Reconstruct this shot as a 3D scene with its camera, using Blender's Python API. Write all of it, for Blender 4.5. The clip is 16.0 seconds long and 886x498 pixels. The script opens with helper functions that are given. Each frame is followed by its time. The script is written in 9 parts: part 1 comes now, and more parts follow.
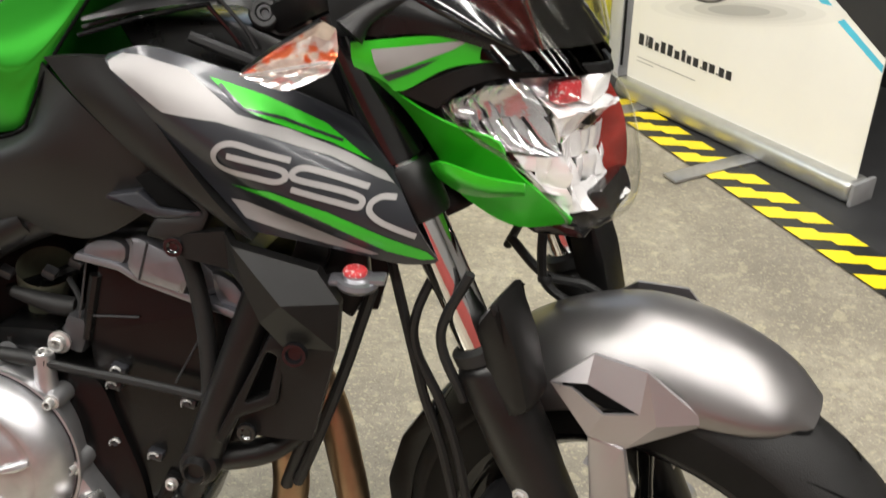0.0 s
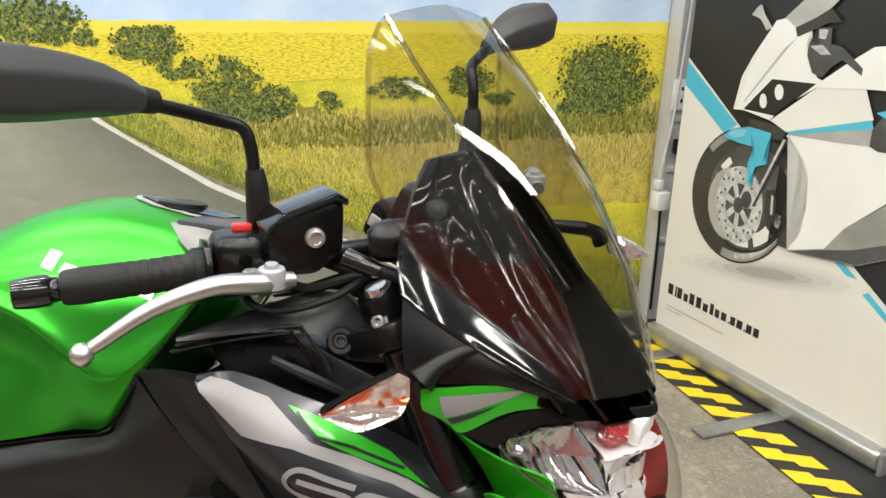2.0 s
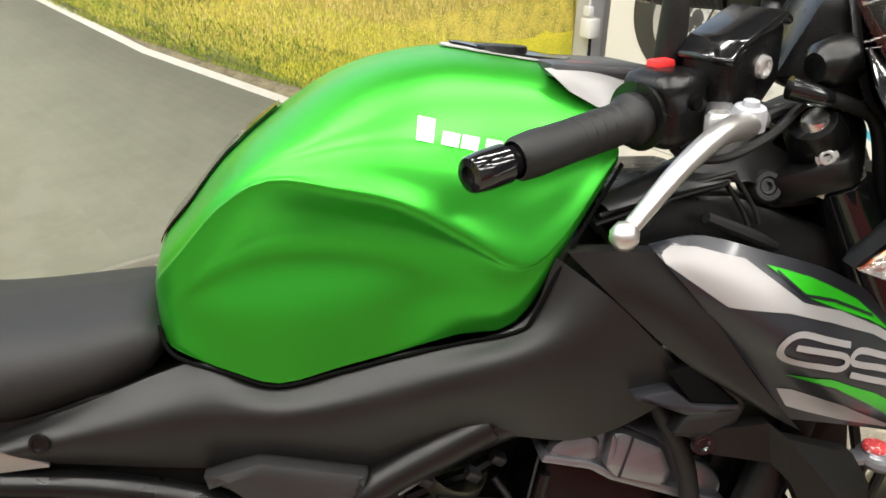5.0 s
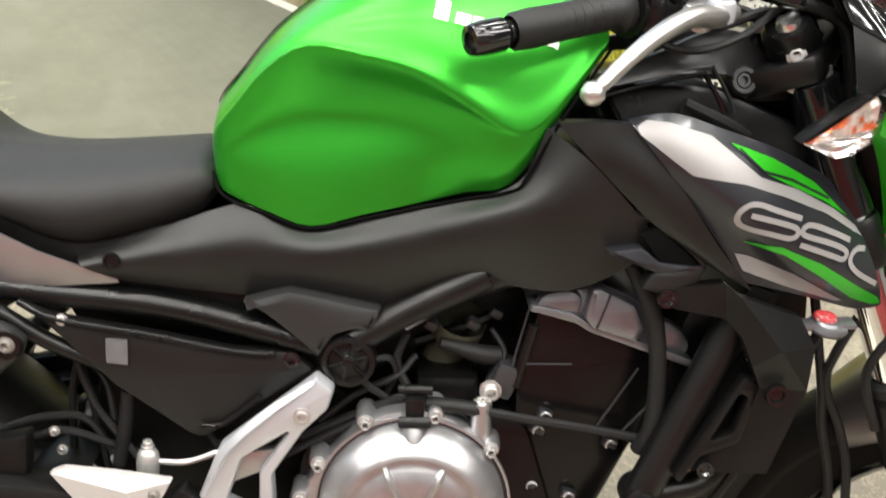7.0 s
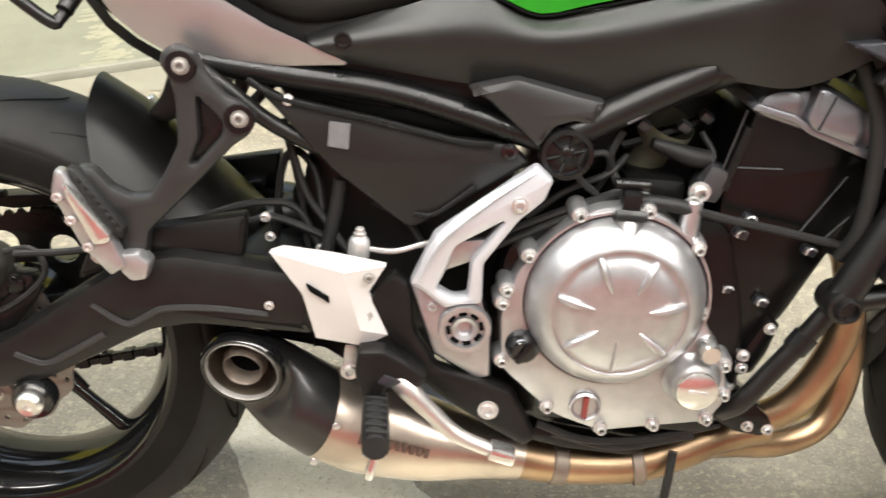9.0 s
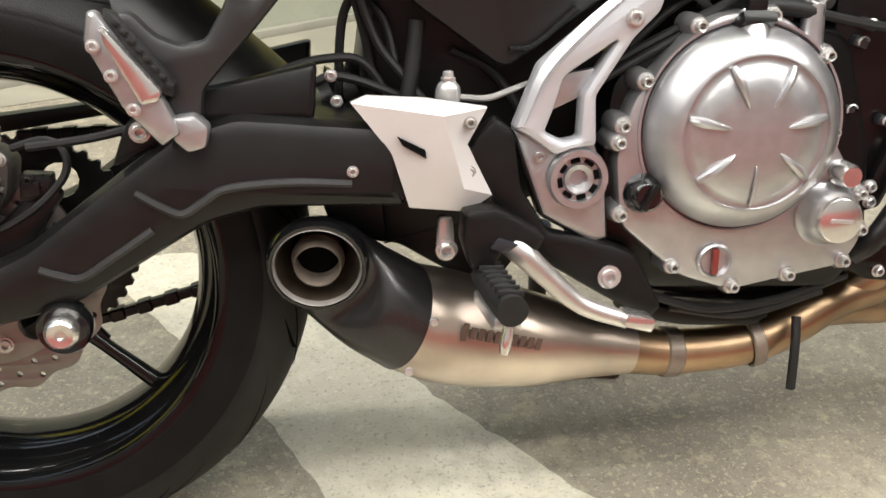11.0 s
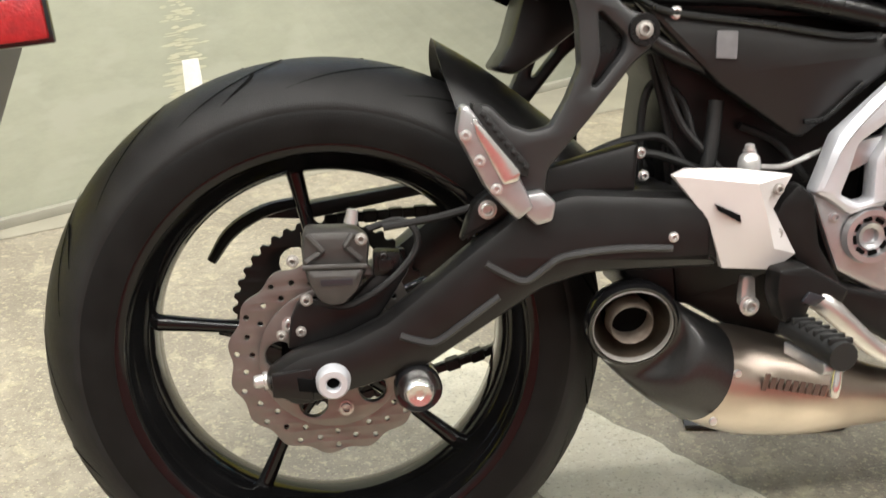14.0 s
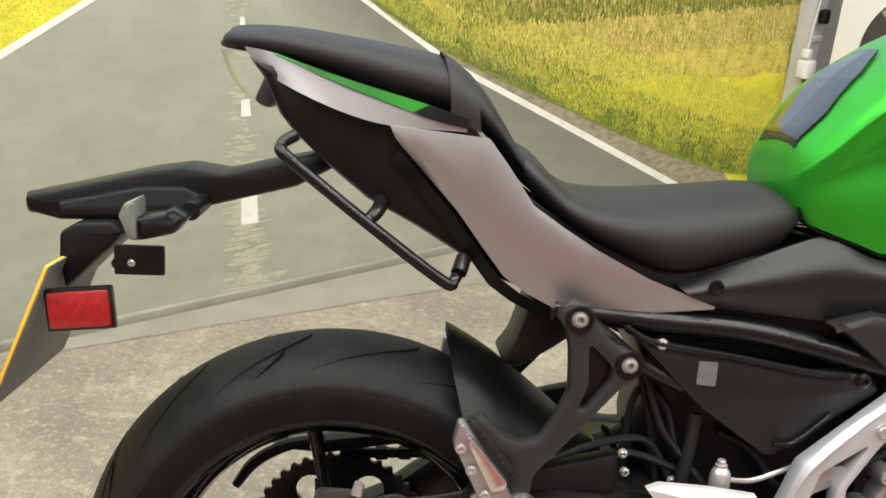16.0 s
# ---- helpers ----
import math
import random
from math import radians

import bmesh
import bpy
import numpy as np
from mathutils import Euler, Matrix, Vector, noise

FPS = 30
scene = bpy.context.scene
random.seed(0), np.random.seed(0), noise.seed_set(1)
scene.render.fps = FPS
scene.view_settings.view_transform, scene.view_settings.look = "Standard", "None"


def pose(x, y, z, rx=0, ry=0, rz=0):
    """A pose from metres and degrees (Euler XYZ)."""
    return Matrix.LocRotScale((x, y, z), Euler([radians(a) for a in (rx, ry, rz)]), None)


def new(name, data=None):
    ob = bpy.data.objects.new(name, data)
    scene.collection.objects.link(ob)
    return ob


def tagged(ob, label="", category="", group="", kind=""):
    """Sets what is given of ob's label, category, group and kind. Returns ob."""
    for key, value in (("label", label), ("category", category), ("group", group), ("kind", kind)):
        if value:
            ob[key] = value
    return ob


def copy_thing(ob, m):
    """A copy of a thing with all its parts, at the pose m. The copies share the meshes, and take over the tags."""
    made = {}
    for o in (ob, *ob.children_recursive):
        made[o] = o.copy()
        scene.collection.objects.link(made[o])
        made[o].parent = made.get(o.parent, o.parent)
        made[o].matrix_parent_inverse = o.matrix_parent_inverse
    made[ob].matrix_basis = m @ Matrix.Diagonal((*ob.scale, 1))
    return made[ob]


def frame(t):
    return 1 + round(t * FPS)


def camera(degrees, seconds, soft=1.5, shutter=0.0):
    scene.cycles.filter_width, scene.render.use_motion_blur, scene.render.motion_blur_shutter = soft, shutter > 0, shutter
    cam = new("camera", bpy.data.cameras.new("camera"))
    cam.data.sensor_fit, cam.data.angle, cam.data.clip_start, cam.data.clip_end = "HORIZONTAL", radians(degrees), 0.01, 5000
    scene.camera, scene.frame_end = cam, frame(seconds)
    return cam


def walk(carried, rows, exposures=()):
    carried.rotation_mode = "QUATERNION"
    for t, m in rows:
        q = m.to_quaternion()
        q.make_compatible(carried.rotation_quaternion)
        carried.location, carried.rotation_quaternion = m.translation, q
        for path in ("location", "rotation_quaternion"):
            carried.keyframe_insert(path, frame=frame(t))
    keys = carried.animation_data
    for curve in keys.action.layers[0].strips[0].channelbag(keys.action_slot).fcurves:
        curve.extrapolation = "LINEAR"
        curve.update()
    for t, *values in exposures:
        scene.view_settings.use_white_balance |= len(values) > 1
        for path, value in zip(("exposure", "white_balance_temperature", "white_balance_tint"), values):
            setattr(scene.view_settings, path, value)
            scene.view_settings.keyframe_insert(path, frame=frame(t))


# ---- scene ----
cam = camera(50.4, 16.0, 1.5, 0.3)
# seconds, eye (metres), turn (degrees)
ROWS = [
    (0.0, 1.2866, -0.7686, 1.1703, 58.85, 0.47, 6.86),
    (0.5, 1.2997, -0.7621, 1.2180, 61.94, -0.43, 9.74),
    (1.0, 1.2999, -0.7665, 1.2625, 65.92, -1.24, 10.75),
    (1.5, 1.2919, -0.7776, 1.2964, 69.25, -1.70, 10.68),
    (2.0, 1.2500, -0.7808, 1.3155, 70.48, -2.28, 9.53),
    (2.5, 1.1702, -0.7547, 1.2837, 67.39, -2.51, 5.48),
    (3.0, 1.0938, -0.7222, 1.2368, 62.70, -3.35, 1.30),
    (3.5, 1.0218, -0.6527, 1.2024, 60.27, -1.54, 2.18),
    (4.0, 0.8745, -0.6325, 1.2092, 61.01, -1.71, -2.12),
    (4.5, 0.6875, -0.6392, 1.2267, 61.77, -2.36, -8.00),
    (4.7, 0.6578, -0.6436, 1.2410, 61.87, -2.10, -7.58),
    (6.8, 0.7188, -0.8448, 1.1980, 62.97, -1.30, 0.52),
    (7.0, 0.7074, -0.8299, 1.2199, 59.84, -2.74, -0.91),
    (7.5, 0.7409, -0.8512, 1.1577, 57.77, -3.95, -1.00),
    (8.0, 0.7243, -0.8777, 1.1279, 55.22, -4.22, -0.69),
    (8.5, 0.6343, -0.8969, 1.1215, 54.46, -4.58, -0.59),
    (9.0, 0.5011, -0.9057, 1.1099, 54.34, -4.31, 1.03),
    (9.5, 0.4370, -0.8877, 1.0605, 54.97, -3.38, 1.06),
    (10.0, 0.4280, -0.8815, 0.9556, 56.56, -3.06, 0.43),
    (10.2, 0.4115, -0.8856, 0.9322, 56.87, -2.83, -0.81),
    (12.3, 0.0881, -0.8875, 0.6879, 65.03, -1.33, -17.16),
    (12.5, 0.0640, -0.8965, 0.6797, 65.60, -0.92, -15.14),
    (13.0, 0.0204, -0.9159, 0.7052, 65.60, 0.09, -10.78),
    (13.5, -0.0008, -0.9298, 0.7610, 65.35, 1.01, -8.54),
    (14.0, 0.0164, -0.9378, 0.8593, 64.19, 0.83, -7.26),
    (14.5, 0.0573, -0.9388, 0.9815, 63.12, 0.04, -5.87),
    (15.0, 0.1010, -0.9338, 1.0717, 63.25, -1.07, -4.33),
    (15.5, 0.1002, -0.9339, 1.1400, 64.73, -1.07, -2.63),
    (16.0, 0.0597, -0.9286, 1.1693, 65.80, -2.84, -2.13),
]
walk(cam, [(t, pose(x, y, z, rx, ry, rz)) for t, x, y, z, rx, ry, rz in ROWS],
     exposures=[(0.0, 0.01), (1.0, -0.18), (1.5, -0.43), (2.0, -0.28), (2.5, -0.44), (3.0, -0.26), (3.5, -0.01), (4.5, 0.11), (7.0, 0.25), (8.0, 0.53), (9.0, 0.70), (9.5, 0.62), (10.0, 0.52), (12.5, 0.15), (13.0, 0.21), (13.5, 0.44), (14.0, 0.44), (14.5, 0.38), (15.0, 0.35), (15.5, 0.19), (16.0, -0.01)])
from mathutils.bvhtree import BVHTree

# ---- light: rows of ceiling tubes, a closed hall ----
world = bpy.data.worlds.new("hall_world")
scene.world = world
world.use_nodes = True
world.node_tree.nodes["Background"].inputs[0].default_value = (0.9, 0.95, 1.0, 1)
world.node_tree.nodes["Background"].inputs[1].default_value = 0.03
scene.view_settings.exposure = 0.0
TUBE_WATTS = 26.0
CEILING_Z = 3.0
TUBES = [(x, y) for x in (-1.9, -0.2, 1.5, 3.2) for y in (-1.8, -0.95, -0.1, 0.75)]


# ---- materials ----
def mat(name, color, rough=0.5, metal=0.0, var=0.12, scale=30.0, bump=0.05, bscale=400.0, coat=0.0, tint=None, spots=None, spec=0.5):
    """A surface with colour drift at two scales, uneven gloss and fine relief."""
    m = bpy.data.materials.new(name)
    m.use_nodes = True
    n, l = m.node_tree.nodes, m.node_tree.links
    b = n["Principled BSDF"]
    tc = n.new("ShaderNodeTexCoord")
    n1 = n.new("ShaderNodeTexNoise")
    n1.inputs["Scale"].default_value, n1.inputs["Detail"].default_value = scale, 6
    n2 = n.new("ShaderNodeTexNoise")
    n2.inputs["Scale"].default_value, n2.inputs["Detail"].default_value = bscale, 3
    l.new(tc.outputs["Object"], n1.inputs["Vector"])
    l.new(tc.outputs["Object"], n2.inputs["Vector"])
    ramp = n.new("ShaderNodeValToRGB")
    c = color
    d = tint or [v * (1 - var) for v in c]
    e = [min(1, v * (1 + var)) for v in c]
    ramp.color_ramp.elements[0].position, ramp.color_ramp.elements[1].position = 0.3, 0.7
    ramp.color_ramp.elements[0].color, ramp.color_ramp.elements[1].color = (*d, 1), (*e, 1)
    l.new(n1.outputs["Fac"], ramp.inputs[0])
    out = ramp.outputs[0]
    if spots:
        col, sscale, size = spots
        n3 = n.new("ShaderNodeTexNoise")
        n3.inputs["Scale"].default_value, n3.inputs["Detail"].default_value = sscale, 4
        l.new(tc.outputs["Object"], n3.inputs["Vector"])
        r3 = n.new("ShaderNodeValToRGB")
        r3.color_ramp.elements[0].position, r3.color_ramp.elements[1].position = size, size + 0.06
        l.new(n3.outputs["Fac"], r3.inputs[0])
        mix = n.new("ShaderNodeMixRGB")
        l.new(r3.outputs[0], mix.inputs[0])
        l.new(out, mix.inputs[1])
        mix.inputs[2].default_value = (*col, 1)
        out = mix.outputs[0]
    l.new(out, b.inputs["Base Color"])
    mr = n.new("ShaderNodeMapRange")
    mr.inputs["To Min"].default_value, mr.inputs["To Max"].default_value = max(0.02, rough * 0.85), min(1, rough * 1.15)
    l.new(n1.outputs["Fac"], mr.inputs["Value"])
    l.new(mr.outputs[0], b.inputs["Roughness"])
    b.inputs["Metallic"].default_value = metal
    b.inputs["Specular IOR Level"].default_value = spec
    b.inputs["Coat Weight"].default_value = coat
    b.inputs["Coat Roughness"].default_value = 0.08
    if bump:
        bp = n.new("ShaderNodeBump")
        bp.inputs["Strength"].default_value, bp.inputs["Distance"].default_value = bump, 0.002
        l.new(n2.outputs["Fac"], bp.inputs["Height"])
        l.new(bp.outputs[0], b.inputs["Normal"])
    return m


def clear(name, color, rough=0.02, ior=1.45, grazing=0.35):
    """A see-through moulded plastic."""
    m = bpy.data.materials.new(name)
    m.use_nodes = True
    n, l = m.node_tree.nodes, m.node_tree.links
    n.remove(n["Principled BSDF"])
    tr, gl, mx = n.new("ShaderNodeBsdfTransparent"), n.new("ShaderNodeBsdfGlossy"), n.new("ShaderNodeMixShader")
    lw, pw, ma = n.new("ShaderNodeLayerWeight"), n.new("ShaderNodeMath"), n.new("ShaderNodeMath")
    tr.inputs[0].default_value = (*color, 1)
    gl.inputs["Roughness"].default_value = rough
    lw.inputs["Blend"].default_value = 0.5
    pw.operation, pw.inputs[1].default_value = "POWER", 4.0
    ma.operation, ma.inputs[1].default_value, ma.inputs[2].default_value = "MULTIPLY_ADD", grazing, ((ior - 1) / (ior + 1)) ** 2
    l.new(lw.outputs["Facing"], pw.inputs[0])
    l.new(pw.outputs[0], ma.inputs[0])
    l.new(ma.outputs[0], mx.inputs[0])
    l.new(tr.outputs[0], mx.inputs[1])
    l.new(gl.outputs[0], mx.inputs[2])
    l.new(mx.outputs[0], n["Material Output"].inputs[0])
    return m


def lit(name, color, strength):
    m = bpy.data.materials.new(name)
    m.use_nodes = True
    b = m.node_tree.nodes["Principled BSDF"]
    b.inputs["Emission Color"].default_value = (*color, 1)
    b.inputs["Emission Strength"].default_value = strength
    return m


GREEN = mat("green_satin_paint", (0.036, 0.38, 0.027), 0.31, 0.74, 0.05, 6, 0.02, 1800, 0.0)
GREENGLOSS = mat("green_gloss_paint", (0.03, 0.42, 0.015), 0.30, 0.3, 0.05, 8, 0.02, 1500, 0.3)
BLACK = mat("black_moulded_plastic", (0.0045, 0.0043, 0.0042), 0.37, 0, 0.25, 25, 0.12, 1400, spec=0.27)
BODYBLACK = mat("black_satin_body_plastic", (0.0068, 0.0066, 0.0064), 0.40, 0, 0.2, 18, 0.08, 1500, spec=0.40)
BLACKSMOOTH = mat("black_smooth_plastic", (0.004, 0.004, 0.0041), 0.28, 0, 0.2, 25, 0.04, 900, spec=0.35)
BLACKGLOSS = mat("black_gloss_paint", (0.005, 0.005, 0.0055), 0.10, 0, 0.2, 20, 0.01, 500, 0.35)
BLACKMETAL = mat("black_coated_metal", (0.0045, 0.0043, 0.0043), 0.34, 0.0, 0.2, 40, 0.1, 900, spec=0.38)
DARKGREY = mat("dark_grey_satin_paint", (0.05, 0.05, 0.053), 0.36, 0.4, 0.08, 10, 0.04, 1500)
CHARCOAL = mat("charcoal_satin_paint", (0.024, 0.025, 0.030), 0.30, 0.35, 0.06, 10, 0.03, 1500, 0.25)
FENDERPAINT = mat("silver_mudguard_paint", (0.25, 0.238, 0.238), 0.36, 0.9, 0.06, 9, 0.03, 1800)
SILVERPAINT = mat("silver_satin_paint", (0.385, 0.365, 0.37), 0.40, 0.86, 0.05, 9, 0.03, 1800)
GREYDECAL = mat("silver_grey_print", (0.285, 0.273, 0.270), 0.48, 0.25, 0.05, 9, 0.03, 1500, spec=0.35)
CALGREY = mat("grey_cast_caliper", (0.058, 0.055, 0.052), 0.42, 0.5, 0.12, 50, 0.15, 1500)
LIPMETAL = mat("brushed_lip_metal", (0.30, 0.285, 0.265), 0.45, 0.5, 0.1, 80, 0.1, 900)
PIPEMETAL = mat("warm_pipe_metal", (0.20, 0.165, 0.135), 0.42, 0.6, 0.2, 60, 0.15, 900)
CASTALU = mat("cast_aluminium", (0.44, 0.44, 0.45), 0.30, 0.85, 0.08, 60, 0.12, 1600)
BRIGHTALU = mat("polished_aluminium", (0.72, 0.71, 0.69), 0.2, 0.95, 0.06, 50, 0.03, 900)
LEVERALU = mat("satin_lever_alloy", (0.58, 0.56, 0.54), 0.31, 0.9, 0.06, 50, 0.01, 900)
STEEL = mat("plated_steel", (0.50, 0.49, 0.475), 0.24, 0.65, 0.1, 80, 0.04, 900)
CHROME = mat("chrome_tube", (0.80, 0.80, 0.80), 0.06, 1.0, 0.04, 30, 0.01, 500)
DISCSTEEL = mat("brake_disc_steel", (0.215, 0.197, 0.187), 0.40, 0.9, 0.12, 40, 0.08, 1200)
# smoother sidewall rubber, darkened for the shade under light from above
SIDEWALL = mat("shaded_sidewall_rubber", (0.006, 0.0058, 0.0056), 0.5, 0, 0.25, 30, 0.15, 700, spec=0.12)
TYRE = mat("tyre_rubber", (0.0095, 0.0092, 0.009), 0.52, 0, 0.3, 30, 0.25, 700, spec=0.2)
# near-black: the shade of grooves, slots and bores as colour; also plate print
GROOVE = mat("recess_and_print_black", (0.003, 0.003, 0.003), 0.9, 0, 0.2, 30, 0.1, 700, spec=0.05)
VINYL = mat("black_seat_vinyl", (0.0135, 0.013, 0.013), 0.52, 0, 0.15, 20, 0.35, 1100, spec=0.3)
RUBBER = mat("black_rubber", (0.008, 0.008, 0.008), 0.55, 0, 0.2, 40, 0.2, 900, spec=0.35)
WHITEPLASTIC = mat("pale_silver_guard_paint", (0.54, 0.515, 0.505), 0.35, 0.25, 0.05, 15, 0.03, 1200)
REDLENS = mat("red_reflector", (0.27, 0.010, 0.012), 0.15, 0, 0.2, 120, 0.5, 300, 0.6)
CAPRED = mat("worn_red_label", (0.38, 0.03, 0.035), 0.4, 0, 0.3, 250, 0.1, 600, 0, None, ((0.5, 0.48, 0.46), 350, 0.58))
REDPAINT = mat("red_plastic", (0.6, 0.03, 0.03), 0.35, 0, 0.1, 60, 0.1, 600)
TITAN = mat("brushed_titanium", (0.48, 0.415, 0.35), 0.30, 0.95, 0.16, 14, 0.08, 900)
BRONZE = mat("heat_tinted_pipe", (0.33, 0.23, 0.14), 0.34, 0.95, 0.3, 16, 0.06, 700)
CARBON = mat("carbon_weave", (0.010, 0.010, 0.010), 0.30, 0.0, 0.35, 420, 0.015, 700, 0.3)
WHITEPRINT = mat("white_print", (0.82, 0.82, 0.80), 0.45, 0, 0.03, 20, 0.0)
GREYPRINT = mat("grey_print", (0.25, 0.25, 0.26), 0.5, 0, 0.1, 20, 0.0)
BROWNPRINT = mat("etched_mark", (0.10, 0.06, 0.05), 0.5, 0.4, 0.2, 60, 0.0)
BLOCKBLACK = mat("black_engine_enamel", (0.0035, 0.0033, 0.0033), 0.24, 0, 0.2, 30, 0.06, 900, spec=0.3)
LABELDULL = mat("dull_grey_label", (0.11, 0.107, 0.112), 0.5, 0, 0.12, 60, 0.05)
LABELGREY = mat("grey_label", (0.30, 0.29, 0.29), 0.5, 0, 0.1, 60, 0.05)
MIRRORGLASS = mat("mirror_glass", (0.85, 0.85, 0.85), 0.02, 1.0, 0.01, 10, 0.0)
YELLOWPLATE = mat("yellow_plate", (0.75, 0.42, 0.03), 0.4, 0, 0.05, 30, 0.0)
# white diffuse share stands in for tube reflections in the lamp chrome
REFLECTOR = mat("lamp_reflector", (0.98, 0.96, 0.96), 0.08, 0.45, 0.03, 90, 0.05, 160)
# red wall's reflection in the lamp chrome, put into the colour
REDREFLECTION = mat("painted_red_reflection", (0.20, 0.022, 0.016), 0.15, 0, 0.3, 60, 0.05, 300)
SHELLGREY = mat("dark_grey_mirror_shell", (0.030, 0.030, 0.031), 0.55, 0, 0.1, 20, 0.15, 1300)
RIMBLACK = mat("black_wheel_lacquer", (0.004, 0.004, 0.0042), 0.09, 0, 0.2, 20, 0.01, 500, spec=0.34)
FROST = mat("pale_frosted_lens", (0.13, 0.14, 0.12), 0.25, 0, 0.1, 60, 0.2, 200)
HEADGREY = mat("blue_grey_casting", (0.22, 0.22, 0.24), 0.30, 0.75, 0.1, 40, 0.1, 1200)
DULLBRASS = mat("dull_olive_plastic", (0.10, 0.10, 0.068), 0.5, 0, 0.2, 50, 0.1, 700)
COVERGREY = mat("grey_satin_plastic", (0.016, 0.016, 0.0165), 0.40, 0, 0.1, 12, 0.05, 1300)
SOOT = mat("sooty_metal", (0.10, 0.08, 0.06), 0.4, 0.8, 0.3, 40, 0.1, 600)
BRACKETSILVER = mat("silver_bracket_paint", (0.52, 0.53, 0.56), 0.38, 0.55, 0.06, 12, 0.04, 1400)
BEAD = clear("screen_fold", (0.72, 0.72, 0.68), 0.05, 2.4, 0.5)
LENS = clear("clear_lens", (0.98, 0.98, 0.98), 0.02, 1.36, 0.3)
SCREEN = clear("clear_screen", (0.90, 0.895, 0.87), 0.012, 1.62, 0.50)
SMOKE = clear("smoked_screen", (0.028, 0.028, 0.033), 0.02, 1.31, 0.13)


# ---- mesh helpers ----
def smooth(pts, per=6, closed=False):
    """A Catmull-Rom curve through pts."""
    P = [Vector(p) for p in pts]
    n = len(P)
    out = []
    spans = n if closed else n - 1
    for i in range(spans):
        if closed:
            a, b, c, d = P[i - 1], P[i], P[(i + 1) % n], P[(i + 2) % n]
        else:
            b, c = P[i], P[i + 1]
            a = P[i - 1] if i else b * 2 - c
            d = P[i + 2] if i + 2 < n else c * 2 - b
        for k in range(per):
            t = k / per
            out.append(0.5 * (2 * b + (c - a) * t + (2 * a - 5 * b + 4 * c - d) * t * t + (3 * b - a - 3 * c + d) * t ** 3))
    if not closed:
        out.append(P[-1].copy())
    return out


def resample(pts, n):
    P = [Vector(p) for p in pts]
    d = [0.0]
    for a, b in zip(P, P[1:]):
        d.append(d[-1] + (b - a).length)
    out, j = [], 0
    for i in range(n):
        s = d[-1] * i / (n - 1)
        while j < len(P) - 2 and d[j + 1] < s:
            j += 1
        w = (s - d[j]) / max(1e-9, d[j + 1] - d[j])
        out.append(P[j].lerp(P[j + 1], min(1, max(0, w))))
    return out


def rounded(pts, r):
    """The outline with its corners cut to arcs."""
    P = [Vector(p) for p in pts]
    out, n = [], len(P)
    for i in range(n):
        a, b, c = P[i - 1], P[i], P[(i + 1) % n]
        ra, rc = min(r, (a - b).length * 0.45), min(r, (c - b).length * 0.45)
        p, q = b + (a - b).normalized() * ra, b + (c - b).normalized() * rc
        for t in (0, 0.33, 0.67, 1):
            out.append(p * (1 - t) ** 2 + b * 2 * t * (1 - t) + q * t * t)
    return out


def plate(loops, y0, y1, bevel=0.002, r=0.0):
    """A plate in the xz plane between y0 and y1, outline first, then holes."""
    cu = bpy.data.curves.new("outline", "CURVE")
    cu.dimensions, cu.fill_mode = "2D", "BOTH"
    th = abs(y1 - y0)
    bevel = min(bevel, th * 0.45)
    cu.extrude, cu.bevel_depth, cu.bevel_resolution, cu.offset = th / 2 - bevel, bevel, 1, -bevel
    for loop in loops:
        loop = rounded([(p[0], p[1], 0) for p in loop], r) if r else [Vector((p[0], p[1], 0)) for p in loop]
        s = cu.splines.new("POLY")
        s.points.add(len(loop) - 1)
        for q, p in zip(s.points, loop):
            q.co = (p[0], p[1], 0, 1)
        s.use_cyclic_u = True
    ob = bpy.data.objects.new("outline", cu)
    me = bpy.data.meshes.new_from_object(ob)
    bm = bmesh.new()
    bm.from_mesh(me)
    bpy.data.objects.remove(ob)
    bpy.data.curves.remove(cu)
    bpy.data.meshes.remove(me)
    bmesh.ops.remove_doubles(bm, verts=bm.verts, dist=1e-5)
    bm.transform(Matrix.Translation((0, (y0 + y1) / 2, 0)) @ Matrix.Rotation(math.pi / 2, 4, "X"))
    return bm


def circle(x, z, r, n=24, a0=0.0):
    return [(x + r * math.cos(a0 + 2 * math.pi * i / n), z + r * math.sin(a0 + 2 * math.pi * i / n)) for i in range(n)]


def tube(pts, r, seg=12, per=6, curved=True, caps=True):
    """A round bar along pts; r: one radius or one per point."""
    rs = list(r) if isinstance(r, (list, tuple)) else [r] * len(pts)
    if curved and len(pts) > 2:
        P4 = smooth([(p[0], p[1], p[2]) for p in pts], per)
        R = [v.x for v in smooth([(v, 0, 0) for v in rs], per)]
    else:
        P4, R = [Vector(p) for p in pts], rs
    bm = bmesh.new()
    up = Vector((0.13, 0.97, 0.2))
    rings = []
    for i, p in enumerate(P4):
        t = (P4[min(i + 1, len(P4) - 1)] - P4[max(i - 1, 0)]).normalized()
        u = (up - t * up.dot(t)).normalized()
        v = t.cross(u)
        up = u
        rings.append([bm.verts.new(p + (u * math.cos(a) + v * math.sin(a)) * R[i]) for a in (2 * math.pi * k / seg for k in range(seg))])
    for a, b in zip(rings, rings[1:]):
        for k in range(seg):
            bm.faces.new((a[k], a[(k + 1) % seg], b[(k + 1) % seg], b[k]))
    if caps:
        bm.faces.new(list(reversed(rings[0])))
        bm.faces.new(rings[-1])
    bmesh.ops.recalc_face_normals(bm, faces=bm.faces)
    return bm


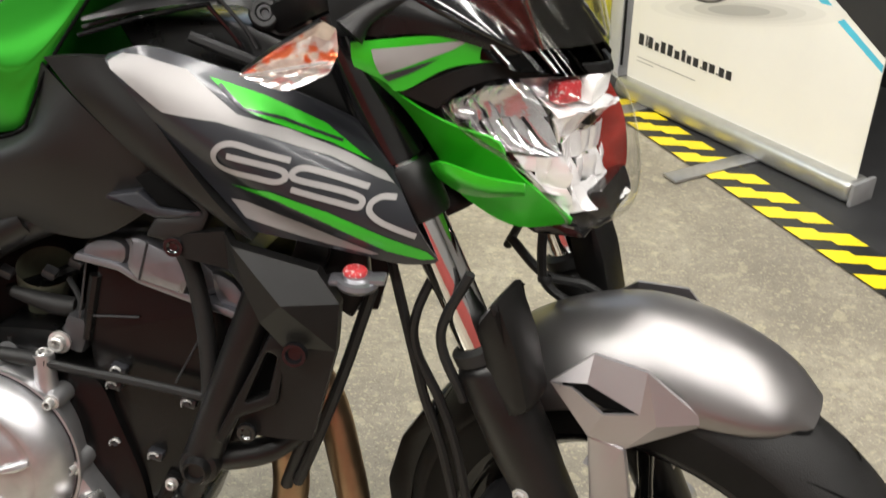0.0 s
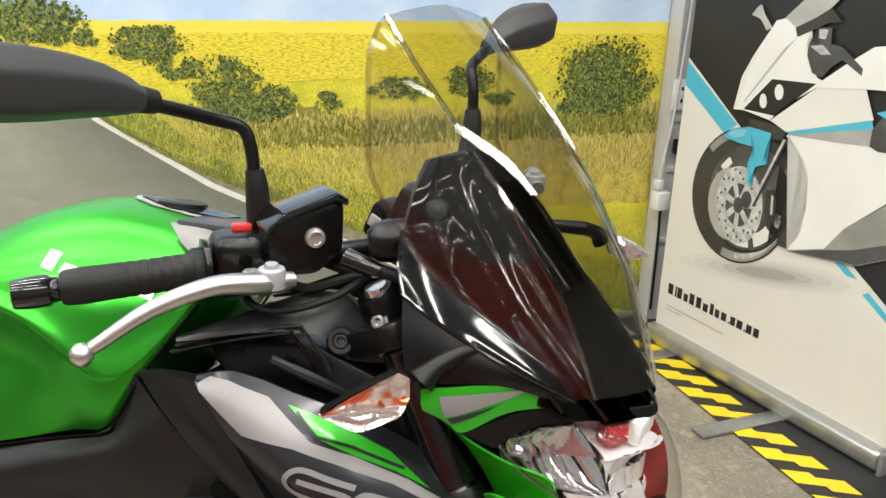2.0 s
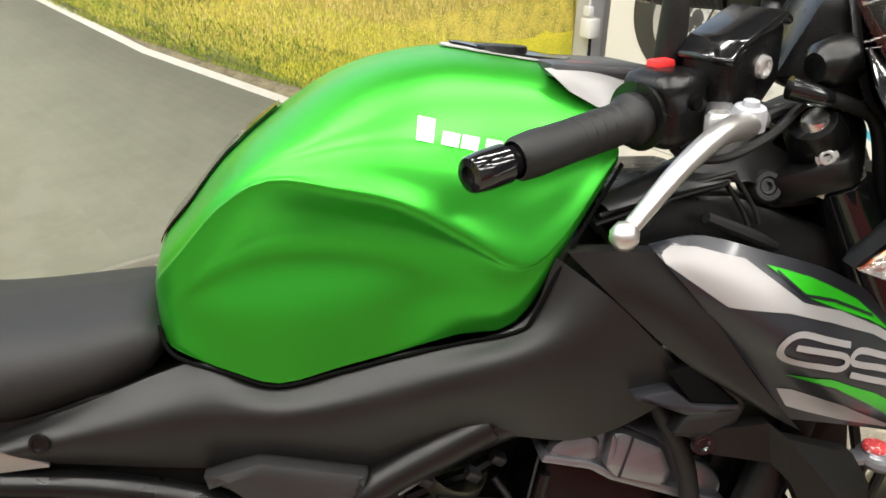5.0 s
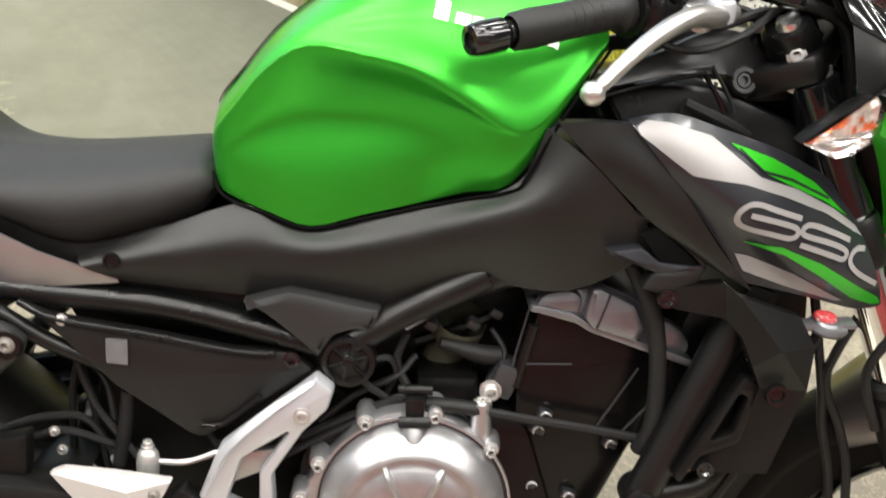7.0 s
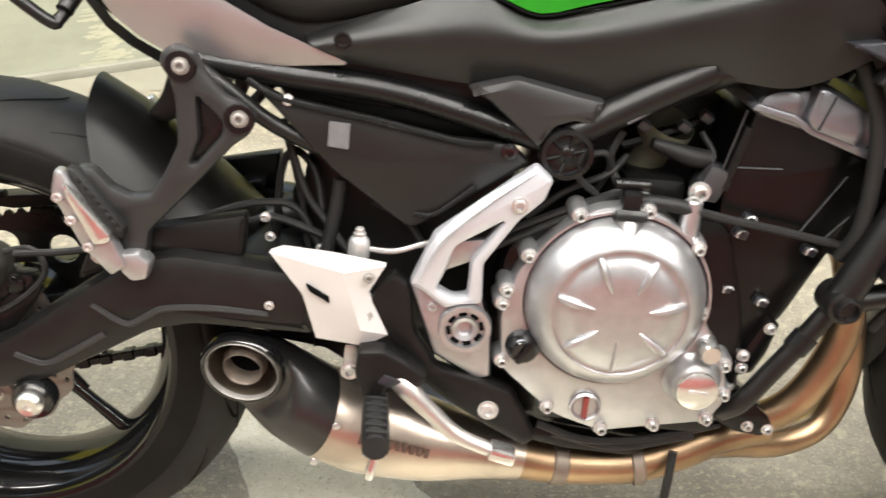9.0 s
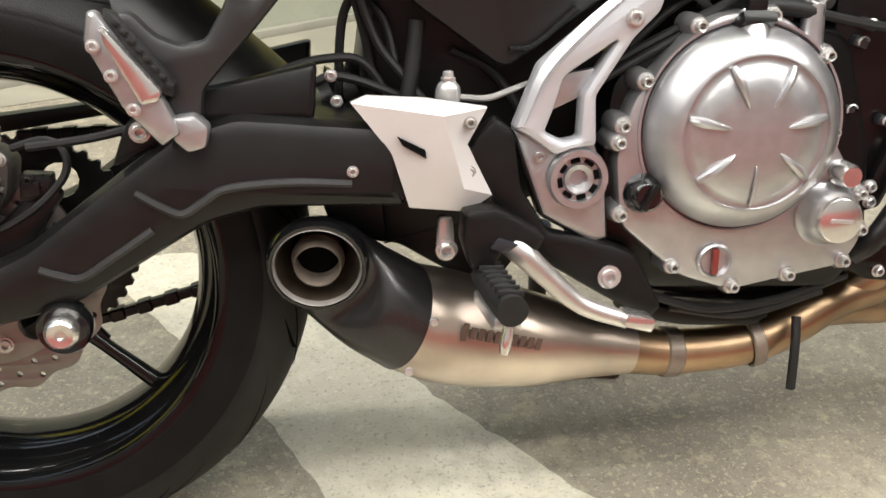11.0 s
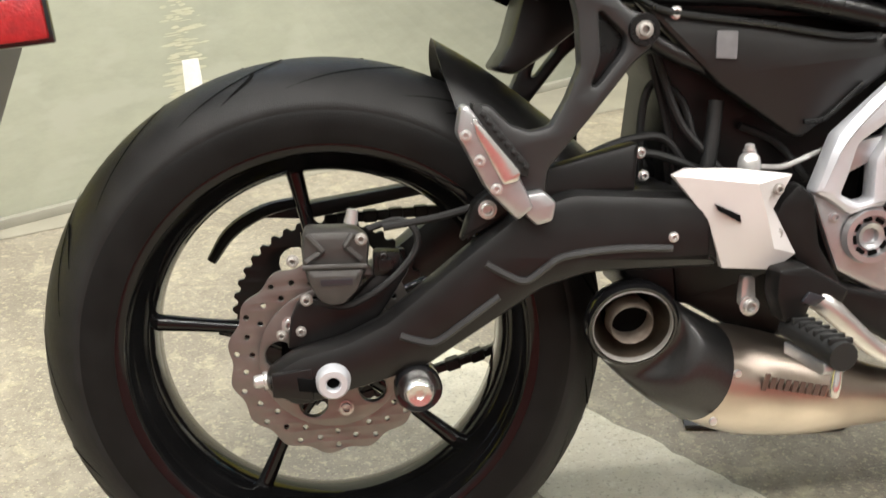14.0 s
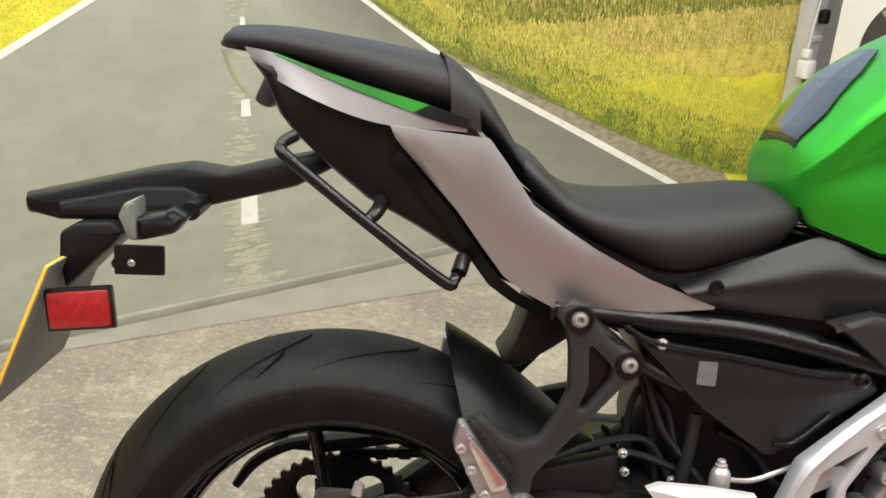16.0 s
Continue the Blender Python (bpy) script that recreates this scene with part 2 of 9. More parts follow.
def loft(rings, closed=True, caps=True):
    bm = bmesh.new()
    V = [[bm.verts.new(p) for p in ring] for ring in rings]
    n = len(V[0])
    for a, b in zip(V, V[1:]):
        for k in range(n if closed else n - 1):
            bm.faces.new((a[k], a[(k + 1) % n], b[(k + 1) % n], b[k]))
    if caps and closed:
        bm.faces.new(list(reversed(V[0])))
        bm.faces.new(V[-1])
    bmesh.ops.recalc_face_normals(bm, faces=bm.faces)
    return bm


def skin(rows, n=22, m=5, thick=0.003):
    """A curved panel through rows of points, with thickness towards +y."""
    R = [resample(smooth(r, 6) if len(r) > 2 else r, n) for r in rows]
    cols = [smooth([R[k][i] for k in range(len(R))], m) if len(R) > 2 else resample([R[0][i], R[1][i]], m + 1) for i in range(n)]
    k = len(cols[0])
    bm = bmesh.new()
    F = [[bm.verts.new(c[j]) for j in range(k)] for c in cols]
    B = [[bm.verts.new(c[j] + Vector((0, thick, 0))) for j in range(k)] for c in cols]
    for i in range(n - 1):
        for j in range(k - 1):
            bm.faces.new((F[i][j], F[i + 1][j], F[i + 1][j + 1], F[i][j + 1]))
            bm.faces.new((B[i][j], B[i][j + 1], B[i + 1][j + 1], B[i + 1][j]))
    for i in range(n - 1):
        bm.faces.new((F[i][0], B[i][0], B[i + 1][0], F[i + 1][0]))
        bm.faces.new((F[i][-1], F[i + 1][-1], B[i + 1][-1], B[i][-1]))
    for j in range(k - 1):
        bm.faces.new((F[0][j], F[0][j + 1], B[0][j + 1], B[0][j]))
        bm.faces.new((F[-1][j], B[-1][j], B[-1][j + 1], F[-1][j + 1]))
    bmesh.ops.recalc_face_normals(bm, faces=bm.faces)
    return bm


def faceted(polys, thick=0.004):
    """A panel of flat facets with sharp folds, thickened towards +y."""
    bm = bmesh.new()
    seen = {}
    for p in polys:
        for q in p:
            if q not in seen:
                seen[q] = bm.verts.new(q)
        bm.faces.new([seen[q] for q in p])
    bmesh.ops.recalc_face_normals(bm, faces=bm.faces)
    if sum(f.normal.y for f in bm.faces) > 0:
        bmesh.ops.reverse_faces(bm, faces=bm.faces)
    e = bmesh.ops.extrude_face_region(bm, geom=bm.faces[:])
    bmesh.ops.translate(bm, verts=[g for g in e["geom"] if isinstance(g, bmesh.types.BMVert)], vec=(0, thick, 0))
    bmesh.ops.recalc_face_normals(bm, faces=bm.faces)
    return bm


def lathe(prof, centre=(0, 0, 0), axis=(0, 1, 0), seg=32, a0=0.0, a1=2 * math.pi):
    """Turns (radius, along) pairs round the axis."""
    ax = Vector(axis).normalized()
    u = ax.orthogonal().normalized() if abs(ax.y) < 0.99 else Vector((1, 0, 0))
    v = ax.cross(u)
    full = a1 - a0 > 6.28
    c = Vector(centre)
    bm = bmesh.new()
    rings = []
    for k in range(seg if full else seg + 1):
        a = a0 + (a1 - a0) * k / seg
        d = u * math.cos(a) + v * math.sin(a)
        rings.append([bm.verts.new(c + d * max(r, 1e-5) + ax * h) for r, h in prof])
    for k in range(seg):
        p, q = rings[k], rings[(k + 1) % len(rings)]
        for i in range(len(prof) - 1):
            bm.faces.new((p[i], q[i], q[i + 1], p[i + 1]))
    bmesh.ops.remove_doubles(bm, verts=bm.verts, dist=2e-5)
    bmesh.ops.recalc_face_normals(bm, faces=bm.faces)
    return bm


def box(c, size, bevel=0.003, rot=(0, 0, 0), seg=2):
    bm = bmesh.new()
    bmesh.ops.create_cube(bm, size=1)
    bmesh.ops.scale(bm, vec=size, verts=bm.verts)
    if bevel:
        bmesh.ops.bevel(bm, geom=bm.edges[:], offset=min(bevel, min(size) * 0.45), segments=seg, profile=0.6, affect="EDGES")
    bm.transform(pose(*c, *rot))
    return bm


def bolt_mesh(c, r=0.007, h=0.006, axis=(0, -1, 0)):
    """A socket-head bolt with a flange and a hexagonal recess."""
    return lathe([(0, h * 0.25), (r * 0.42, h * 0.25), (r * 0.48, h * 0.95), (r * 0.7, h), (r * 0.85, h * 0.9), (r * 0.9, h * 0.35), (r * 1.2, h * 0.3), (r * 1.2, 0)], c, axis, 14)


def joined(*bms):
    out = bmesh.new()
    for b in bms:
        me = bpy.data.meshes.new("join")
        b.to_mesh(me)
        out.from_mesh(me)
        bpy.data.meshes.remove(me)
    return out


def mirrored(bm):
    b = bm.copy()
    b.transform(Matrix.Diagonal((1, -1, 1, 1)))
    bmesh.ops.reverse_faces(b, faces=b.faces)
    return b


def part(name, bm, material, parent=None, label="", sharp=40):
    me = bpy.data.meshes.new(name)
    bm.to_mesh(me)
    me.materials.append(material)
    me.shade_smooth()
    me.set_sharp_from_angle(angle=radians(sharp))
    ob = new(name, me)
    if parent is not None:
        ob.parent = parent
    if label:
        ob["label"] = label
    return ob


def empty(name, label, category, m=None, kind="", group=""):
    ob = new(name)
    ob.empty_display_size = 0.05
    if m is not None:
        ob.matrix_basis = m
    return tagged(ob, label, category, group, kind)
# ---- the hall ----
def concrete(name, base, dark, chip, grit):
    """Worn concrete: broad stains, mottling, small chips and grit."""
    m = mat(name, base, 0.5, 0, 0.18, 3.0, 0.55, 260, 0, dark)
    n, l = m.node_tree.nodes, m.node_tree.links
    b = n["Principled BSDF"]
    tc = n["Texture Coordinate"]
    col = b.inputs["Base Color"].links[0].from_socket
    for scale, detail, lo, hi, c, amount in ((6.5, 8, 0.42, 0.66, dark, 0.55), (38.0, 8, 0.42, 0.66, dark, 0.65), (21.0, 9, 0.585, 0.635, chip, 0.36), (55.0, 6, 0.60, 0.65, chip, 0.30), (95.0, 6, 0.585, 0.64, chip, 0.52), (230.0, 3, 0.60, 0.68, grit, 0.60), (150.0, 4, 0.60, 0.65, tuple(v * 0.45 for v in dark), 0.42)):
        ns, rp, mx, mu = n.new("ShaderNodeTexNoise"), n.new("ShaderNodeMapRange"), n.new("ShaderNodeMixRGB"), n.new("ShaderNodeMapping")
        mu.inputs["Location"].default_value = (scale, 0.3 * scale, 0)
        ns.inputs["Scale"].default_value, ns.inputs["Detail"].default_value = scale, detail
        rp.inputs["From Min"].default_value, rp.inputs["From Max"].default_value, rp.inputs["To Max"].default_value = lo, hi, amount
        l.new(tc.outputs["Object"], mu.inputs[0])
        l.new(mu.outputs[0], ns.inputs["Vector"])
        l.new(ns.outputs["Fac"], rp.inputs["Value"])
        l.new(rp.outputs[0], mx.inputs[0])
        l.new(col, mx.inputs[1])
        mx.inputs[2].default_value = (*c, 1)
        col = mx.outputs[0]
    l.new(col, b.inputs["Base Color"])
    return m


FLOOR = concrete("worn_concrete_floor", (0.285, 0.257, 0.197), (0.17, 0.15, 0.118), (0.43, 0.385, 0.26), (0.50, 0.46, 0.34))
WALLPAINT = mat("pale_wall_paint", (0.42, 0.41, 0.39), 0.7, 0, 0.06, 3, 0.1, 200)
CEILPAINT = mat("grey_ceiling", (0.12, 0.12, 0.12), 0.8, 0, 0.1, 3, 0.1, 100)
# for the unseen south wall: kept dark to lower the fill light
DIMWALL = mat("grey_wall_paint", (0.17, 0.165, 0.16), 0.7, 0, 0.06, 3, 0.1, 200)
REDWALL = mat("red_wall_paint", (0.30, 0.05, 0.043), 0.6, 0, 0.1, 3, 0.1, 200)
LINEPAINT = concrete("worn_white_floor_paint", (0.56, 0.53, 0.43), (0.44, 0.41, 0.32), (0.60, 0.58, 0.49), (0.36, 0.33, 0.25))
WALL_A, WALL_ANGLE = Vector((-0.69, 1.12, 0)), math.radians(30.49)
WALL_U, WALL_N = Vector((math.cos(WALL_ANGLE), math.sin(WALL_ANGLE), 0)), Vector((math.sin(WALL_ANGLE), -math.cos(WALL_ANGLE), 0))


def slab_world(name, lo, hi, material, kind="structure", label=""):
    c = [(a + b) / 2 for a, b in zip(lo, hi)]
    return tagged(part(name, box(c, [b - a for a, b in zip(lo, hi)], 0), material), label, name.split("_")[0], kind=kind)


slab_world("floor", (-6, -5.2, -0.1), (7, 6.2, 0), FLOOR, label="worn beige concrete floor with flaking paint")
slab_world("ceiling", (-6, -5.2, CEILING_Z), (7, 6.2, CEILING_Z + 0.1), CEILPAINT, label="plain grey ceiling over the hall")
slab_world("wall_south", (-6, -2.7, 0.90), (7, -2.5, CEILING_Z), DIMWALL, label="dim grey wall out of view, upper part, cutting fill light")
slab_world("wall_south_dado", (-6, -2.69, 0), (7, -2.49, 0.90), REDWALL, label="red painted lower wall")
slab_world("wall_west", (-6.2, -5.2, 0), (-6, 6.2, CEILING_Z), WALLPAINT, label="pale painted side wall")
slab_world("wall_east", (7, -5.2, 0), (7.2, 6.2, CEILING_Z), WALLPAINT, label="pale painted side wall")
wn = part("wall_north", box((0, 0, CEILING_Z / 2), (14, 0.2, CEILING_Z), 0), WALLPAINT)
wn.matrix_basis = Matrix.Translation(WALL_A - WALL_N * 0.102 + WALL_U * 1.0) @ Matrix.Rotation(WALL_ANGLE, 4, "Z")
tagged(wn, "pale painted wall behind the printed mural", "wall", kind="structure")

# ceiling tubes
HOUSING = mat("white_lamp_housing", (0.75, 0.75, 0.73), 0.5, 0, 0.03, 20, 0)
TUBEGLOW = lit("fluorescent_tube", (1.0, 0.98, 0.93), 6.0)
lamp_one = None
for lx, ly in TUBES:
    if lamp_one is None:
        lamp_one = empty("ceiling_lamp", "long white fluorescent batten hung under the ceiling", "lamp", group="ceiling lamps")
        part("housing", box((0, 0, -0.03), (1.5, 0.09, 0.05), 0.006), HOUSING, lamp_one)
        part("tube", tube([(-0.72, 0, -0.075), (0.72, 0, -0.075)], 0.014, 10), TUBEGLOW, lamp_one, "glowing white tube")
        lamp_one.matrix_basis = pose(lx, ly, CEILING_Z)
    else:
        copy_thing(lamp_one, pose(lx, ly, CEILING_Z))
    ld = bpy.data.lights.new("tube_light", "AREA")
    ld.shape, ld.size, ld.size_y, ld.energy, ld.color = "RECTANGLE", 1.45, 0.10, TUBE_WATTS, (1.0, 0.97, 0.92)
    new("tube_light", ld).matrix_basis = pose(lx, ly, CEILING_Z - 0.10)
# ---- the motorcycle: leans on its stand, bars turned to its right ----
LEAN_BIKE = -13.27
bike = empty("motorcycle", "green, black and silver naked motorcycle leaning on its side stand", "motorcycle", pose(0, 0, 0, LEAN_BIKE))
BASE = Matrix.Translation((pose(0, 0, 0, -LEAN_BIKE) @ Vector((0, 0, 0.3036))))
RAKE = Vector((-math.sin(radians(24)), 0, math.cos(radians(24))))
STEER = Matrix.Translation((1.51, 0, -0.313)) @ Matrix.Rotation(radians(-20), 4, RAKE) @ Matrix.Translation((-1.51, 0, 0.313))


STEER_LOW = Matrix.Translation((1.5204, -0.0013, -0.3084)) @ Matrix.Rotation(radians(-26), 4, RAKE) @ Matrix.Translation((-1.51, 0, 0.313))
TURNS = {False: BASE, True: BASE @ STEER, "low": BASE @ STEER_LOW}


def on(name, bm, material, parent=None, label="", both=False, front=False, sharp=40):
    """A part of the motorcycle; x from the rear axle forward, y to its left, z from the axle up. front: it turns with the bars ("low": with wheel and fork)."""
    made = []
    for b in ([bm, mirrored(bm)] if both else [bm]):
        b.transform(TURNS[front])
        made.append(part(name, b, material, parent or bike, label, sharp))
    return made[0]


def half_ring(x, prof, per=4):
    """A closed section at x from (half width, z) pairs, bottom to top."""
    pts = smooth([(w, z, 0) for w, z in prof], per)
    right = [Vector((x, -p.x, p.y)) for p in pts]
    left = [Vector((x, p.x, p.y)) for p in reversed(pts)]
    if pts[-1].x < 1e-4:
        left = left[1:]
    return right + left


# fuel tank
TANK = [  # x, bottom z, bottom half width, crease z, crease half width, top z
    (0.506, 0.495, 0.060, 0.522, 0.066, 0.545), (0.515, 0.478, 0.085, 0.535, 0.090, 0.567), (0.535, 0.469, 0.098, 0.558, 0.108, 0.590),
    (0.57, 0.457, 0.107, 0.598, 0.128, 0.632), (0.61, 0.445, 0.109, 0.622, 0.142, 0.664), (0.66, 0.459, 0.113, 0.616, 0.150, 0.697),
    (0.71, 0.473, 0.117, 0.605, 0.155, 0.714), (0.76, 0.488, 0.122, 0.580, 0.157, 0.720), (0.805, 0.502, 0.138, 0.557, 0.155, 0.716),
    (0.84, 0.560, 0.142, 0.576, 0.147, 0.710), (0.888, 0.632, 0.128, 0.640, 0.130, 0.702)]
KNEE = [0.066, 0.088, 0.101, 0.104, 0.102, 0.107, 0.120, 0.142, 0.1515, 0.1462, 0.1287]  # half width in the hollow under the crease
FLARE = [0.062, 0.087, 0.101, 0.1075, 0.1085, 0.113, 0.1205, 0.137, 0.1475, 0.1450, 0.1283]  # half width of the swell below it
rings = []
for k, (x, zb, wb, zc, wc, zt) in enumerate(TANK):
    d = zc - zb
    soft = 0.28 + 0.24 * (1 - k / 10)
    rings.append(half_ring(x, [(wb, zb), (FLARE[k], zb + d * 0.34), (KNEE[k], zc - d * 0.38), (KNEE[k] * (1 - soft) + wc * soft, zc - d * (0.10 + 0.16 * (1 - k / 10))), (wc, zc), (wc * 0.965, zc + (zt - zc) * 0.14), (wc * 0.86, zc + (zt - zc) * 0.48), (wc * 0.5, zc + (zt - zc) * 0.88), (0, zt)], 5))
rings = [smooth([r[i] for r in rings], 3) for i in range(len(rings[0]))]
rings = [list(r) for r in zip(*rings)]
tank_bm = loft(rings)
tank_bvh = BVHTree.FromBMesh(tank_bm)
tank = on("fuel_tank", tank_bm, GREEN, label="satin metallic green fuel tank", sharp=60)

# black side body under the tank
body_bm = skin([[(0.374, -0.100, 0.405), (0.45, -0.101, 0.432), (0.525, -0.100, 0.460), (0.55, -0.103, 0.462), (0.609, -0.106, 0.440), (0.71, -0.118, 0.470), (0.806, -0.142, 0.500), (0.835, -0.150, 0.560)],
                [(0.385, -0.116, 0.396), (0.47, -0.121, 0.411), (0.53, -0.122, 0.420), (0.57, -0.123, 0.420), (0.63, -0.126, 0.418), (0.72, -0.139, 0.440), (0.83, -0.166, 0.480), (0.885, -0.172, 0.522)],
                [(0.42, -0.106, 0.380), (0.50, -0.106, 0.372), (0.56, -0.105, 0.367), (0.62, -0.106, 0.364), (0.697, -0.110, 0.361), (0.777, -0.125, 0.396), (0.869, -0.145, 0.398), (0.955, -0.162, 0.450)]], 44, 6)
on("side_body", body_bm, BODYBLACK, label="matt black side body under the tank", both=True)

# grey shroud panel
shroud_bm = skin([[(0.905, -0.165, 0.572), (0.945, -0.170, 0.580), (1.0, -0.166, 0.565), (1.06, -0.150, 0.545), (1.11, -0.132, 0.520), (1.137, -0.122, 0.500)],
                  [(0.912, -0.180, 0.563), (0.955, -0.190, 0.550), (1.01, -0.193, 0.528), (1.06, -0.185, 0.508), (1.12, -0.160, 0.480), (1.155, -0.140, 0.462)],
                  [(0.95, -0.187, 0.520), (0.99, -0.194, 0.500), (1.04, -0.196, 0.470), (1.09, -0.184, 0.448), (1.14, -0.163, 0.428), (1.175, -0.145, 0.420)],
                  [(1.031, -0.176, 0.422), (1.05, -0.173, 0.418), (1.08, -0.165, 0.410), (1.12, -0.152, 0.398), (1.16, -0.138, 0.386), (1.192, -0.128, 0.386)]], 30, 6)
shroud_bvh = BVHTree.FromBMesh(shroud_bm)
shroud = on("tank_shroud", shroud_bm, CHARCOAL, label="charcoal shroud with silver and green graphics", both=True)

# seats
def seat_loft(rows):
    rs = [half_ring(x, [(w * 0.82, zb), (w, zb + (zt - zb) * 0.35), (w * 0.93, zb + (zt - zb) * 0.75), (w * 0.6, zt - 0.002), (0, zt + 0.004)]) for x, zb, zt, w in rows]
    rs = [smooth([r[i] for r in rs], 4) for i in range(len(rs[0]))]
    return loft([list(r) for r in zip(*rs)])


on("rider_seat", seat_loft([(0.19, 0.52, 0.545, 0.085), (0.215, 0.495, 0.535, 0.10), (0.255, 0.464, 0.500, 0.115), (0.31, 0.436, 0.492, 0.122), (0.37, 0.416, 0.494, 0.120), (0.44, 0.428, 0.501, 0.112), (0.492, 0.446, 0.506, 0.098), (0.512, 0.466, 0.495, 0.085)]), VINYL, label="black vinyl rider seat", sharp=60)
on("pillion_seat", seat_loft([(-0.135, 0.643, 0.650, 0.03), (-0.12, 0.640, 0.663, 0.055), (-0.06, 0.632, 0.664, 0.075), (0.0, 0.617, 0.657, 0.085), (0.06, 0.600, 0.648, 0.095), (0.115, 0.583, 0.637, 0.102), (0.15, 0.565, 0.613, 0.104), (0.175, 0.545, 0.580, 0.102), (0.20, 0.515, 0.540, 0.097)]), VINYL, label="black vinyl pillion seat", sharp=60)

on("seat_pan", plate([[(0.10, 0.555), (0.20, 0.50), (0.27, 0.455), (0.35, 0.425), (0.44, 0.432), (0.53, 0.452), (0.62, 0.43), (0.62, 0.325), (0.42, 0.335), (0.25, 0.365), (0.17, 0.44), (0.06, 0.55)]], -0.094, 0.094, 0.004), BLACK, label="black inner body under the seat")

# tail panels
SIDE_TOP = [(0.054, -0.104, 0.567), (0.083, -0.108, 0.565), (0.159, -0.114, 0.558), (0.183, -0.117, 0.527), (0.209, -0.119, 0.489), (0.243, -0.120, 0.466), (0.282, -0.120, 0.442), (0.340, -0.117, 0.412), (0.417, -0.111, 0.382)]
SIDE_MID = [(0.060, -0.1063, 0.554), (0.087, -0.111, 0.5385), (0.142, -0.1185, 0.508), (0.175, -0.1215, 0.494), (0.208, -0.1235, 0.4765), (0.240, -0.1235, 0.452), (0.275, -0.1215, 0.4205), (0.341, -0.1172, 0.3995), (0.417, -0.1113, 0.3805)]
SIDE_LOW = [(0.069, -0.101, 0.544), (0.088, -0.101, 0.523), (0.129, -0.101, 0.478), (0.155, -0.101, 0.443), (0.182, -0.101, 0.408), (0.207, -0.102, 0.390), (0.243, -0.103, 0.372), (0.299, -0.106, 0.367), (0.417, -0.110, 0.379)]


def folded(rows, thick=0.003):
    """A panel of straight strips between rows of points, with crisp folds."""
    bm = bmesh.new()
    fine = [resample(r, len(r) * 4) if len(set(len(q) for q in rows)) > 1 else [Vector(p) for p in r] for r in rows]
    F = [[bm.verts.new(p) for p in r] for r in fine]
    for a, b in zip(F, F[1:]):
        for k in range(len(a) - 1):
            bm.faces.new((a[k], a[k + 1], b[k + 1], b[k]))
    bmesh.ops.recalc_face_normals(bm, faces=bm.faces)
    if sum(f.normal.y for f in bm.faces) > 0:
        bmesh.ops.reverse_faces(bm, faces=bm.faces)
    e = bmesh.ops.extrude_face_region(bm, geom=bm.faces[:])
    bmesh.ops.translate(bm, verts=[g for g in e["geom"] if isinstance(g, bmesh.types.BMVert)], vec=(0, thick, 0))
    bmesh.ops.recalc_face_normals(bm, faces=bm.faces)
    return bm


on("tail_side_panel", folded([SIDE_TOP, SIDE_MID, SIDE_LOW]), SILVERPAINT, label="silver satin tail panel", both=True, sharp=55)
on("panel_lip", folded([[(x - 0.004, y + 0.002, z - 0.003) for x, y, z in SIDE_LOW[:7]], [(x - 0.014, y + 0.016, z - 0.014) for x, y, z in SIDE_LOW[:7]]], 0.004), BLACK, label="dark lip under the tail panel", both=True)
TOP_A = [(-0.105, -0.058, 0.643), (-0.075, -0.070, 0.638), (-0.002, -0.091, 0.615), (0.095, -0.104, 0.589), (0.137, -0.108, 0.576)]
TOP_B = [(-0.090, -0.066, 0.620), (-0.043, -0.086, 0.597), (0.006, -0.097, 0.578), (0.054, -0.1025, 0.567), (0.135, -0.1065, 0.563)]
tail_top = on("tail_top_panel", skin([TOP_A, [tuple((p + q) / 2 + (0, 0.0, 0.0)[i] for i, (p, q) in enumerate(zip(u, w))) for u, w in zip(TOP_A, TOP_B)], TOP_B], 24, 4), SILVERPAINT, label="silver tail top panel with green fade", both=True)


def fade(i0, i1, f0, f1):
    """A stripe along the panel's upper edge, f0 to f1 of the panel wide."""
    A = resample(smooth(TOP_A[i0:i1 + 1], 6), 12)
    B = resample(smooth(TOP_B[i0:i1 + 1], 6), 12)
    M = [p.lerp(q, f0 + (f1 - f0) * k / 11) for k, (p, q) in enumerate(zip(A, B))]
    lift = Vector((0, -0.0030, 0.0022))
    return skin([[p + lift * 0.5 for p in A], [p + lift for p in M]], 12, 2, 0.0008)


TAILGREEN = mat("dark_green_print", (0.014, 0.13, 0.010), 0.40, 0, 0.6, 9, 0.02, 1500, spec=0.15)
on("tail_fade", fade(1, 3, 0.10, 0.42), TAILGREEN, tail_top, "green stripe", both=True)
on("tail_fade", fade(3, 4, 0.42, 0.85), BLACKSMOOTH, tail_top, "black end of the stripe", both=True)
on("tail_underside", plate([[(-0.098, 0.632), (-0.083, 0.612), (-0.066, 0.574), (-0.049, 0.553), (-0.013, 0.5194), (0.031, 0.484), (0.086, 0.455), (0.130, 0.428), (0.177, 0.398), (0.25, 0.375), (0.25, 0.46), (0.15, 0.55), (0.04, 0.60)]], -0.076, 0.076, 0.01), BLACK, label="black plastic tail underside")

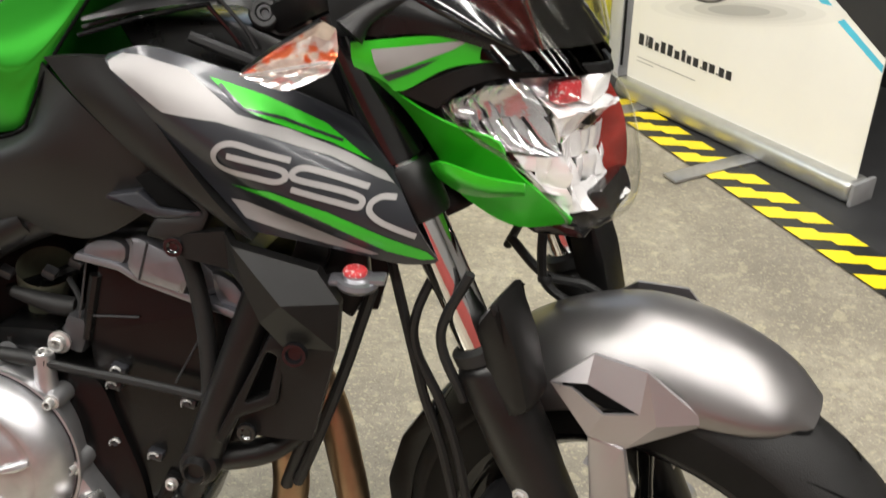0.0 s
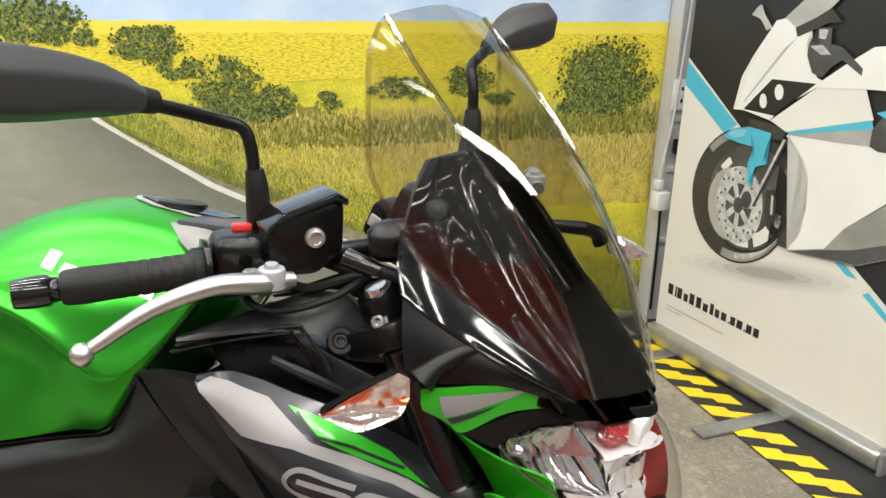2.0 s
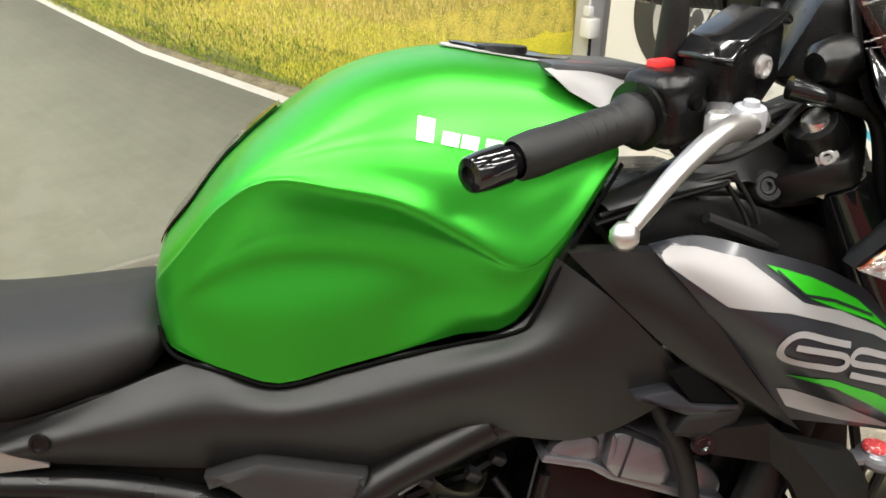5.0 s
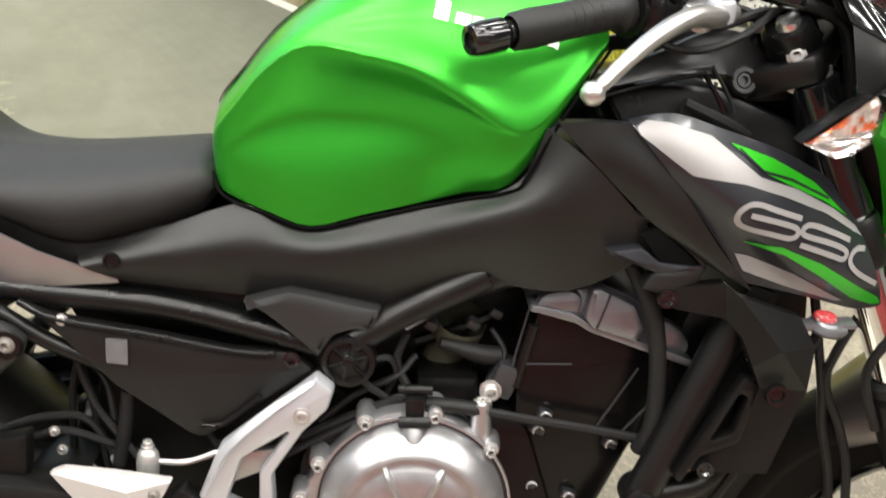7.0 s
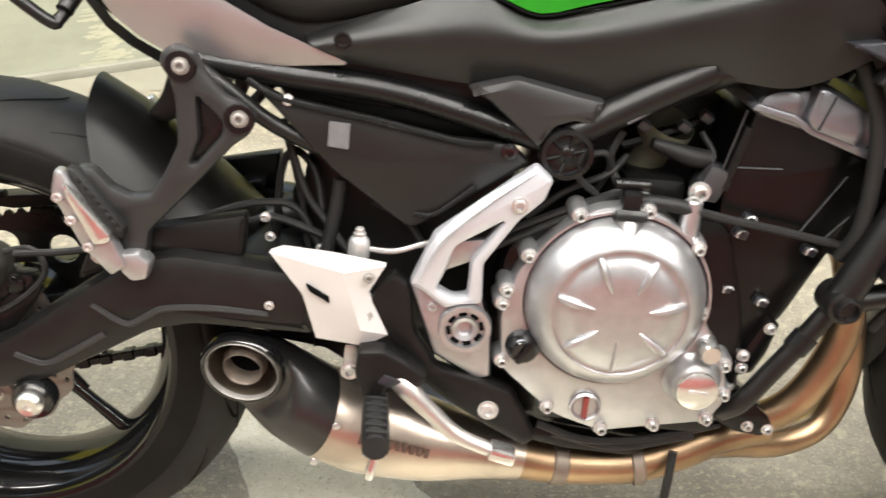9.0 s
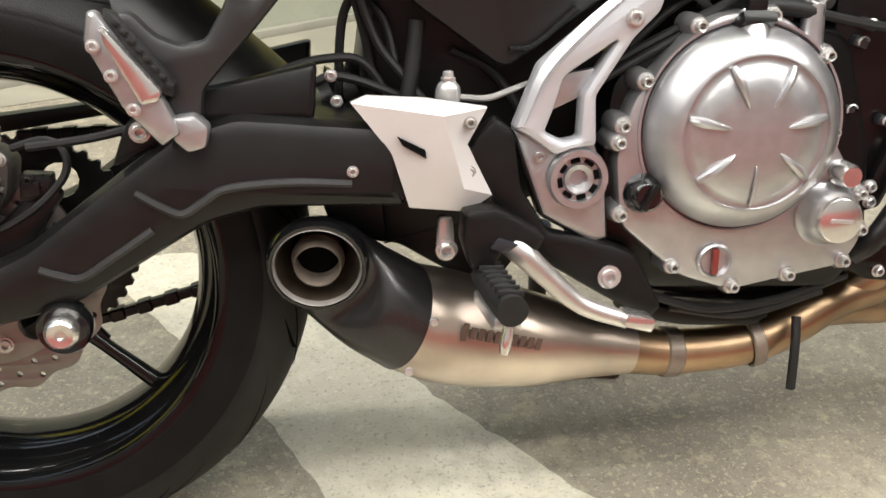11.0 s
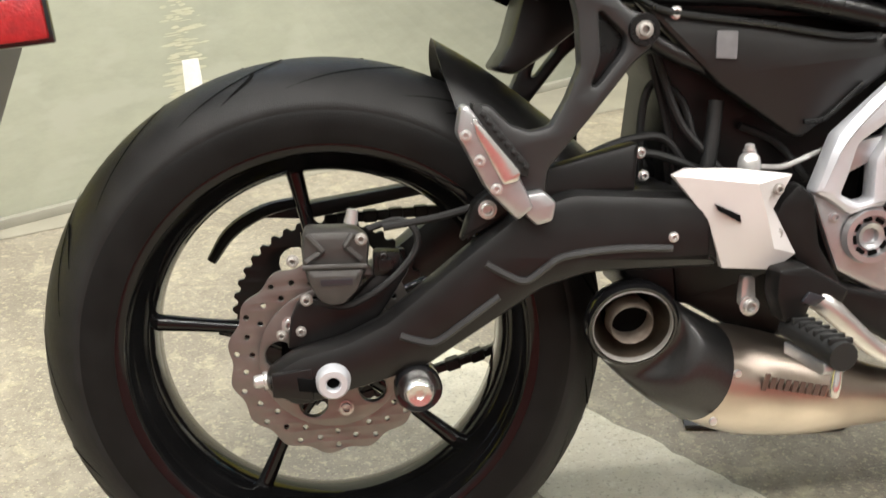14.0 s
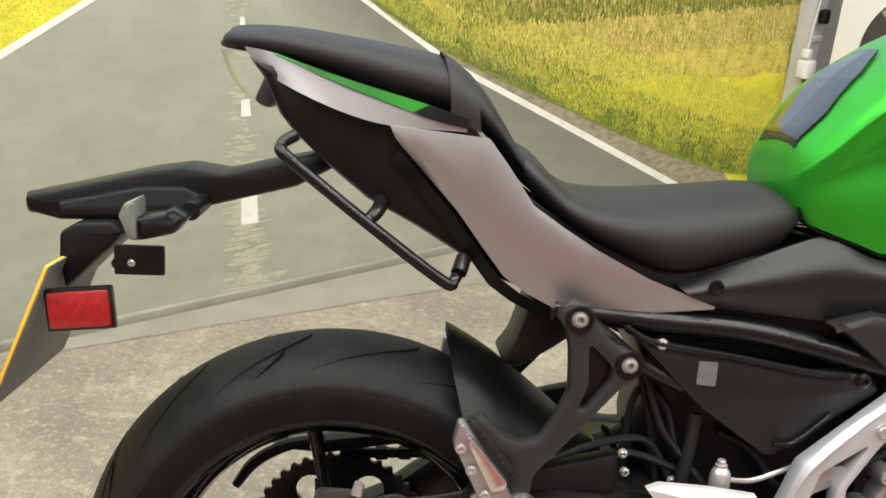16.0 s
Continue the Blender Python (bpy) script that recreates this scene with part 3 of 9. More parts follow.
# wheels
def wheel(parent_name, x, z, R, crown, rim_r, width, spokes, a0, front):
    w = crown
    prof = []
    for i in range(25):
        a = -1.20 + 2.4 * i / 24
        prof.append((R - crown + crown * math.cos(a), width * math.sin(a) / math.sin(1.57)))
    (re, ye), mid_r = prof[-1], rim_r * 0.55 + prof[-1][0] * 0.45
    wall_l = [(re - 0.0005, ye - 0.0015), (re - 0.006, ye + 0.001), (mid_r, ye * 1.0), (rim_r + 0.004, width * 0.93), (rim_r - 0.004, width * 0.905), (rim_r - 0.005, width * 0.80)]
    prof = [(rim_r, -width * 0.76)] + prof + [(rim_r, width * 0.76)]
    tyre = on(parent_name, lathe(prof, (x, 0, z), (0, 1, 0), 96), TYRE, label="black sport tyre on a black cast wheel", front=front, sharp=50)
    for s in (-1, 1):
        on("sidewall", lathe([(r, s * y) for r, y in (wall_l if s > 0 else wall_l[::-1])], (x, 0, z), (0, 1, 0), 96), SIDEWALL, tyre, "smooth sidewall, its shade put in as darker rubber", front=front, sharp=50)
    rw = width * 0.82
    on("rim", lathe([(rim_r + 0.004, -rw), (rim_r + 0.006, -rw - 0.004), (rim_r - 0.006, -rw - 0.006), (rim_r - 0.013, -rw - 0.002), (rim_r - 0.0145, -rw + 0.006), (rim_r - 0.020, -rw + 0.012), (rim_r - 0.031, -rw * 0.60), (rim_r - 0.0335, -rw * 0.50), (rim_r - 0.038, -rw * 0.30), (rim_r - 0.039, 0), (rim_r - 0.038, rw * 0.30), (rim_r - 0.031, rw * 0.60), (rim_r - 0.020, rw - 0.012), (rim_r - 0.013, rw + 0.002), (rim_r - 0.006, rw + 0.006), (rim_r + 0.006, rw + 0.004), (rim_r + 0.004, rw)], (x, 0, z), (0, 1, 0), 96), RIMBLACK, tyre, "gloss black cast rim", front=front)
    on("hub", lathe([(0.0, -0.075), (0.045, -0.075), (0.055, -0.06), (0.05, -0.03), (0.06, 0), (0.05, 0.03), (0.055, 0.06), (0.045, 0.075), (0, 0.075)], (x, 0, z), (0, 1, 0), 32), RIMBLACK, tyre, front=front)
    for k in range(spokes):
        a = a0 + 2 * math.pi * k / spokes
        for d in (-0.07, 0.16):
            p = (x + 0.05 * math.cos(a + d * 1.5), -0.012, z + 0.05 * math.sin(a + d * 1.5))
            q = (x + (rim_r - 0.036) * math.cos(a + (0.0 if d < 0 else 0.05)), -0.008, z + (rim_r - 0.036) * math.sin(a + (0.0 if d < 0 else 0.05)))
            if d > 0:
                q = (x + 0.125 * math.cos(a + 0.02), -0.008, z + 0.125 * math.sin(a + 0.02))
            on("spoke", tube([p, [(i + j) / 2 for i, j in zip(p, q)], q], [0.013, 0.0078, 0.0098] if d < 0 else [0.010, 0.0062, 0.0062], 10, 3), RIMBLACK, tyre, front=front)
    return tyre


rear_wheel = wheel("rear_tyre", 0, 0, 0.312, 0.078, 0.230, 0.080, 5, radians(26.5), False)
front_wheel = wheel("front_tyre", 1.412, -0.008, 0.300, 0.060, 0.222, 0.062, 5, radians(20), "low")

# swingarm
SWING = [(-0.066, 0.008), (-0.067, -0.010), (-0.037, -0.031), (0.04, -0.013), (0.092, 0.0), (0.217, 0.075), (0.266, 0.087), (0.40, 0.084), (0.40, 0.165), (0.372, 0.162), (0.247, 0.173), (0.194, 0.158), (0.141, 0.120), (0.055, 0.055), (0.014, 0.037), (-0.037, 0.026)]
swing = on("swingarm", plate([SWING], -0.150, -0.103, 0.016, 0.010), BLACKMETAL, label="black pressed-steel swingarm", both=True)

# engine
on("crankcase", plate([[(0.58, 0.02), (0.64, -0.02), (0.86, -0.03), (0.89, 0.02), (0.88, 0.12), (0.84, 0.24), (0.70, 0.26), (0.60, 0.2)]], -0.115, 0.12, 0.01, 0.02), BLOCKBLACK)
COVER = [(0.640, 0.214), (0.660, 0.239), (0.692, 0.258), (0.722, 0.261), (0.757, 0.2545), (0.797, 0.226), (0.814, 0.188), (0.822, 0.138), (0.857, 0.085), (0.866, 0.034), (0.849, 0.006), (0.792, -0.004), (0.728, -0.016), (0.672, 0.002), (0.606, 0.058), (0.598, 0.125), (0.612, 0.180)]
DOME = (0.7215, -0.140, 0.151)
cover = on("clutch_cover", plate([COVER], -0.142, -0.10, 0.006, 0.012), CASTALU, label="silver cast clutch cover")
on("dome", lathe([(0.0980, 0.0), (0.0975, -0.007), (0.0950, -0.014), (0.0905, -0.0215), (0.0845, -0.0285), (0.0785, -0.0335), (0.0740, -0.0360), (0.0722, -0.0362), (0.0712, -0.0337), (0.0685, -0.0333), (0.0622, -0.0352), (0.0596, -0.0374), (0.040, -0.0402), (0.018, -0.0414), (0.0, -0.0417)], DOME, (0, 1, 0), 72), CASTALU, cover)
on("cylinder_block", plate([[(0.835, 0.12), (0.826, 0.275), (0.846, 0.37), (0.90, 0.385), (1.0, 0.325), (0.965, 0.225), (0.925, 0.13), (0.88, 0.06)]], -0.105, 0.105, 0.008, 0.01), BLOCKBLACK, label="black engine cylinder block")
on("cylinder_head_cover", plate([[(0.838, 0.362), (0.853, 0.388), (0.895, 0.392), (0.91, 0.398), (0.95, 0.378), (0.99, 0.345), (0.955, 0.330), (0.903, 0.345)]], -0.118, 0.118, 0.008, 0.01), HEADGREY, label="silver-grey cylinder head cover")
# ---- decals laid on curved panels ----
def laid(outline, bvh, off=0.0010, size=0.008):
    """A thin printed shape that follows the panel under it."""
    bm = bmesh.new()
    bm.faces.new([bm.verts.new((p[0], 0, p[1])) for p in outline])
    bmesh.ops.triangulate(bm, faces=bm.faces)
    for _ in range(6):
        long = [e for e in bm.edges if e.calc_length() > size]
        if not long:
            break
        bmesh.ops.subdivide_edges(bm, edges=long, cuts=1)
        bmesh.ops.triangulate(bm, faces=[f for f in bm.faces if len(f.verts) > 3])
    lost = []
    for v in bm.verts:
        hitp = bvh.ray_cast(Vector((v.co.x, -1, v.co.z)), Vector((0, 1, 0)))
        if hitp[0] is None or hitp[0].y > 0:
            lost.append(v)
        else:
            v.co.y = hitp[0].y - off
    bmesh.ops.delete(bm, geom=lost, context="VERTS")
    bmesh.ops.recalc_face_normals(bm, faces=bm.faces)
    if bm.faces and sum(f.normal.y for f in bm.faces) > 0:
        bmesh.ops.reverse_faces(bm, faces=bm.faces)
    return bm


def stroke(pts, w, bvh, off=0.0012, closed=False):
    """A ribbon of width w along a line, laid on a panel."""
    P = [Vector((p[0], p[1])) for p in pts]
    L, R = [], []
    for i, p in enumerate(P):
        t = (P[min(i + 1, len(P) - 1)] - P[max(i - 1, 0)]).normalized()
        n = Vector((-t.y, t.x)) * w / 2
        L.append(p + n)
        R.append(p - n)
    bm = joined(*[laid([L[i], L[i + 1], R[i + 1], R[i]], bvh, off, 0.02) for i in range(len(P) - 1)])
    bmesh.ops.remove_doubles(bm, verts=bm.verts, dist=2e-4)
    return bm


def curve2(pts, per=5):
    return [(v.x, v.y) for v in smooth([(p[0], p[1], 0) for p in pts], per)]


# shroud graphics
on("silver_graphic", laid([(0.907, 0.566), (0.921, 0.5735), (0.940, 0.573), (0.980, 0.5625), (1.026, 0.528), (1.066, 0.5157), (1.113, 0.4935), (1.143, 0.4745), (1.1515, 0.464), (1.139, 0.4700), (1.101, 0.4915), (1.0525, 0.510), (1.011, 0.522), (0.962, 0.528)], shroud_bvh), GREYDECAL, shroud, "silver grey stripe")
on("green_graphic", laid([(0.999, 0.5565), (1.015, 0.5515), (1.0435, 0.5416), (1.072, 0.528), (1.093, 0.517), (1.111, 0.502), (1.132, 0.484), (1.10, 0.502), (1.063, 0.5174), (1.0317, 0.5307)], shroud_bvh, 0.0012), GREENGLOSS, shroud, "bright green stripe")
on("thin_line", stroke([(1.0077, 0.5517), (1.0185, 0.542), (1.030, 0.5323), (1.046, 0.528), (1.062, 0.5232), (1.085, 0.513), (1.108, 0.5026)], 0.0022, shroud_bvh, 0.0018), CHARCOAL, shroud)
on("green_graphic", laid([(1.0174, 0.4668), (1.053, 0.4640), (1.100, 0.4444), (1.148, 0.417), (1.1805, 0.3996), (1.188, 0.391), (1.176, 0.391), (1.1464, 0.4025), (1.099, 0.4326), (1.058, 0.4555)], shroud_bvh, 0.0012), GREENGLOSS, shroud, "bright green stripe")
on("silver_graphic", laid([(1.014, 0.453), (1.027, 0.4513), (1.075, 0.4334), (1.139, 0.3990), (1.132, 0.3985), (1.0786, 0.4159), (1.0252, 0.4353)], shroud_bvh), GREYDECAL, shroud, "silver grey stripe")
SIX = curve2([(1.0703, 0.4905), (1.0471, 0.4977), (1.0248, 0.5047), (1.0134, 0.5029), (1.0068, 0.4957), (1.0075, 0.4875), (1.016, 0.4819), (1.0405, 0.4768), (1.0565, 0.4730), (1.0645, 0.4745), (1.0666, 0.479), (1.0614, 0.4835), (1.0409, 0.4893), (1.0182, 0.4945)])
FIVE = curve2([(1.1322, 0.464), (1.1087, 0.4741), (1.0841, 0.4832), (1.0745, 0.4825), (1.0716, 0.4775), (1.0784, 0.4735), (1.1031, 0.4656), (1.1218, 0.458), (1.1276, 0.4525), (1.1228, 0.4475), (1.1065, 0.4534), (1.0706, 0.4662)])
NOUGHT = curve2([(1.1546, 0.4524), (1.1436, 0.4546), (1.1352, 0.4508), (1.1333, 0.4429), (1.1414, 0.4335), (1.158, 0.4236), (1.1720, 0.4165)])
for glyph in (SIX, FIVE, NOUGHT):
    on("number_650", stroke(glyph, 0.0052, shroud_bvh, 0.0016), GREYDECAL, shroud, "silver number 650 on the shroud")

# white maker's mark on the tank: plain slanted blocks
for i, (u, h) in enumerate([(0.0, 1.35), (0.026, 0.75), (0.047, 0.75), (0.073, 0.75), (0.094, 0.75), (0.115, 0.75), (0.133, 1.0), (0.150, 0.85)]):
    x0, z0 = 0.724 + u * 0.74, 0.654 - u * 0.145
    hgt, wd = 0.0125 * h, 0.0135 if i < 7 else 0.005
    on("white_mark", laid([(x0, z0), (x0 + wd, z0 - 0.003), (x0 + wd + 0.003, z0 - 0.003 + hgt), (x0 + 0.003, z0 + hgt)], tank_bvh, 0.0014), WHITEPRINT, tank, "plain white mark on the tank")
# dark trim and filler cap on the tank top
def draped(outline, bvh, off=0.0015, size=0.012):
    """A thin shape given by (x, y) that lies on the panel below it."""
    bm = bmesh.new()
    bm.faces.new([bm.verts.new((p[0], p[1], 0)) for p in outline])
    bmesh.ops.triangulate(bm, faces=bm.faces)
    for _ in range(5):
        long = [e for e in bm.edges if e.calc_length() > size]
        if not long:
            break
        bmesh.ops.subdivide_edges(bm, edges=long, cuts=1)
        bmesh.ops.triangulate(bm, faces=[f for f in bm.faces if len(f.verts) > 3])
    for v in bm.verts:
        h = bvh.ray_cast(Vector((v.co.x, v.co.y, 2)), Vector((0, 0, -1)))
        v.co.z = (h[0].z if h[0] else 0.6) + off
    bmesh.ops.recalc_face_normals(bm, faces=bm.faces)
    if sum(f.normal.z for f in bm.faces) < 0:
        bmesh.ops.reverse_faces(bm, faces=bm.faces)
    e = bmesh.ops.extrude_face_region(bm, geom=bm.faces[:])
    bmesh.ops.translate(bm, verts=[g for g in e["geom"] if isinstance(g, bmesh.types.BMVert)], vec=(0, 0, off * 0.9))
    bmesh.ops.recalc_face_normals(bm, faces=bm.faces)
    return bm


on("trim_rim", draped([(0.758, -0.010), (0.785, -0.027), (0.83, -0.031), (0.872, -0.024), (0.885, 0.0), (0.872, 0.024), (0.83, 0.031), (0.785, 0.027), (0.758, 0.010)], tank_bvh, 0.0012), LABELGREY, tank, "pale rim of the trim", sharp=60)
on("tank_trim", draped([(0.766, -0.008), (0.79, -0.022), (0.83, -0.026), (0.868, -0.020), (0.878, 0.0), (0.868, 0.020), (0.83, 0.026), (0.79, 0.022), (0.766, 0.008)], tank_bvh, 0.0024), BLACKGLOSS, tank, "dark gloss trim round the filler cap", sharp=60)
on("filler_cap", lathe([(0, 0.004), (0.024, 0.004), (0.027, 0.003), (0.028, -0.004)], (0.81, 0, 0.7160), (0.05, 0, 1), 28), BLACKMETAL, tank, "metal filler cap")
TRIMGREY = mat("grey_tank_trim_paint", (0.20, 0.195, 0.19), 0.38, 0.2, 0.06, 15, 0.03, 1400)
cover_top = on("tank_front_cover", skin([[(0.835, -0.085, 0.704), (0.88, -0.075, 0.706), (0.93, -0.06, 0.698)], [(0.843, -0.091, 0.697), (0.885, -0.098, 0.690), (0.935, -0.078, 0.682)], [(0.854, -0.099, 0.686), (0.892, -0.116, 0.666), (0.94, -0.10, 0.650)]], 12, 6), TRIMGREY, label="grey cover ahead of the tank", both=True)
on("tank_front_top", box((0.89, 0, 0.700), (0.10, 0.17, 0.012), 0.005, (0, 3, 0)), DARKGREY)
pad = on("tank_pad", draped([(0.511, -0.052), (0.540, -0.060), (0.580, -0.050), (0.612, -0.020), (0.612, 0.020), (0.580, 0.050), (0.540, 0.060), (0.511, 0.052)], tank_bvh, 0.0028, 0.007), BLACKGLOSS, tank, "gloss black tank pad", sharp=60)
on("red_mark", box((0.874, -0.055, 0.7045), (0.024, 0.012, 0.003), 0.001, (12, 3, 0)), REDPAINT, cover_top, "small red mark")
# dark seam under the tank edge
seam = [(0.510, -0.084, 0.492), (0.517, -0.094, 0.475), (0.533, -0.103, 0.466), (0.57, -0.107, 0.454), (0.609, -0.109, 0.442), (0.66, -0.114, 0.455), (0.71, -0.121, 0.469), (0.76, -0.131, 0.483), (0.806, -0.146, 0.497), (0.818, -0.15, 0.512), (0.843, -0.150, 0.560), (0.89, -0.134, 0.632)]
on("tank_seam", tube(seam, 0.0017, 8, 4), GROOVE, both=True)

# shroud arm, inner covers
on("shroud_edge", skin([[(0.842, -0.158, 0.566), (0.875, -0.168, 0.569), (0.912, -0.176, 0.569)], [(0.878, -0.170, 0.530), (0.92, -0.184, 0.522), (0.955, -0.188, 0.515)], [(0.935, -0.176, 0.478), (0.965, -0.186, 0.468), (0.995, -0.192, 0.462)], [(0.99, -0.180, 0.441), (1.015, -0.188, 0.428), (1.034, -0.190, 0.418)]], 10, 6, 0.02), BODYBLACK, label="matt black edge of the shroud", both=True)
on("inner_cover", skin([[(0.872, -0.135, 0.600), (0.93, -0.118, 0.625), (0.988, -0.100, 0.649), (1.024, -0.092, 0.650), (1.042, -0.088, 0.636), (1.092, -0.080, 0.615)], [(0.874, -0.145, 0.600), (0.940, -0.130, 0.617), (0.992, -0.112, 0.628), (1.020, -0.102, 0.622), (1.038, -0.096, 0.606), (1.092, -0.086, 0.600)], [(0.876, -0.150, 0.597), (0.950, -0.135, 0.611), (0.993, -0.120, 0.612), (1.014, -0.112, 0.609), (1.035, -0.100, 0.586), (1.090, -0.090, 0.587)]], 30, 5, 0.012), COVERGREY, label="dark grey inner cover by the steering head", both=True)
on("cover_washer", lathe([(0.0075, 0.003), (0.0085, 0.006), (0.0125, 0.006), (0.0150, 0.003), (0.0155, -0.012)], (1.0269, -0.103, 0.6047), (0.1, -1, 0.25), 24), COVERGREY, label="round grey washer under a socket bolt")
on("bolt", lathe([(0, 0.001), (0.0035, 0.001), (0.0042, 0.005), (0.0068, 0.005), (0.0076, 0.0)], (1.0269, -0.103, 0.6047), (0.1, -1, 0.25), 18), DARKGREY)
on("inner_lip", tube([(0.8677, -0.142, 0.5842), (0.9239, -0.136, 0.6003), (0.978, -0.128, 0.6118), (0.9835, -0.126, 0.610), (1.0035, -0.118, 0.5835), (1.012, -0.114, 0.566)], 0.0024, 8, 4), BLACKGLOSS, label="gloss black inner lip")
on("inner_lip", tube([(0.872, -0.140, 0.5909), (0.9237, -0.134, 0.6069), (0.9855, -0.124, 0.6196), (0.9915, -0.122, 0.617), (1.0119, -0.114, 0.5903), (1.020, -0.111, 0.574)], 0.0020, 8, 4), COVERGREY, label="grey folded edge of the inner cover")
on("headstock", lathe([(0, -0.06), (0.045, -0.06), (0.048, -0.05), (0.04, -0.03), (0.04, 0.12), (0.05, 0.14), (0.05, 0.16), (0, 0.16)], (1.16, 0, 0.46), (-0.407, 0, 0.914), 28), BLACKMETAL, label="black steering head")
on("frame_spar", tube([(1.12, -0.045, 0.52), (1.02, -0.10, 0.50), (0.90, -0.125, 0.44), (0.78, -0.115, 0.395), (0.655, -0.105, 0.325)], 0.017, 12), BLACKMETAL, label="black steel frame tube", both=True)
on("frame_tray", box((0.95, 0, 0.47), (0.22, 0.20, 0.12), 0.02), BLACK, label="black air box behind the steering head")
on("airbox", box((0.80, 0, 0.46), (0.24, 0.17, 0.10), 0.02), BLACK, label="black air box under the tank")
# no real hole: a near-black sheet carries the shade of the opening
on("slot_shade_sheet", plate([[(0.9254, 0.4655), (0.9446, 0.4743), (0.9855, 0.4369), (0.9457, 0.4406)]], -0.1765, -0.150, 0.002), GROOVE, label="near-black sheet for the shaded opening behind the shroud", both=True)
on("shroud_slot_fin", plate([[(0.8953, 0.4485), (0.9277, 0.4542), (0.9456, 0.4401), (0.9874, 0.4368), (0.9600, 0.4300), (0.9414, 0.4300)]], -0.179, -0.150, 0.003, 0.003), CHARCOAL, label="grey fin in the shroud slot", both=True)
on("shroud_lower_arm", plate([[(0.9550, 0.4760), (0.9930, 0.4370), (0.985, 0.420), (0.955, 0.408), (0.93, 0.412), (0.9414, 0.4310), (0.9600, 0.4310), (0.9860, 0.4375), (0.9460, 0.4740)]], -0.178, -0.155, 0.004, 0.004), BODYBLACK, both=True)
on("cowl_ridge", tube([(0.965, -0.13, 0.585), (1.01, -0.118, 0.566), (1.04, -0.105, 0.552)], [0.005, 0.006, 0.004], 8, 4), COVERGREY, label="grey inner ridge")
on("inner_well", plate([[(0.88, 0.60), (1.0, 0.60), (1.10, 0.56), (1.14, 0.50), (1.05, 0.45), (0.95, 0.48)]], -0.105, 0.105, 0.01, 0.01), BLACKSMOOTH, label="black inner body")

# radiator with its side cover
RA, RA2, RB0, RB2, RC2, RCC = (0.9406, -0.172, 0.4114), (0.9661, -0.176, 0.3933), (1.0078, -0.187, 0.4241), (1.0114, -0.190, 0.3902), (1.0193, -0.202, 0.4160), (1.0627, -0.209, 0.3657)
RD0, RD, RE, RF, RG2, RG = (1.088, -0.180, 0.390), (1.108, -0.178, 0.3587), (1.1049, -0.182, 0.3142), (1.0792, -0.178, 0.2189), (1.046, -0.174, 0.2168), (1.0041, -0.170, 0.2168)
RI1, RI2, RK, RL, RM = (1.0269, -0.197, 0.3745), (1.0405, -0.199, 0.3450), (1.0560, -0.186, 0.3180), (1.046, -0.172, 0.2560), (1.009, -0.169, 0.2401)
rad = on("radiator_cover", faceted([(RA, RB0, RB2, RA2), (RB0, RC2, RI1, RB2), (RC2, RCC, RI2, RI1), (RC2, RD0, RD, RCC), (RCC, RD, RE), (RCC, RE, RK, RI2), (RK, RE, RF, RG2, RL), (RL, RG2, RG, RM)], 0.016), BLACK, label="black folded radiator side cover", both=True, sharp=8)
on("cover_bracket", plate([[(1.0436, 0.3265), (1.0600, 0.3167), (1.0470, 0.2540), (1.0091, 0.2380), (0.9916, 0.2064), (0.9842, 0.2131)], [(1.0400, 0.3080), (1.0490, 0.3040), (1.0390, 0.2640), (1.0160, 0.2540)]], -0.180, -0.162, 0.003, 0.004), BLACK, rad, "black bracket with a long slot")
on("bolt", lathe([(0.0, 0.002), (0.006, 0.002), (0.008, 0.006), (0.011, 0.006), (0.012, 0.0)], (1.0700, -0.192, 0.3145), (0, -1, 0), 16), BLACKGLOSS, rad)
for bx, bz in ((0.957, 0.404), (1.016, 0.222)):
    on("bolt", lathe([(0.0, 0.002), (0.004, 0.002), (0.006, 0.004), (0.009, 0.004), (0.010, 0.0)], (bx, -0.176, bz), (0, -1, 0), 14), BLACKGLOSS, rad)
# added dark block: keeps the lit header pipes out of the dark gap
on("pipe_blocker", box((0.992, 0, 0.285), (0.03, 0.21, 0.17), 0.01, (0, 18, 0)), BLACK, label="added black block hiding the header pipes behind the radiator")
radiator = on("radiator", box((1.040, 0, 0.300), (0.035, 0.25, 0.21), 0.008, (0, 18, 0)), BLACKMETAL, label="black finned radiator")
cap = on("radiator_cap", lathe([(0, 0.007), (0.012, 0.007), (0.014, 0.004), (0.0185, 0.003), (0.0198, -0.001), (0.018, -0.005), (0.014, -0.007)], (1.122, -0.165, 0.377), (0.05, -0.16, 0.985), 28), HEADGREY, label="metal radiator cap with a red label")
on("cap_label", lathe([(0, 0.0115), (0.0100, 0.0112), (0.0112, 0.0095), (0.0112, 0.007)], (1.119, -0.162, 0.377), (0.05, -0.16, 0.985), 24), CAPRED, cap, "red warning label")
on("cap_ear", box((1.122, -0.165, 0.379), (0.052, 0.018, 0.006), 0.003, (9, -4, 0)), HEADGREY, cap)
# near-black sheet in place of the shade inside the cover
on("cover_backing", plate([[(0.998, 0.225), (1.046, 0.222), (1.062, 0.320), (1.042, 0.345), (1.03, 0.33)]], -0.158, -0.152, 0.002), GROOVE, rad, "near-black sheet for the shaded inside of the cover")
on("cover_inner_wall", plate([[(1.070, 0.430), (1.118, 0.415), (1.124, 0.352), (1.106, 0.320), (1.075, 0.34)]], -0.118, -0.098, 0.004, 0.004), BLACK, rad, "dark inner wall of the cover", both=True)
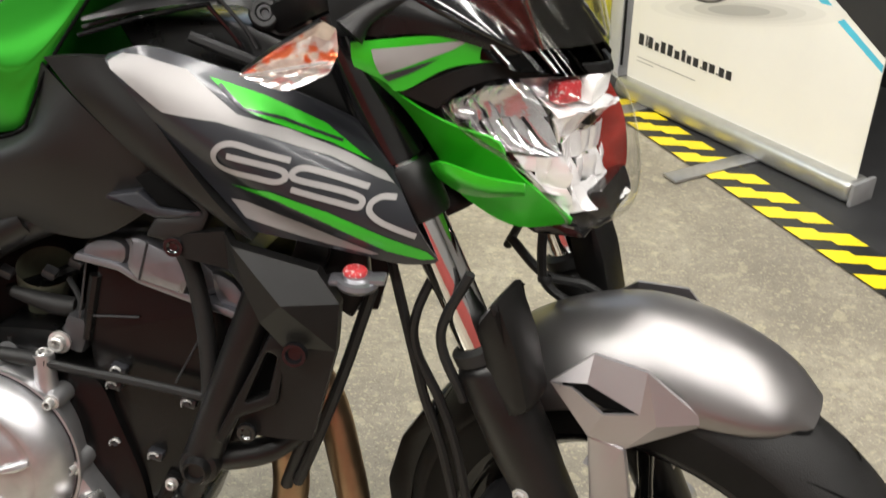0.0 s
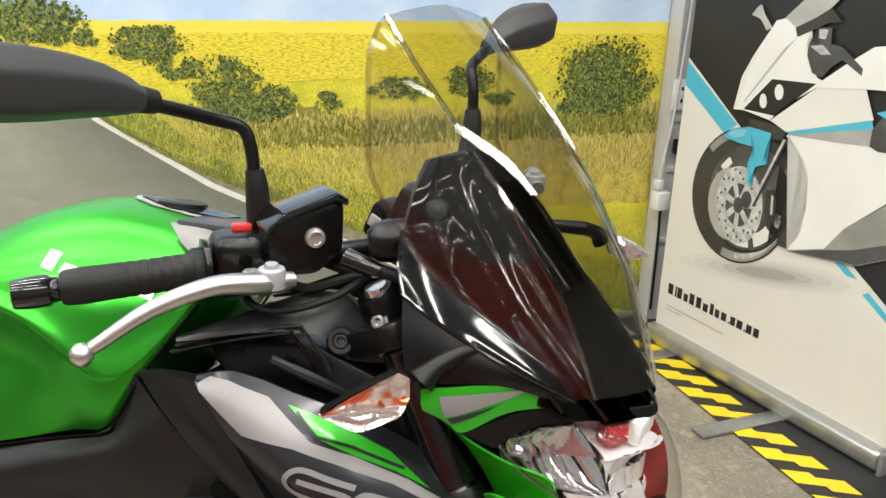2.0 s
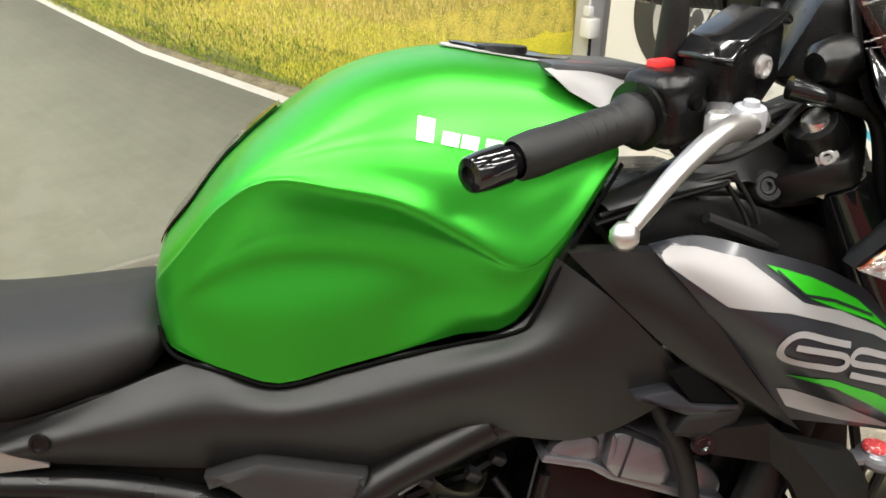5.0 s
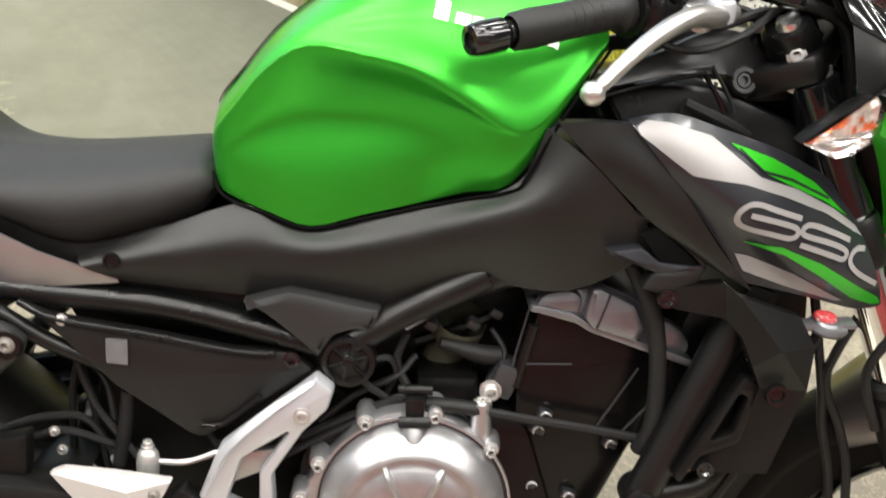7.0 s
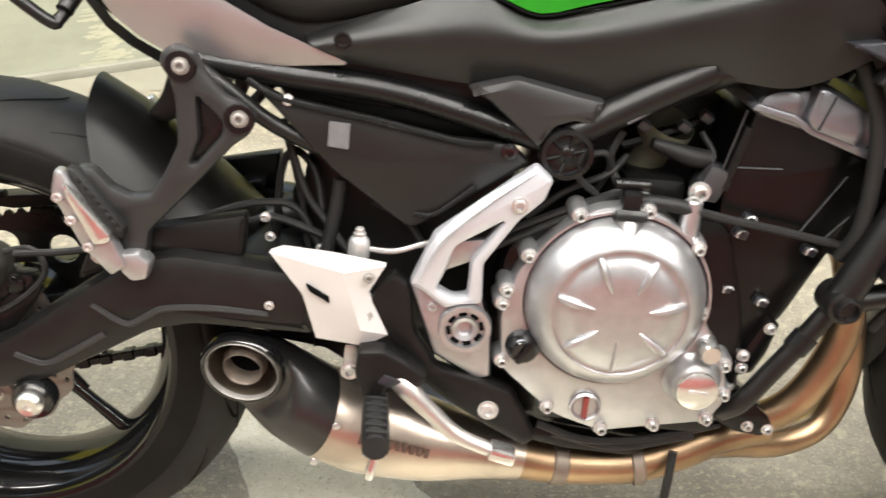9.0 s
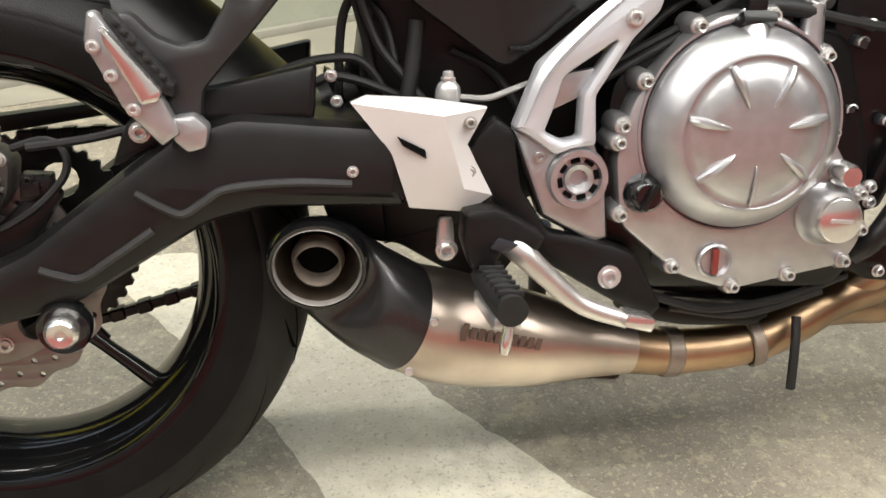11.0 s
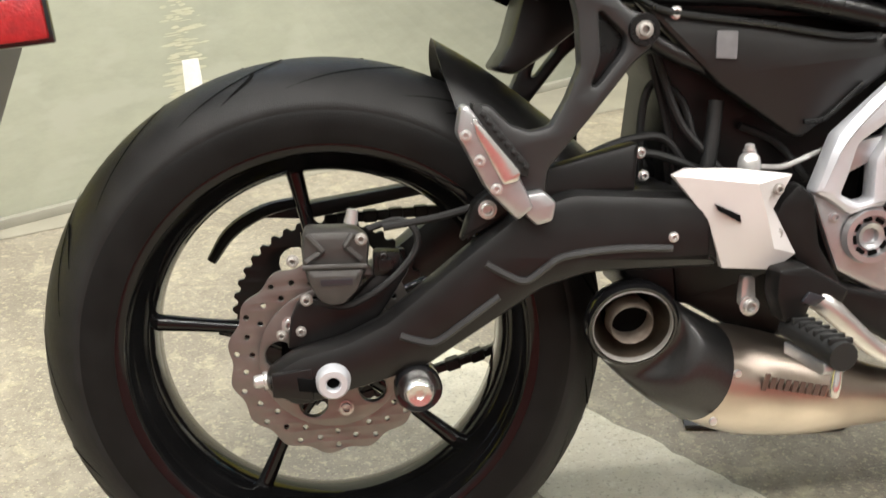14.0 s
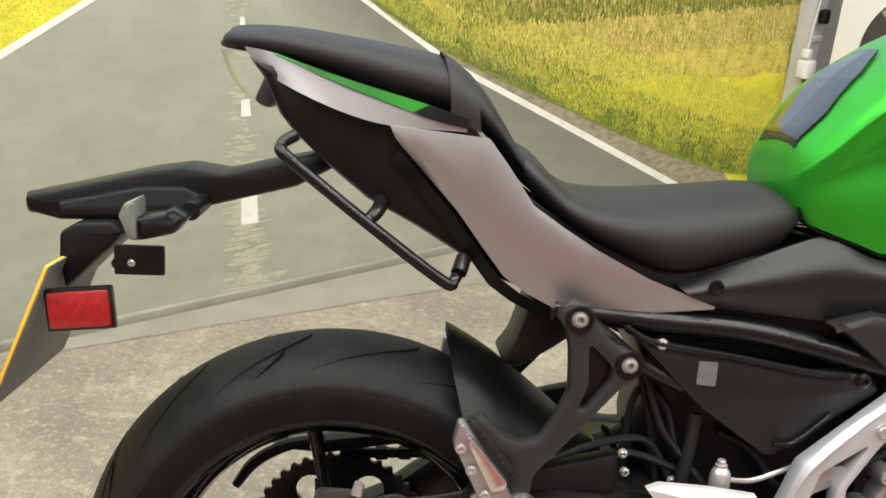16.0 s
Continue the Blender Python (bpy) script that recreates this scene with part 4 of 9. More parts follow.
on("radiator_hose", tube([(1.09, -0.14, 0.37), (1.085, -0.13, 0.29), (1.06, -0.12, 0.20), (1.03, -0.10, 0.12)], 0.007, 10), RUBBER)
on("hose", tube([(1.13, -0.135, 0.36), (1.10, -0.125, 0.27), (1.07, -0.12, 0.19), (1.045, -0.11, 0.13)], 0.006, 8), RUBBER)

# engine details
DULLRED = mat("dull_red_plastic", (0.16, 0.025, 0.02), 0.4, 0, 0.1, 60, 0.1, 600)
# groove as a charcoal line on the casting, shade put into colour
on("head_groove", tube([(0.9015, -0.1342, 0.354), (0.9125, -0.1342, 0.391)], 0.0013, 6), CHARCOAL)
on("head_lobe", plate([[(0.8376, 0.3690), (0.8425, 0.3835), (0.8558, 0.3902), (0.8765, 0.3917), (0.8883, 0.3832), (0.8860, 0.368), (0.8770, 0.3600)]], -0.126, -0.108, 0.008, 0.008), HEADGREY, label="rounded lobe of the head cover")
on("head_box", plate([[(0.8880, 0.364), (0.8935, 0.3965), (0.9036, 0.3968), (0.9405, 0.3798), (0.9515, 0.3549), (0.9445, 0.3385), (0.8970, 0.3525)]], -0.134, -0.108, 0.007, 0.003), HEADGREY, label="raised block of the head cover")
on("head_lobe", plate([[(0.966, 0.362), (0.9780, 0.360), (0.9935, 0.3506), (1.0043, 0.3338), (1.0, 0.3200), (0.9720, 0.3293)]], -0.122, -0.104, 0.007, 0.006), HEADGREY)
on("head_lip", plate([[(0.832, 0.3685), (0.8773, 0.3590), (0.8962, 0.3474), (0.9509, 0.3292), (1.0030, 0.3120), (1.0060, 0.3200), (0.952, 0.3385), (0.8975, 0.3560), (0.8785, 0.3670), (0.836, 0.3760)]], -0.1285, 0.122, 0.0025, 0.003), HEADGREY, label="silver-grey head gasket flange")
for a, b in (((0.8326, 0.301), (0.885, 0.3027)), ((0.956, 0.300), (0.918, 0.232)), ((0.8353, 0.363), (0.820, 0.291)), ((0.969, 0.255), (0.945, 0.225))):
    on("casting_line", tube([(a[0], -0.1065, a[1]), (b[0], -0.1065, b[1])], 0.0012, 6), DARKGREY)
for x, z in ((0.860, 0.245), (0.8536, 0.228), (0.9328, 0.2137), (0.8512, 0.1615), (0.8923, 0.149)):
    on("casting_lug", joined(box((x, -0.108, z), (0.017, 0.012, 0.011), 0.003, (0, 18, 0)), lathe([(0, 0.003), (0.003, 0.003), (0.0036, 0)], (x, -0.114, z), (0, -1, 0), 10)), CHARCOAL)
    # steel C shape added for the bright highlight on each lug
    on("lug_glint", lathe([(0.0058, 0), (0.0066, 0.003), (0.0048, 0.004), (0.0042, 0.001)], (x, -0.1145, z), (0, -1, 0), 12, 0.3, 3.6), STEEL)
on("block_edge", tube([(0.826, -0.104, 0.275), (0.842, -0.104, 0.345)], 0.006, 8), BLACKSMOOTH)
on("bolt", bolt_mesh((0.800, -0.110, 0.272), 0.010, 0.012), STEEL)
on("thermostat_housing", box((0.815, -0.09, 0.280), (0.028, 0.04, 0.040), 0.008, (0, 20, 0)), DARKGREY, label="grey coolant housing")
on("cover_post", tube([(0.7905, -0.128, 0.208), (0.7902, -0.128, 0.266)], [0.0125, 0.0105], 12), CASTALU)
on("bolt", bolt_mesh((0.7902, -0.128, 0.264), 0.007, 0.006, (0, -0.5, 1)), STEEL)
on("cable_sleeve", tube([(0.730, -0.13, 0.264), (0.76, -0.132, 0.263), (0.795, -0.13, 0.258)], 0.008, 10), RUBBER)
on("clutch_cable", tube([(0.79, -0.132, 0.258), (0.84, -0.128, 0.248), (0.89, -0.126, 0.240), (0.964, -0.125, 0.227)], 0.0048, 8), RUBBER, label="black clutch cable")
on("clutch_lever_boss", tube([(0.7205, -0.166, 0.2205), (0.7205, -0.160, 0.2285), (0.7205, -0.150, 0.243), (0.7205, -0.140, 0.258)], [0.004, 0.0105, 0.0135, 0.0140], 16, 4), CASTALU, cover, "silver clutch arm boss")
on("clutch_arm", joined(box((0.7205, -0.150, 0.252), (0.034, 0.026, 0.012), 0.004, (-25, 0, 0)), box((0.7205, -0.146, 0.268), (0.020, 0.018, 0.024), 0.004), tube([(0.703, -0.140, 0.284), (0.738, -0.140, 0.284)], 0.006, 10)), BLACKSMOOTH, cover, "black clutch arm")
RIM = [(0.6703, 0.247), (0.7414, 0.2565), (0.801, 0.219), (0.8165, 0.1456), (0.8545, 0.0824), (0.860, 0.045), (0.846, 0.012), (0.787, 0.000), (0.728, -0.010), (0.663, 0.014), (0.6056, 0.0695), (0.5999, 0.1399), (0.6032, 0.1558), (0.6223, 0.1971)]
for x, z in RIM:
    on("bolt", bolt_mesh((x, -0.140, z), 0.0065, 0.012), STEEL, cover)
    on("boss", lathe([(0.0, 0.002), (0.0085, 0.002), (0.0105, -0.004), (0.0115, -0.03)], (x, -0.140, z), (0, -1, 0), 14), CASTALU, cover)
for k in range(7):
    a = radians(-90 + 51.43 * k)
    on("dome_rib", tube([(DOME[0] + r * math.cos(a), y, DOME[2] + r * math.sin(a)) for r, y in ((0.029, -0.1808), (0.037, -0.1822), (0.050, -0.1815), (0.060, -0.1788), (0.0685, -0.1752))], [0.0012, 0.0026, 0.0042, 0.0048, 0.0030] if k else [0.001, 0.0015, 0.002, 0.002, 0.0015], 8, 3), CASTALU, cover)
# charcoal ring, slightly raised, paints in the shade of a groove
on("dome_groove", lathe([(0.0978, 0.001), (0.0985, 0.0026), (0.1002, 0.0026), (0.1010, 0.001)], DOME, (0, -1, 0), 64), CHARCOAL, cover, "charcoal ring standing for the groove's shade round the dome")
on("dome_ridge", lathe([(0.1010, 0.0), (0.1014, 0.004), (0.1040, 0.004), (0.1048, 0.0)], DOME, (0, -1, 0), 64), CASTALU, cover, "raised ring round the dome")
on("cap_face", lathe([(0, 0.0312), (0.0205, 0.0312), (0.0225, 0.0300), (0.0236, 0.026)], (0.8206, -0.142, 0.0625), (0, -1, 0), 36), BRIGHTALU, cover, "bright turned cap face")
on("cap_slot", box((0.8206, -0.1736, 0.0625), (0.024, 0.002, 0.0042), 0.0008, (0, 4, 0)), STEEL, cover)
on("oil_cap", lathe([(0, 0.026), (0.024, 0.026), (0.0245, 0.0235), (0.0262, 0.022), (0.0275, 0.016), (0.0295, 0.006), (0.033, 0.003), (0.034, -0.02)], (0.8206, -0.142, 0.0625), (0, -1, 0), 36), CASTALU, cover, "round silver oil filler cover")
on("bolt_cap", lathe([(0, 0.024), (0.010, 0.024), (0.0122, 0.020), (0.0135, -0.01)], (0.8301, -0.142, 0.1045), (0, -1, 0), 24), BRIGHTALU, cover, "bright round bolt cap")
on("sight_plug", lathe([(0, 0.004), (0.013, 0.004), (0.016, 0.008), (0.0185, 0.006), (0.019, -0.01)], (0.706, -0.140, 0.018), (0, -1, 0), 24), CASTALU, cover)
on("plug_slot", box((0.706, -0.1465, 0.018), (0.006, 0.006, 0.026), 0.001), DULLRED, cover, "dull red slot")
on("oil_knob", lathe([(0, 0.020), (0.012, 0.020), (0.016, 0.016), (0.020, 0.004), (0.020, -0.01)], (0.627, -0.140, 0.090), (0, -1, 0), 24), BLACKGLOSS, cover, "black oil level knob")
on("knob_bar", box((0.627, -0.162, 0.090), (0.007, 0.006, 0.028), 0.002, (0, 30, 0)), BLACKSMOOTH, cover)
on("sump", plate([[(0.62, 0.0), (0.66, -0.035), (0.80, -0.055), (0.88, -0.03), (0.90, 0.02), (0.85, 0.03), (0.66, 0.03)]], -0.10, 0.10, 0.01, 0.01), BLOCKBLACK, label="black engine sump")
lower = on("lower_frame_tube", tube([(0.963, -0.141, 0.169), (0.937, -0.139, 0.120), (0.911, -0.136, 0.074), (0.8853, -0.133, 0.0301), (0.870, -0.120, 0.010)], 0.0118, 14), BLACKMETAL, label="black lower frame tube under the engine", both=True)
on("tube_collar", tube([(0.9400, -0.1393, 0.1255), (0.9295, -0.1384, 0.1065)], 0.0146, 16), BLACKSMOOTH, lower)
on("tube_boss", lathe([(0, 0.008), (0.015, 0.005), (0.0190, 0.003), (0.0205, -0.002), (0.0205, -0.034)], (0.961, -0.164, 0.1728), (0, -1, 0), 26), BLACKMETAL, lower, "round black joint")
on("cross_tube", tube([(0.961, -0.140, 0.170), (0.9914, -0.139, 0.1735), (1.0241, -0.136, 0.1823), (1.048, -0.120, 0.195)], 0.0140, 14), BLACKMETAL, lower)
on("engine_lug", plate([[(0.878, 0.052), (0.888, 0.092), (0.904, 0.130), (0.920, 0.122), (0.912, 0.085), (0.900, 0.058)]], -0.113, -0.080, 0.004, 0.004), BLOCKBLACK, label="black lug at the front of the engine")
on("sump_bracket", plate([[(0.862, 0.045), (0.892, 0.034), (0.930, 0.004), (0.942, -0.016), (0.928, -0.026), (0.895, -0.022), (0.862, -0.004)]], -0.114, -0.070, 0.004, 0.005), BLOCKBLACK, label="black bracket by the sump")
on("bolt", lathe([(0, 0.004), (0.008, 0.004), (0.010, 0.010), (0.012, 0.010), (0.0145, 0.002), (0.0145, -0.02)], (0.961, -0.169, 0.1728), (0, -1, 0), 18), BLACKMETAL)
on("down_tube", tube([(1.036, -0.148, 0.372), (0.961, -0.152, 0.178)], 0.019, 14), BLACKMETAL, label="black down tube of the frame", both=True)
on("coolant_hose", tube([(0.930, -0.136, 0.425), (0.945, -0.140, 0.398), (0.9584, -0.140, 0.3667), (0.9670, -0.140, 0.311), (0.968, -0.138, 0.250), (0.960, -0.125, 0.215)], 0.0090, 12), RUBBER, label="black coolant hose")
for x, z in ((0.9089, 0.1171), (0.8848, 0.0809), (0.886, 0.0647), (0.8738, 0.0400), (0.908, -0.0122), (0.9326, -0.0147)):
    on("bolt", bolt_mesh((x, -0.112, z), 0.0060, 0.008), STEEL)

# intake side behind the frame
on("throttle_body", lathe([(0, -0.05), (0.026, -0.05), (0.028, -0.03), (0.022, -0.02), (0.022, 0.02), (0.03, 0.03), (0.03, 0.05)], (0.755, -0.045, 0.292), (0.25, -0.4, 0.88), 20), DULLBRASS, label="dull olive throttle body")
on("injector_rail", tube([(0.72, -0.06, 0.305), (0.775, -0.06, 0.325), (0.80, -0.055, 0.335)], 0.007, 8), BLACKSMOOTH)
on("starter_motor", box((0.755, -0.06, 0.258), (0.07, 0.08, 0.045), 0.012), BLACKSMOOTH, label="black electrical box over the gearbox")
on("rubber_plug", tube([(0.745, -0.095, 0.318), (0.79, -0.092, 0.305), (0.81, -0.09, 0.303)], [0.006, 0.011, 0.010], 10), RUBBER)
for i, pts in enumerate([[(0.62, -0.10, 0.225), (0.66, -0.105, 0.262), (0.70, -0.11, 0.285), (0.72, -0.09, 0.30)], [(0.60, -0.11, 0.21), (0.655, -0.115, 0.24), (0.72, -0.12, 0.272)],
                          [(0.66, -0.12, 0.30), (0.69, -0.12, 0.31), (0.70, -0.11, 0.29), (0.69, -0.10, 0.26)], [(0.58, -0.115, 0.19), (0.64, -0.12, 0.225), (0.70, -0.12, 0.255)],
                          [(0.71, -0.10, 0.33), (0.70, -0.105, 0.30), (0.715, -0.11, 0.268)], [(0.80, -0.08, 0.33), (0.815, -0.09, 0.305), (0.80, -0.10, 0.28)], [(0.67, -0.125, 0.315), (0.665, -0.12, 0.285), (0.69, -0.115, 0.262)]]):
    on("cable", tube(pts, (0.004, 0.005, 0.0035)[i % 3], 8, 5), RUBBER)
for p in ((0.805, -0.07, 0.345), (0.78, -0.08, 0.335), (0.735, -0.085, 0.335)):
    on("connector", box(p, (0.014, 0.012, 0.010), 0.002, (20, 30, 10)), DARKGREY)
for z, mt in ((0.352, DARKGREY), (0.345, LABELDULL)):
    on("cable_tie", tube([(0.708, -0.125, z), (0.735, -0.125, z + 0.018)], 0.003, 6), mt)
# filler box added so the gaps behind the engine stay dark
on("engine_backing", box((0.735, 0.045, 0.245), (0.22, 0.10, 0.22), 0.02), BLACKMETAL, label="added black block closing light gaps behind the engine")

# frame cover, plug, side cover, subframe
on("frame_cover", plate([[(0.542, 0.368), (0.557, 0.373), (0.591, 0.383), (0.684, 0.365), (0.677, 0.337), (0.655, 0.341), (0.636, 0.334), (0.621, 0.309), (0.595, 0.332), (0.565, 0.356)]], -0.130, -0.10, 0.009, 0.004), COVERGREY, label="dark grey frame cover", both=True)
plug = on("frame_plug", lathe([(0, 0.004), (0.006, 0.006), (0.011, 0.003), (0.020, 0.003), (0.022, 0.009), (0.027, 0.008), (0.029, 0.0), (0.029, -0.02)], (0.651, -0.122, 0.307), (0, -1, 0), 36), BLACKSMOOTH, label="round black frame plug")
for k in range(6):
    a = k * math.pi / 3 + 0.3
    on("plug_rib", tube([(0.651 + 0.007 * math.cos(a), -0.1265, 0.307 + 0.007 * math.sin(a)), (0.651 + 0.021 * math.cos(a), -0.1265, 0.307 + 0.021 * math.sin(a))], 0.0022, 6), BLACKSMOOTH, plug)
on("frame_tube", tube([(0.655, -0.112, 0.325), (0.72, -0.115, 0.365), (0.79, -0.12, 0.405)], 0.017, 12), BLACKMETAL, both=True)
on("subframe_tube", tube([(0.24, -0.098, 0.372), (0.35, -0.100, 0.362), (0.45, -0.103, 0.355), (0.53, -0.106, 0.340), (0.64, -0.110, 0.312)], 0.0135, 12), BLACKSMOOTH, label="black tubular subframe", both=True)
sidec = on("side_cover", plate([[(0.313, 0.362), (0.353, 0.341), (0.450, 0.326), (0.531, 0.311), (0.591, 0.311), (0.617, 0.290), (0.57, 0.258), (0.499, 0.209), (0.487, 0.211), (0.408, 0.267)]], -0.116, -0.095, 0.006, 0.008), BODYBLACK, label="matt black side cover", both=True)
on("cover_edge", tube([(0.318, -0.117, 0.358), (0.354, -0.119, 0.341), (0.45, -0.119, 0.326), (0.531, -0.119, 0.311), (0.575, -0.119, 0.309)], 0.0035, 8, 4), BLACKSMOOTH, sidec)
on("cover_edge", tube([(0.497, -0.118, 0.226), (0.52, -0.119, 0.228), (0.56, -0.119, 0.262)], 0.003, 8, 3), BLACKSMOOTH, sidec)
on("bolt", bolt_mesh((0.360, -0.117, 0.340), 0.0055, 0.005), STEEL, sidec)
on("bolt", bolt_mesh((0.592, -0.117, 0.303), 0.0075, 0.006), BLACKGLOSS, sidec)
on("label_patch", plate([[(0.402, 0.294), (0.424, 0.292), (0.425, 0.320), (0.403, 0.321)]], -0.1185, -0.1155, 0.0006, 0.002), LABELDULL, sidec, "small grey label")
on("bolt", lathe([(0, 0.001), (0.005, 0.001), (0.006, 0.003), (0.008, 0.003), (0.009, 0)], (0.414, -0.119, 0.405), (0, -1, 0), 16), BLACKSMOOTH)

# peg brackets
pegb = on("pillion_peg_bracket", plate([[(0.240, 0.386), (0.253, 0.394), (0.272, 0.388), (0.281, 0.368), (0.303, 0.345), (0.318, 0.340), (0.333, 0.326), (0.326, 0.308), (0.310, 0.296), (0.262, 0.240), (0.245, 0.222), (0.222, 0.196), (0.218, 0.165), (0.200, 0.160), (0.190, 0.178), (0.180, 0.210), (0.158, 0.240), (0.150, 0.262), (0.166, 0.262), (0.185, 0.242), (0.205, 0.234), (0.225, 0.238), (0.240, 0.262), (0.254, 0.293), (0.252, 0.34), (0.247, 0.360), (0.238, 0.372)],
                                        [(0.274, 0.345), (0.300, 0.320), (0.298, 0.306), (0.272, 0.275), (0.266, 0.274), (0.276, 0.300)]], -0.150, -0.128, 0.006, 0.005), COVERGREY, label="black cast pillion footrest bracket", both=True)
on("bracket_web", plate([[(0.270, 0.35), (0.302, 0.322), (0.300, 0.304), (0.268, 0.270), (0.262, 0.272), (0.272, 0.300)]], -0.138, -0.130, 0.002), BLACKSMOOTH, pegb)
for c in ((0.260, 0.374), (0.317, 0.325)):
    on("bolt", bolt_mesh((c[0], -0.150, c[1]), 0.0075, 0.006), LIPMETAL, pegb)
    on("washer", lathe([(0.010, 0.003), (0.015, 0.003), (0.016, 0)], (c[0], -0.150, c[1]), (0, -1, 0), 20), BLACKSMOOTH, pegb)
peg = on("pillion_footrest", plate([[(0.1350, 0.2640), (0.1425, 0.2640), (0.1895, 0.1940), (0.2030, 0.1630), (0.1863, 0.1510), (0.1570, 0.1835), (0.1300, 0.2389)]], -0.170, -0.150, 0.005, 0.004), CASTALU, label="folded bright alloy pillion footrest", both=True)
on("peg_face", plate([[(0.1448, 0.2535), (0.1520, 0.2475), (0.1905, 0.1985), (0.1870, 0.1900), (0.1722, 0.1870), (0.1470, 0.2374)]], -0.175, -0.162, 0.004, 0.003), BRIGHTALU, peg, "polished outer face")
on("peg_rubber", plate([[(0.1467, 0.2650), (0.1549, 0.2625), (0.2005, 0.2035), (0.1985, 0.1921), (0.1869, 0.1951), (0.1480, 0.2491)]], -0.164, -0.145, 0.003), RUBBER, peg)
for i in range(8):
    on("rubber_tooth", box((0.1570 + i * 0.0056, -0.165, 0.2545 - i * 0.0074), (0.006, 0.004, 0.004), 0.001, (0, 32, 0)), RUBBER, peg)
for c in ((0.1385, 0.236), (0.1505, 0.212), (0.166, 0.184)):
    on("bolt", bolt_mesh((c[0], -0.172, c[1]), 0.005, 0.003), STEEL, peg)
on("peg_knuckle", plate([[(0.196, 0.176), (0.214, 0.178), (0.226, 0.166), (0.222, 0.148), (0.206, 0.144), (0.194, 0.156)]], -0.166, -0.138, 0.005, 0.004), CASTALU, peg, "cast hinge knuckle")
on("subframe_stay", tube([(0.26, -0.125, 0.375), (0.30, -0.118, 0.345), (0.345, -0.107, 0.31), (0.42, -0.100, 0.275)], 0.009, 10), BLACKMETAL, both=True)
on("tail_stay", plate([[(0.225, 0.37), (0.29, 0.38), (0.285, 0.330), (0.250, 0.305), (0.212, 0.283), (0.190, 0.290), (0.208, 0.315)]], -0.04, 0.04, 0.006, 0.008), BLACK)

# swingarm details, heel guard, silver bracket
# real ridges; their paler grey carries the light caught along them
on("arm_crease", tube([(0.157, -0.149, 0.107), (0.178, -0.150, 0.094), (0.196, -0.150, 0.087), (0.215, -0.150, 0.098), (0.236, -0.150, 0.109), (0.29, -0.150, 0.113), (0.347, -0.149, 0.110)], 0.0042, 6, 4), COVERGREY, swing, "raised pressing line, paler grey for the light along it")
on("arm_crease", tube([(0.069, -0.149, 0.040), (0.085, -0.150, 0.034), (0.104, -0.150, 0.031), (0.13, -0.150, 0.047), (0.169, -0.149, 0.073)], 0.0042, 6, 4), COVERGREY, swing, "raised pressing line, paler grey for the light along it")
on("bolt", bolt_mesh((0.348, -0.150, 0.121), 0.0045, 0.004), STEEL, swing)
on("bolt", bolt_mesh((0.163, -0.132, 0.158), 0.008, 0.007), STEEL)
on("arm_gusset", plate([[(0.135, 0.125), (0.150, 0.165), (0.175, 0.182), (0.225, 0.195), (0.32, 0.216), (0.316, 0.165), (0.24, 0.165), (0.19, 0.15)]], -0.130, -0.105, 0.006, 0.006), BLACK, label="black gusset on the swingarm", both=True)
on("arm_bridge", box((0.34, 0, 0.13), (0.07, 0.22, 0.07), 0.015), BLACKMETAL)
axle = on("axle_nut", lathe([(0.0065, -0.004), (0.0065, 0.012), (0.0080, 0.014), (0.0140, 0.014), (0.0165, 0.010), (0.0175, 0.0), (0.0175, -0.05)], (0, -0.151, 0), (0, -1, 0), 32), BRACKETSILVER, label="hollow bright axle nut")
on("axle_bore", lathe([(0, 0.008), (0.0068, 0.008), (0.0068, -0.02)], (0, -0.148, 0), (0, -1, 0), 24), GROOVE, axle)
on("chain_adjuster", plate([[(-0.060, 0.010), (-0.060, -0.014), (-0.02, -0.020), (-0.02, 0.014)]], -0.152, -0.142, 0.003), BLACKMETAL, swing)
on("adjuster_slot", plate([[(-0.035, 0.006), (-0.034, -0.008), (-0.014, -0.012), (-0.015, 0.002)]], -0.1535, -0.150, 0.001), GROOVE, swing)
on("bolt", bolt_mesh((-0.066, -0.125, -0.004), 0.008, 0.014, (-1, -0.2, 0)), STEEL)
bob = on("stand_bobbin", lathe([(0, 0.019), (0.004, 0.019), (0.005, 0.022), (0.0115, 0.023), (0.0150, 0.019), (0.0165, 0.012), (0.015, 0.006)], (0.084, -0.145, -0.017), (0, -1, 0), 28), BRIGHTALU, label="bright stand bobbin with a black collar")
on("collar", lathe([(0.015, 0.008), (0.0225, 0.010), (0.0245, 0.006), (0.024, -0.01)], (0.084, -0.145, -0.017), (0, -1, 0), 28), BLACKGLOSS, bob)
G0, G1, G2, G3, G4, G5, G6, G7, G8 = (0.3477, -0.149, 0.1826), (0.3614, -0.150, 0.1885), (0.4134, -0.153, 0.1860), (0.4710, -0.150, 0.1767), (0.4539, -0.146, 0.1426), (0.4772, -0.150, 0.0950), (0.4539, -0.151, 0.0799), (0.3995, -0.150, 0.0855), (0.3837, -0.150, 0.1363)
GH0, GH1, GH2 = (0.4290, -0.165, 0.1720), (0.4385, -0.166, 0.1390), (0.4480, -0.163, 0.1050)
guard = on("heel_guard", faceted([(G0, G1, G2, GH0), (G0, GH0, GH1, G8), (G8, GH1, GH2, G7), (G7, GH2, G6), (G2, G3, GH0), (GH0, G3, G4, GH1), (GH1, G4, G5, GH2), (GH2, G5, G6)], 0.010), WHITEPLASTIC, label="pale pearl heel guard plate", sharp=24)
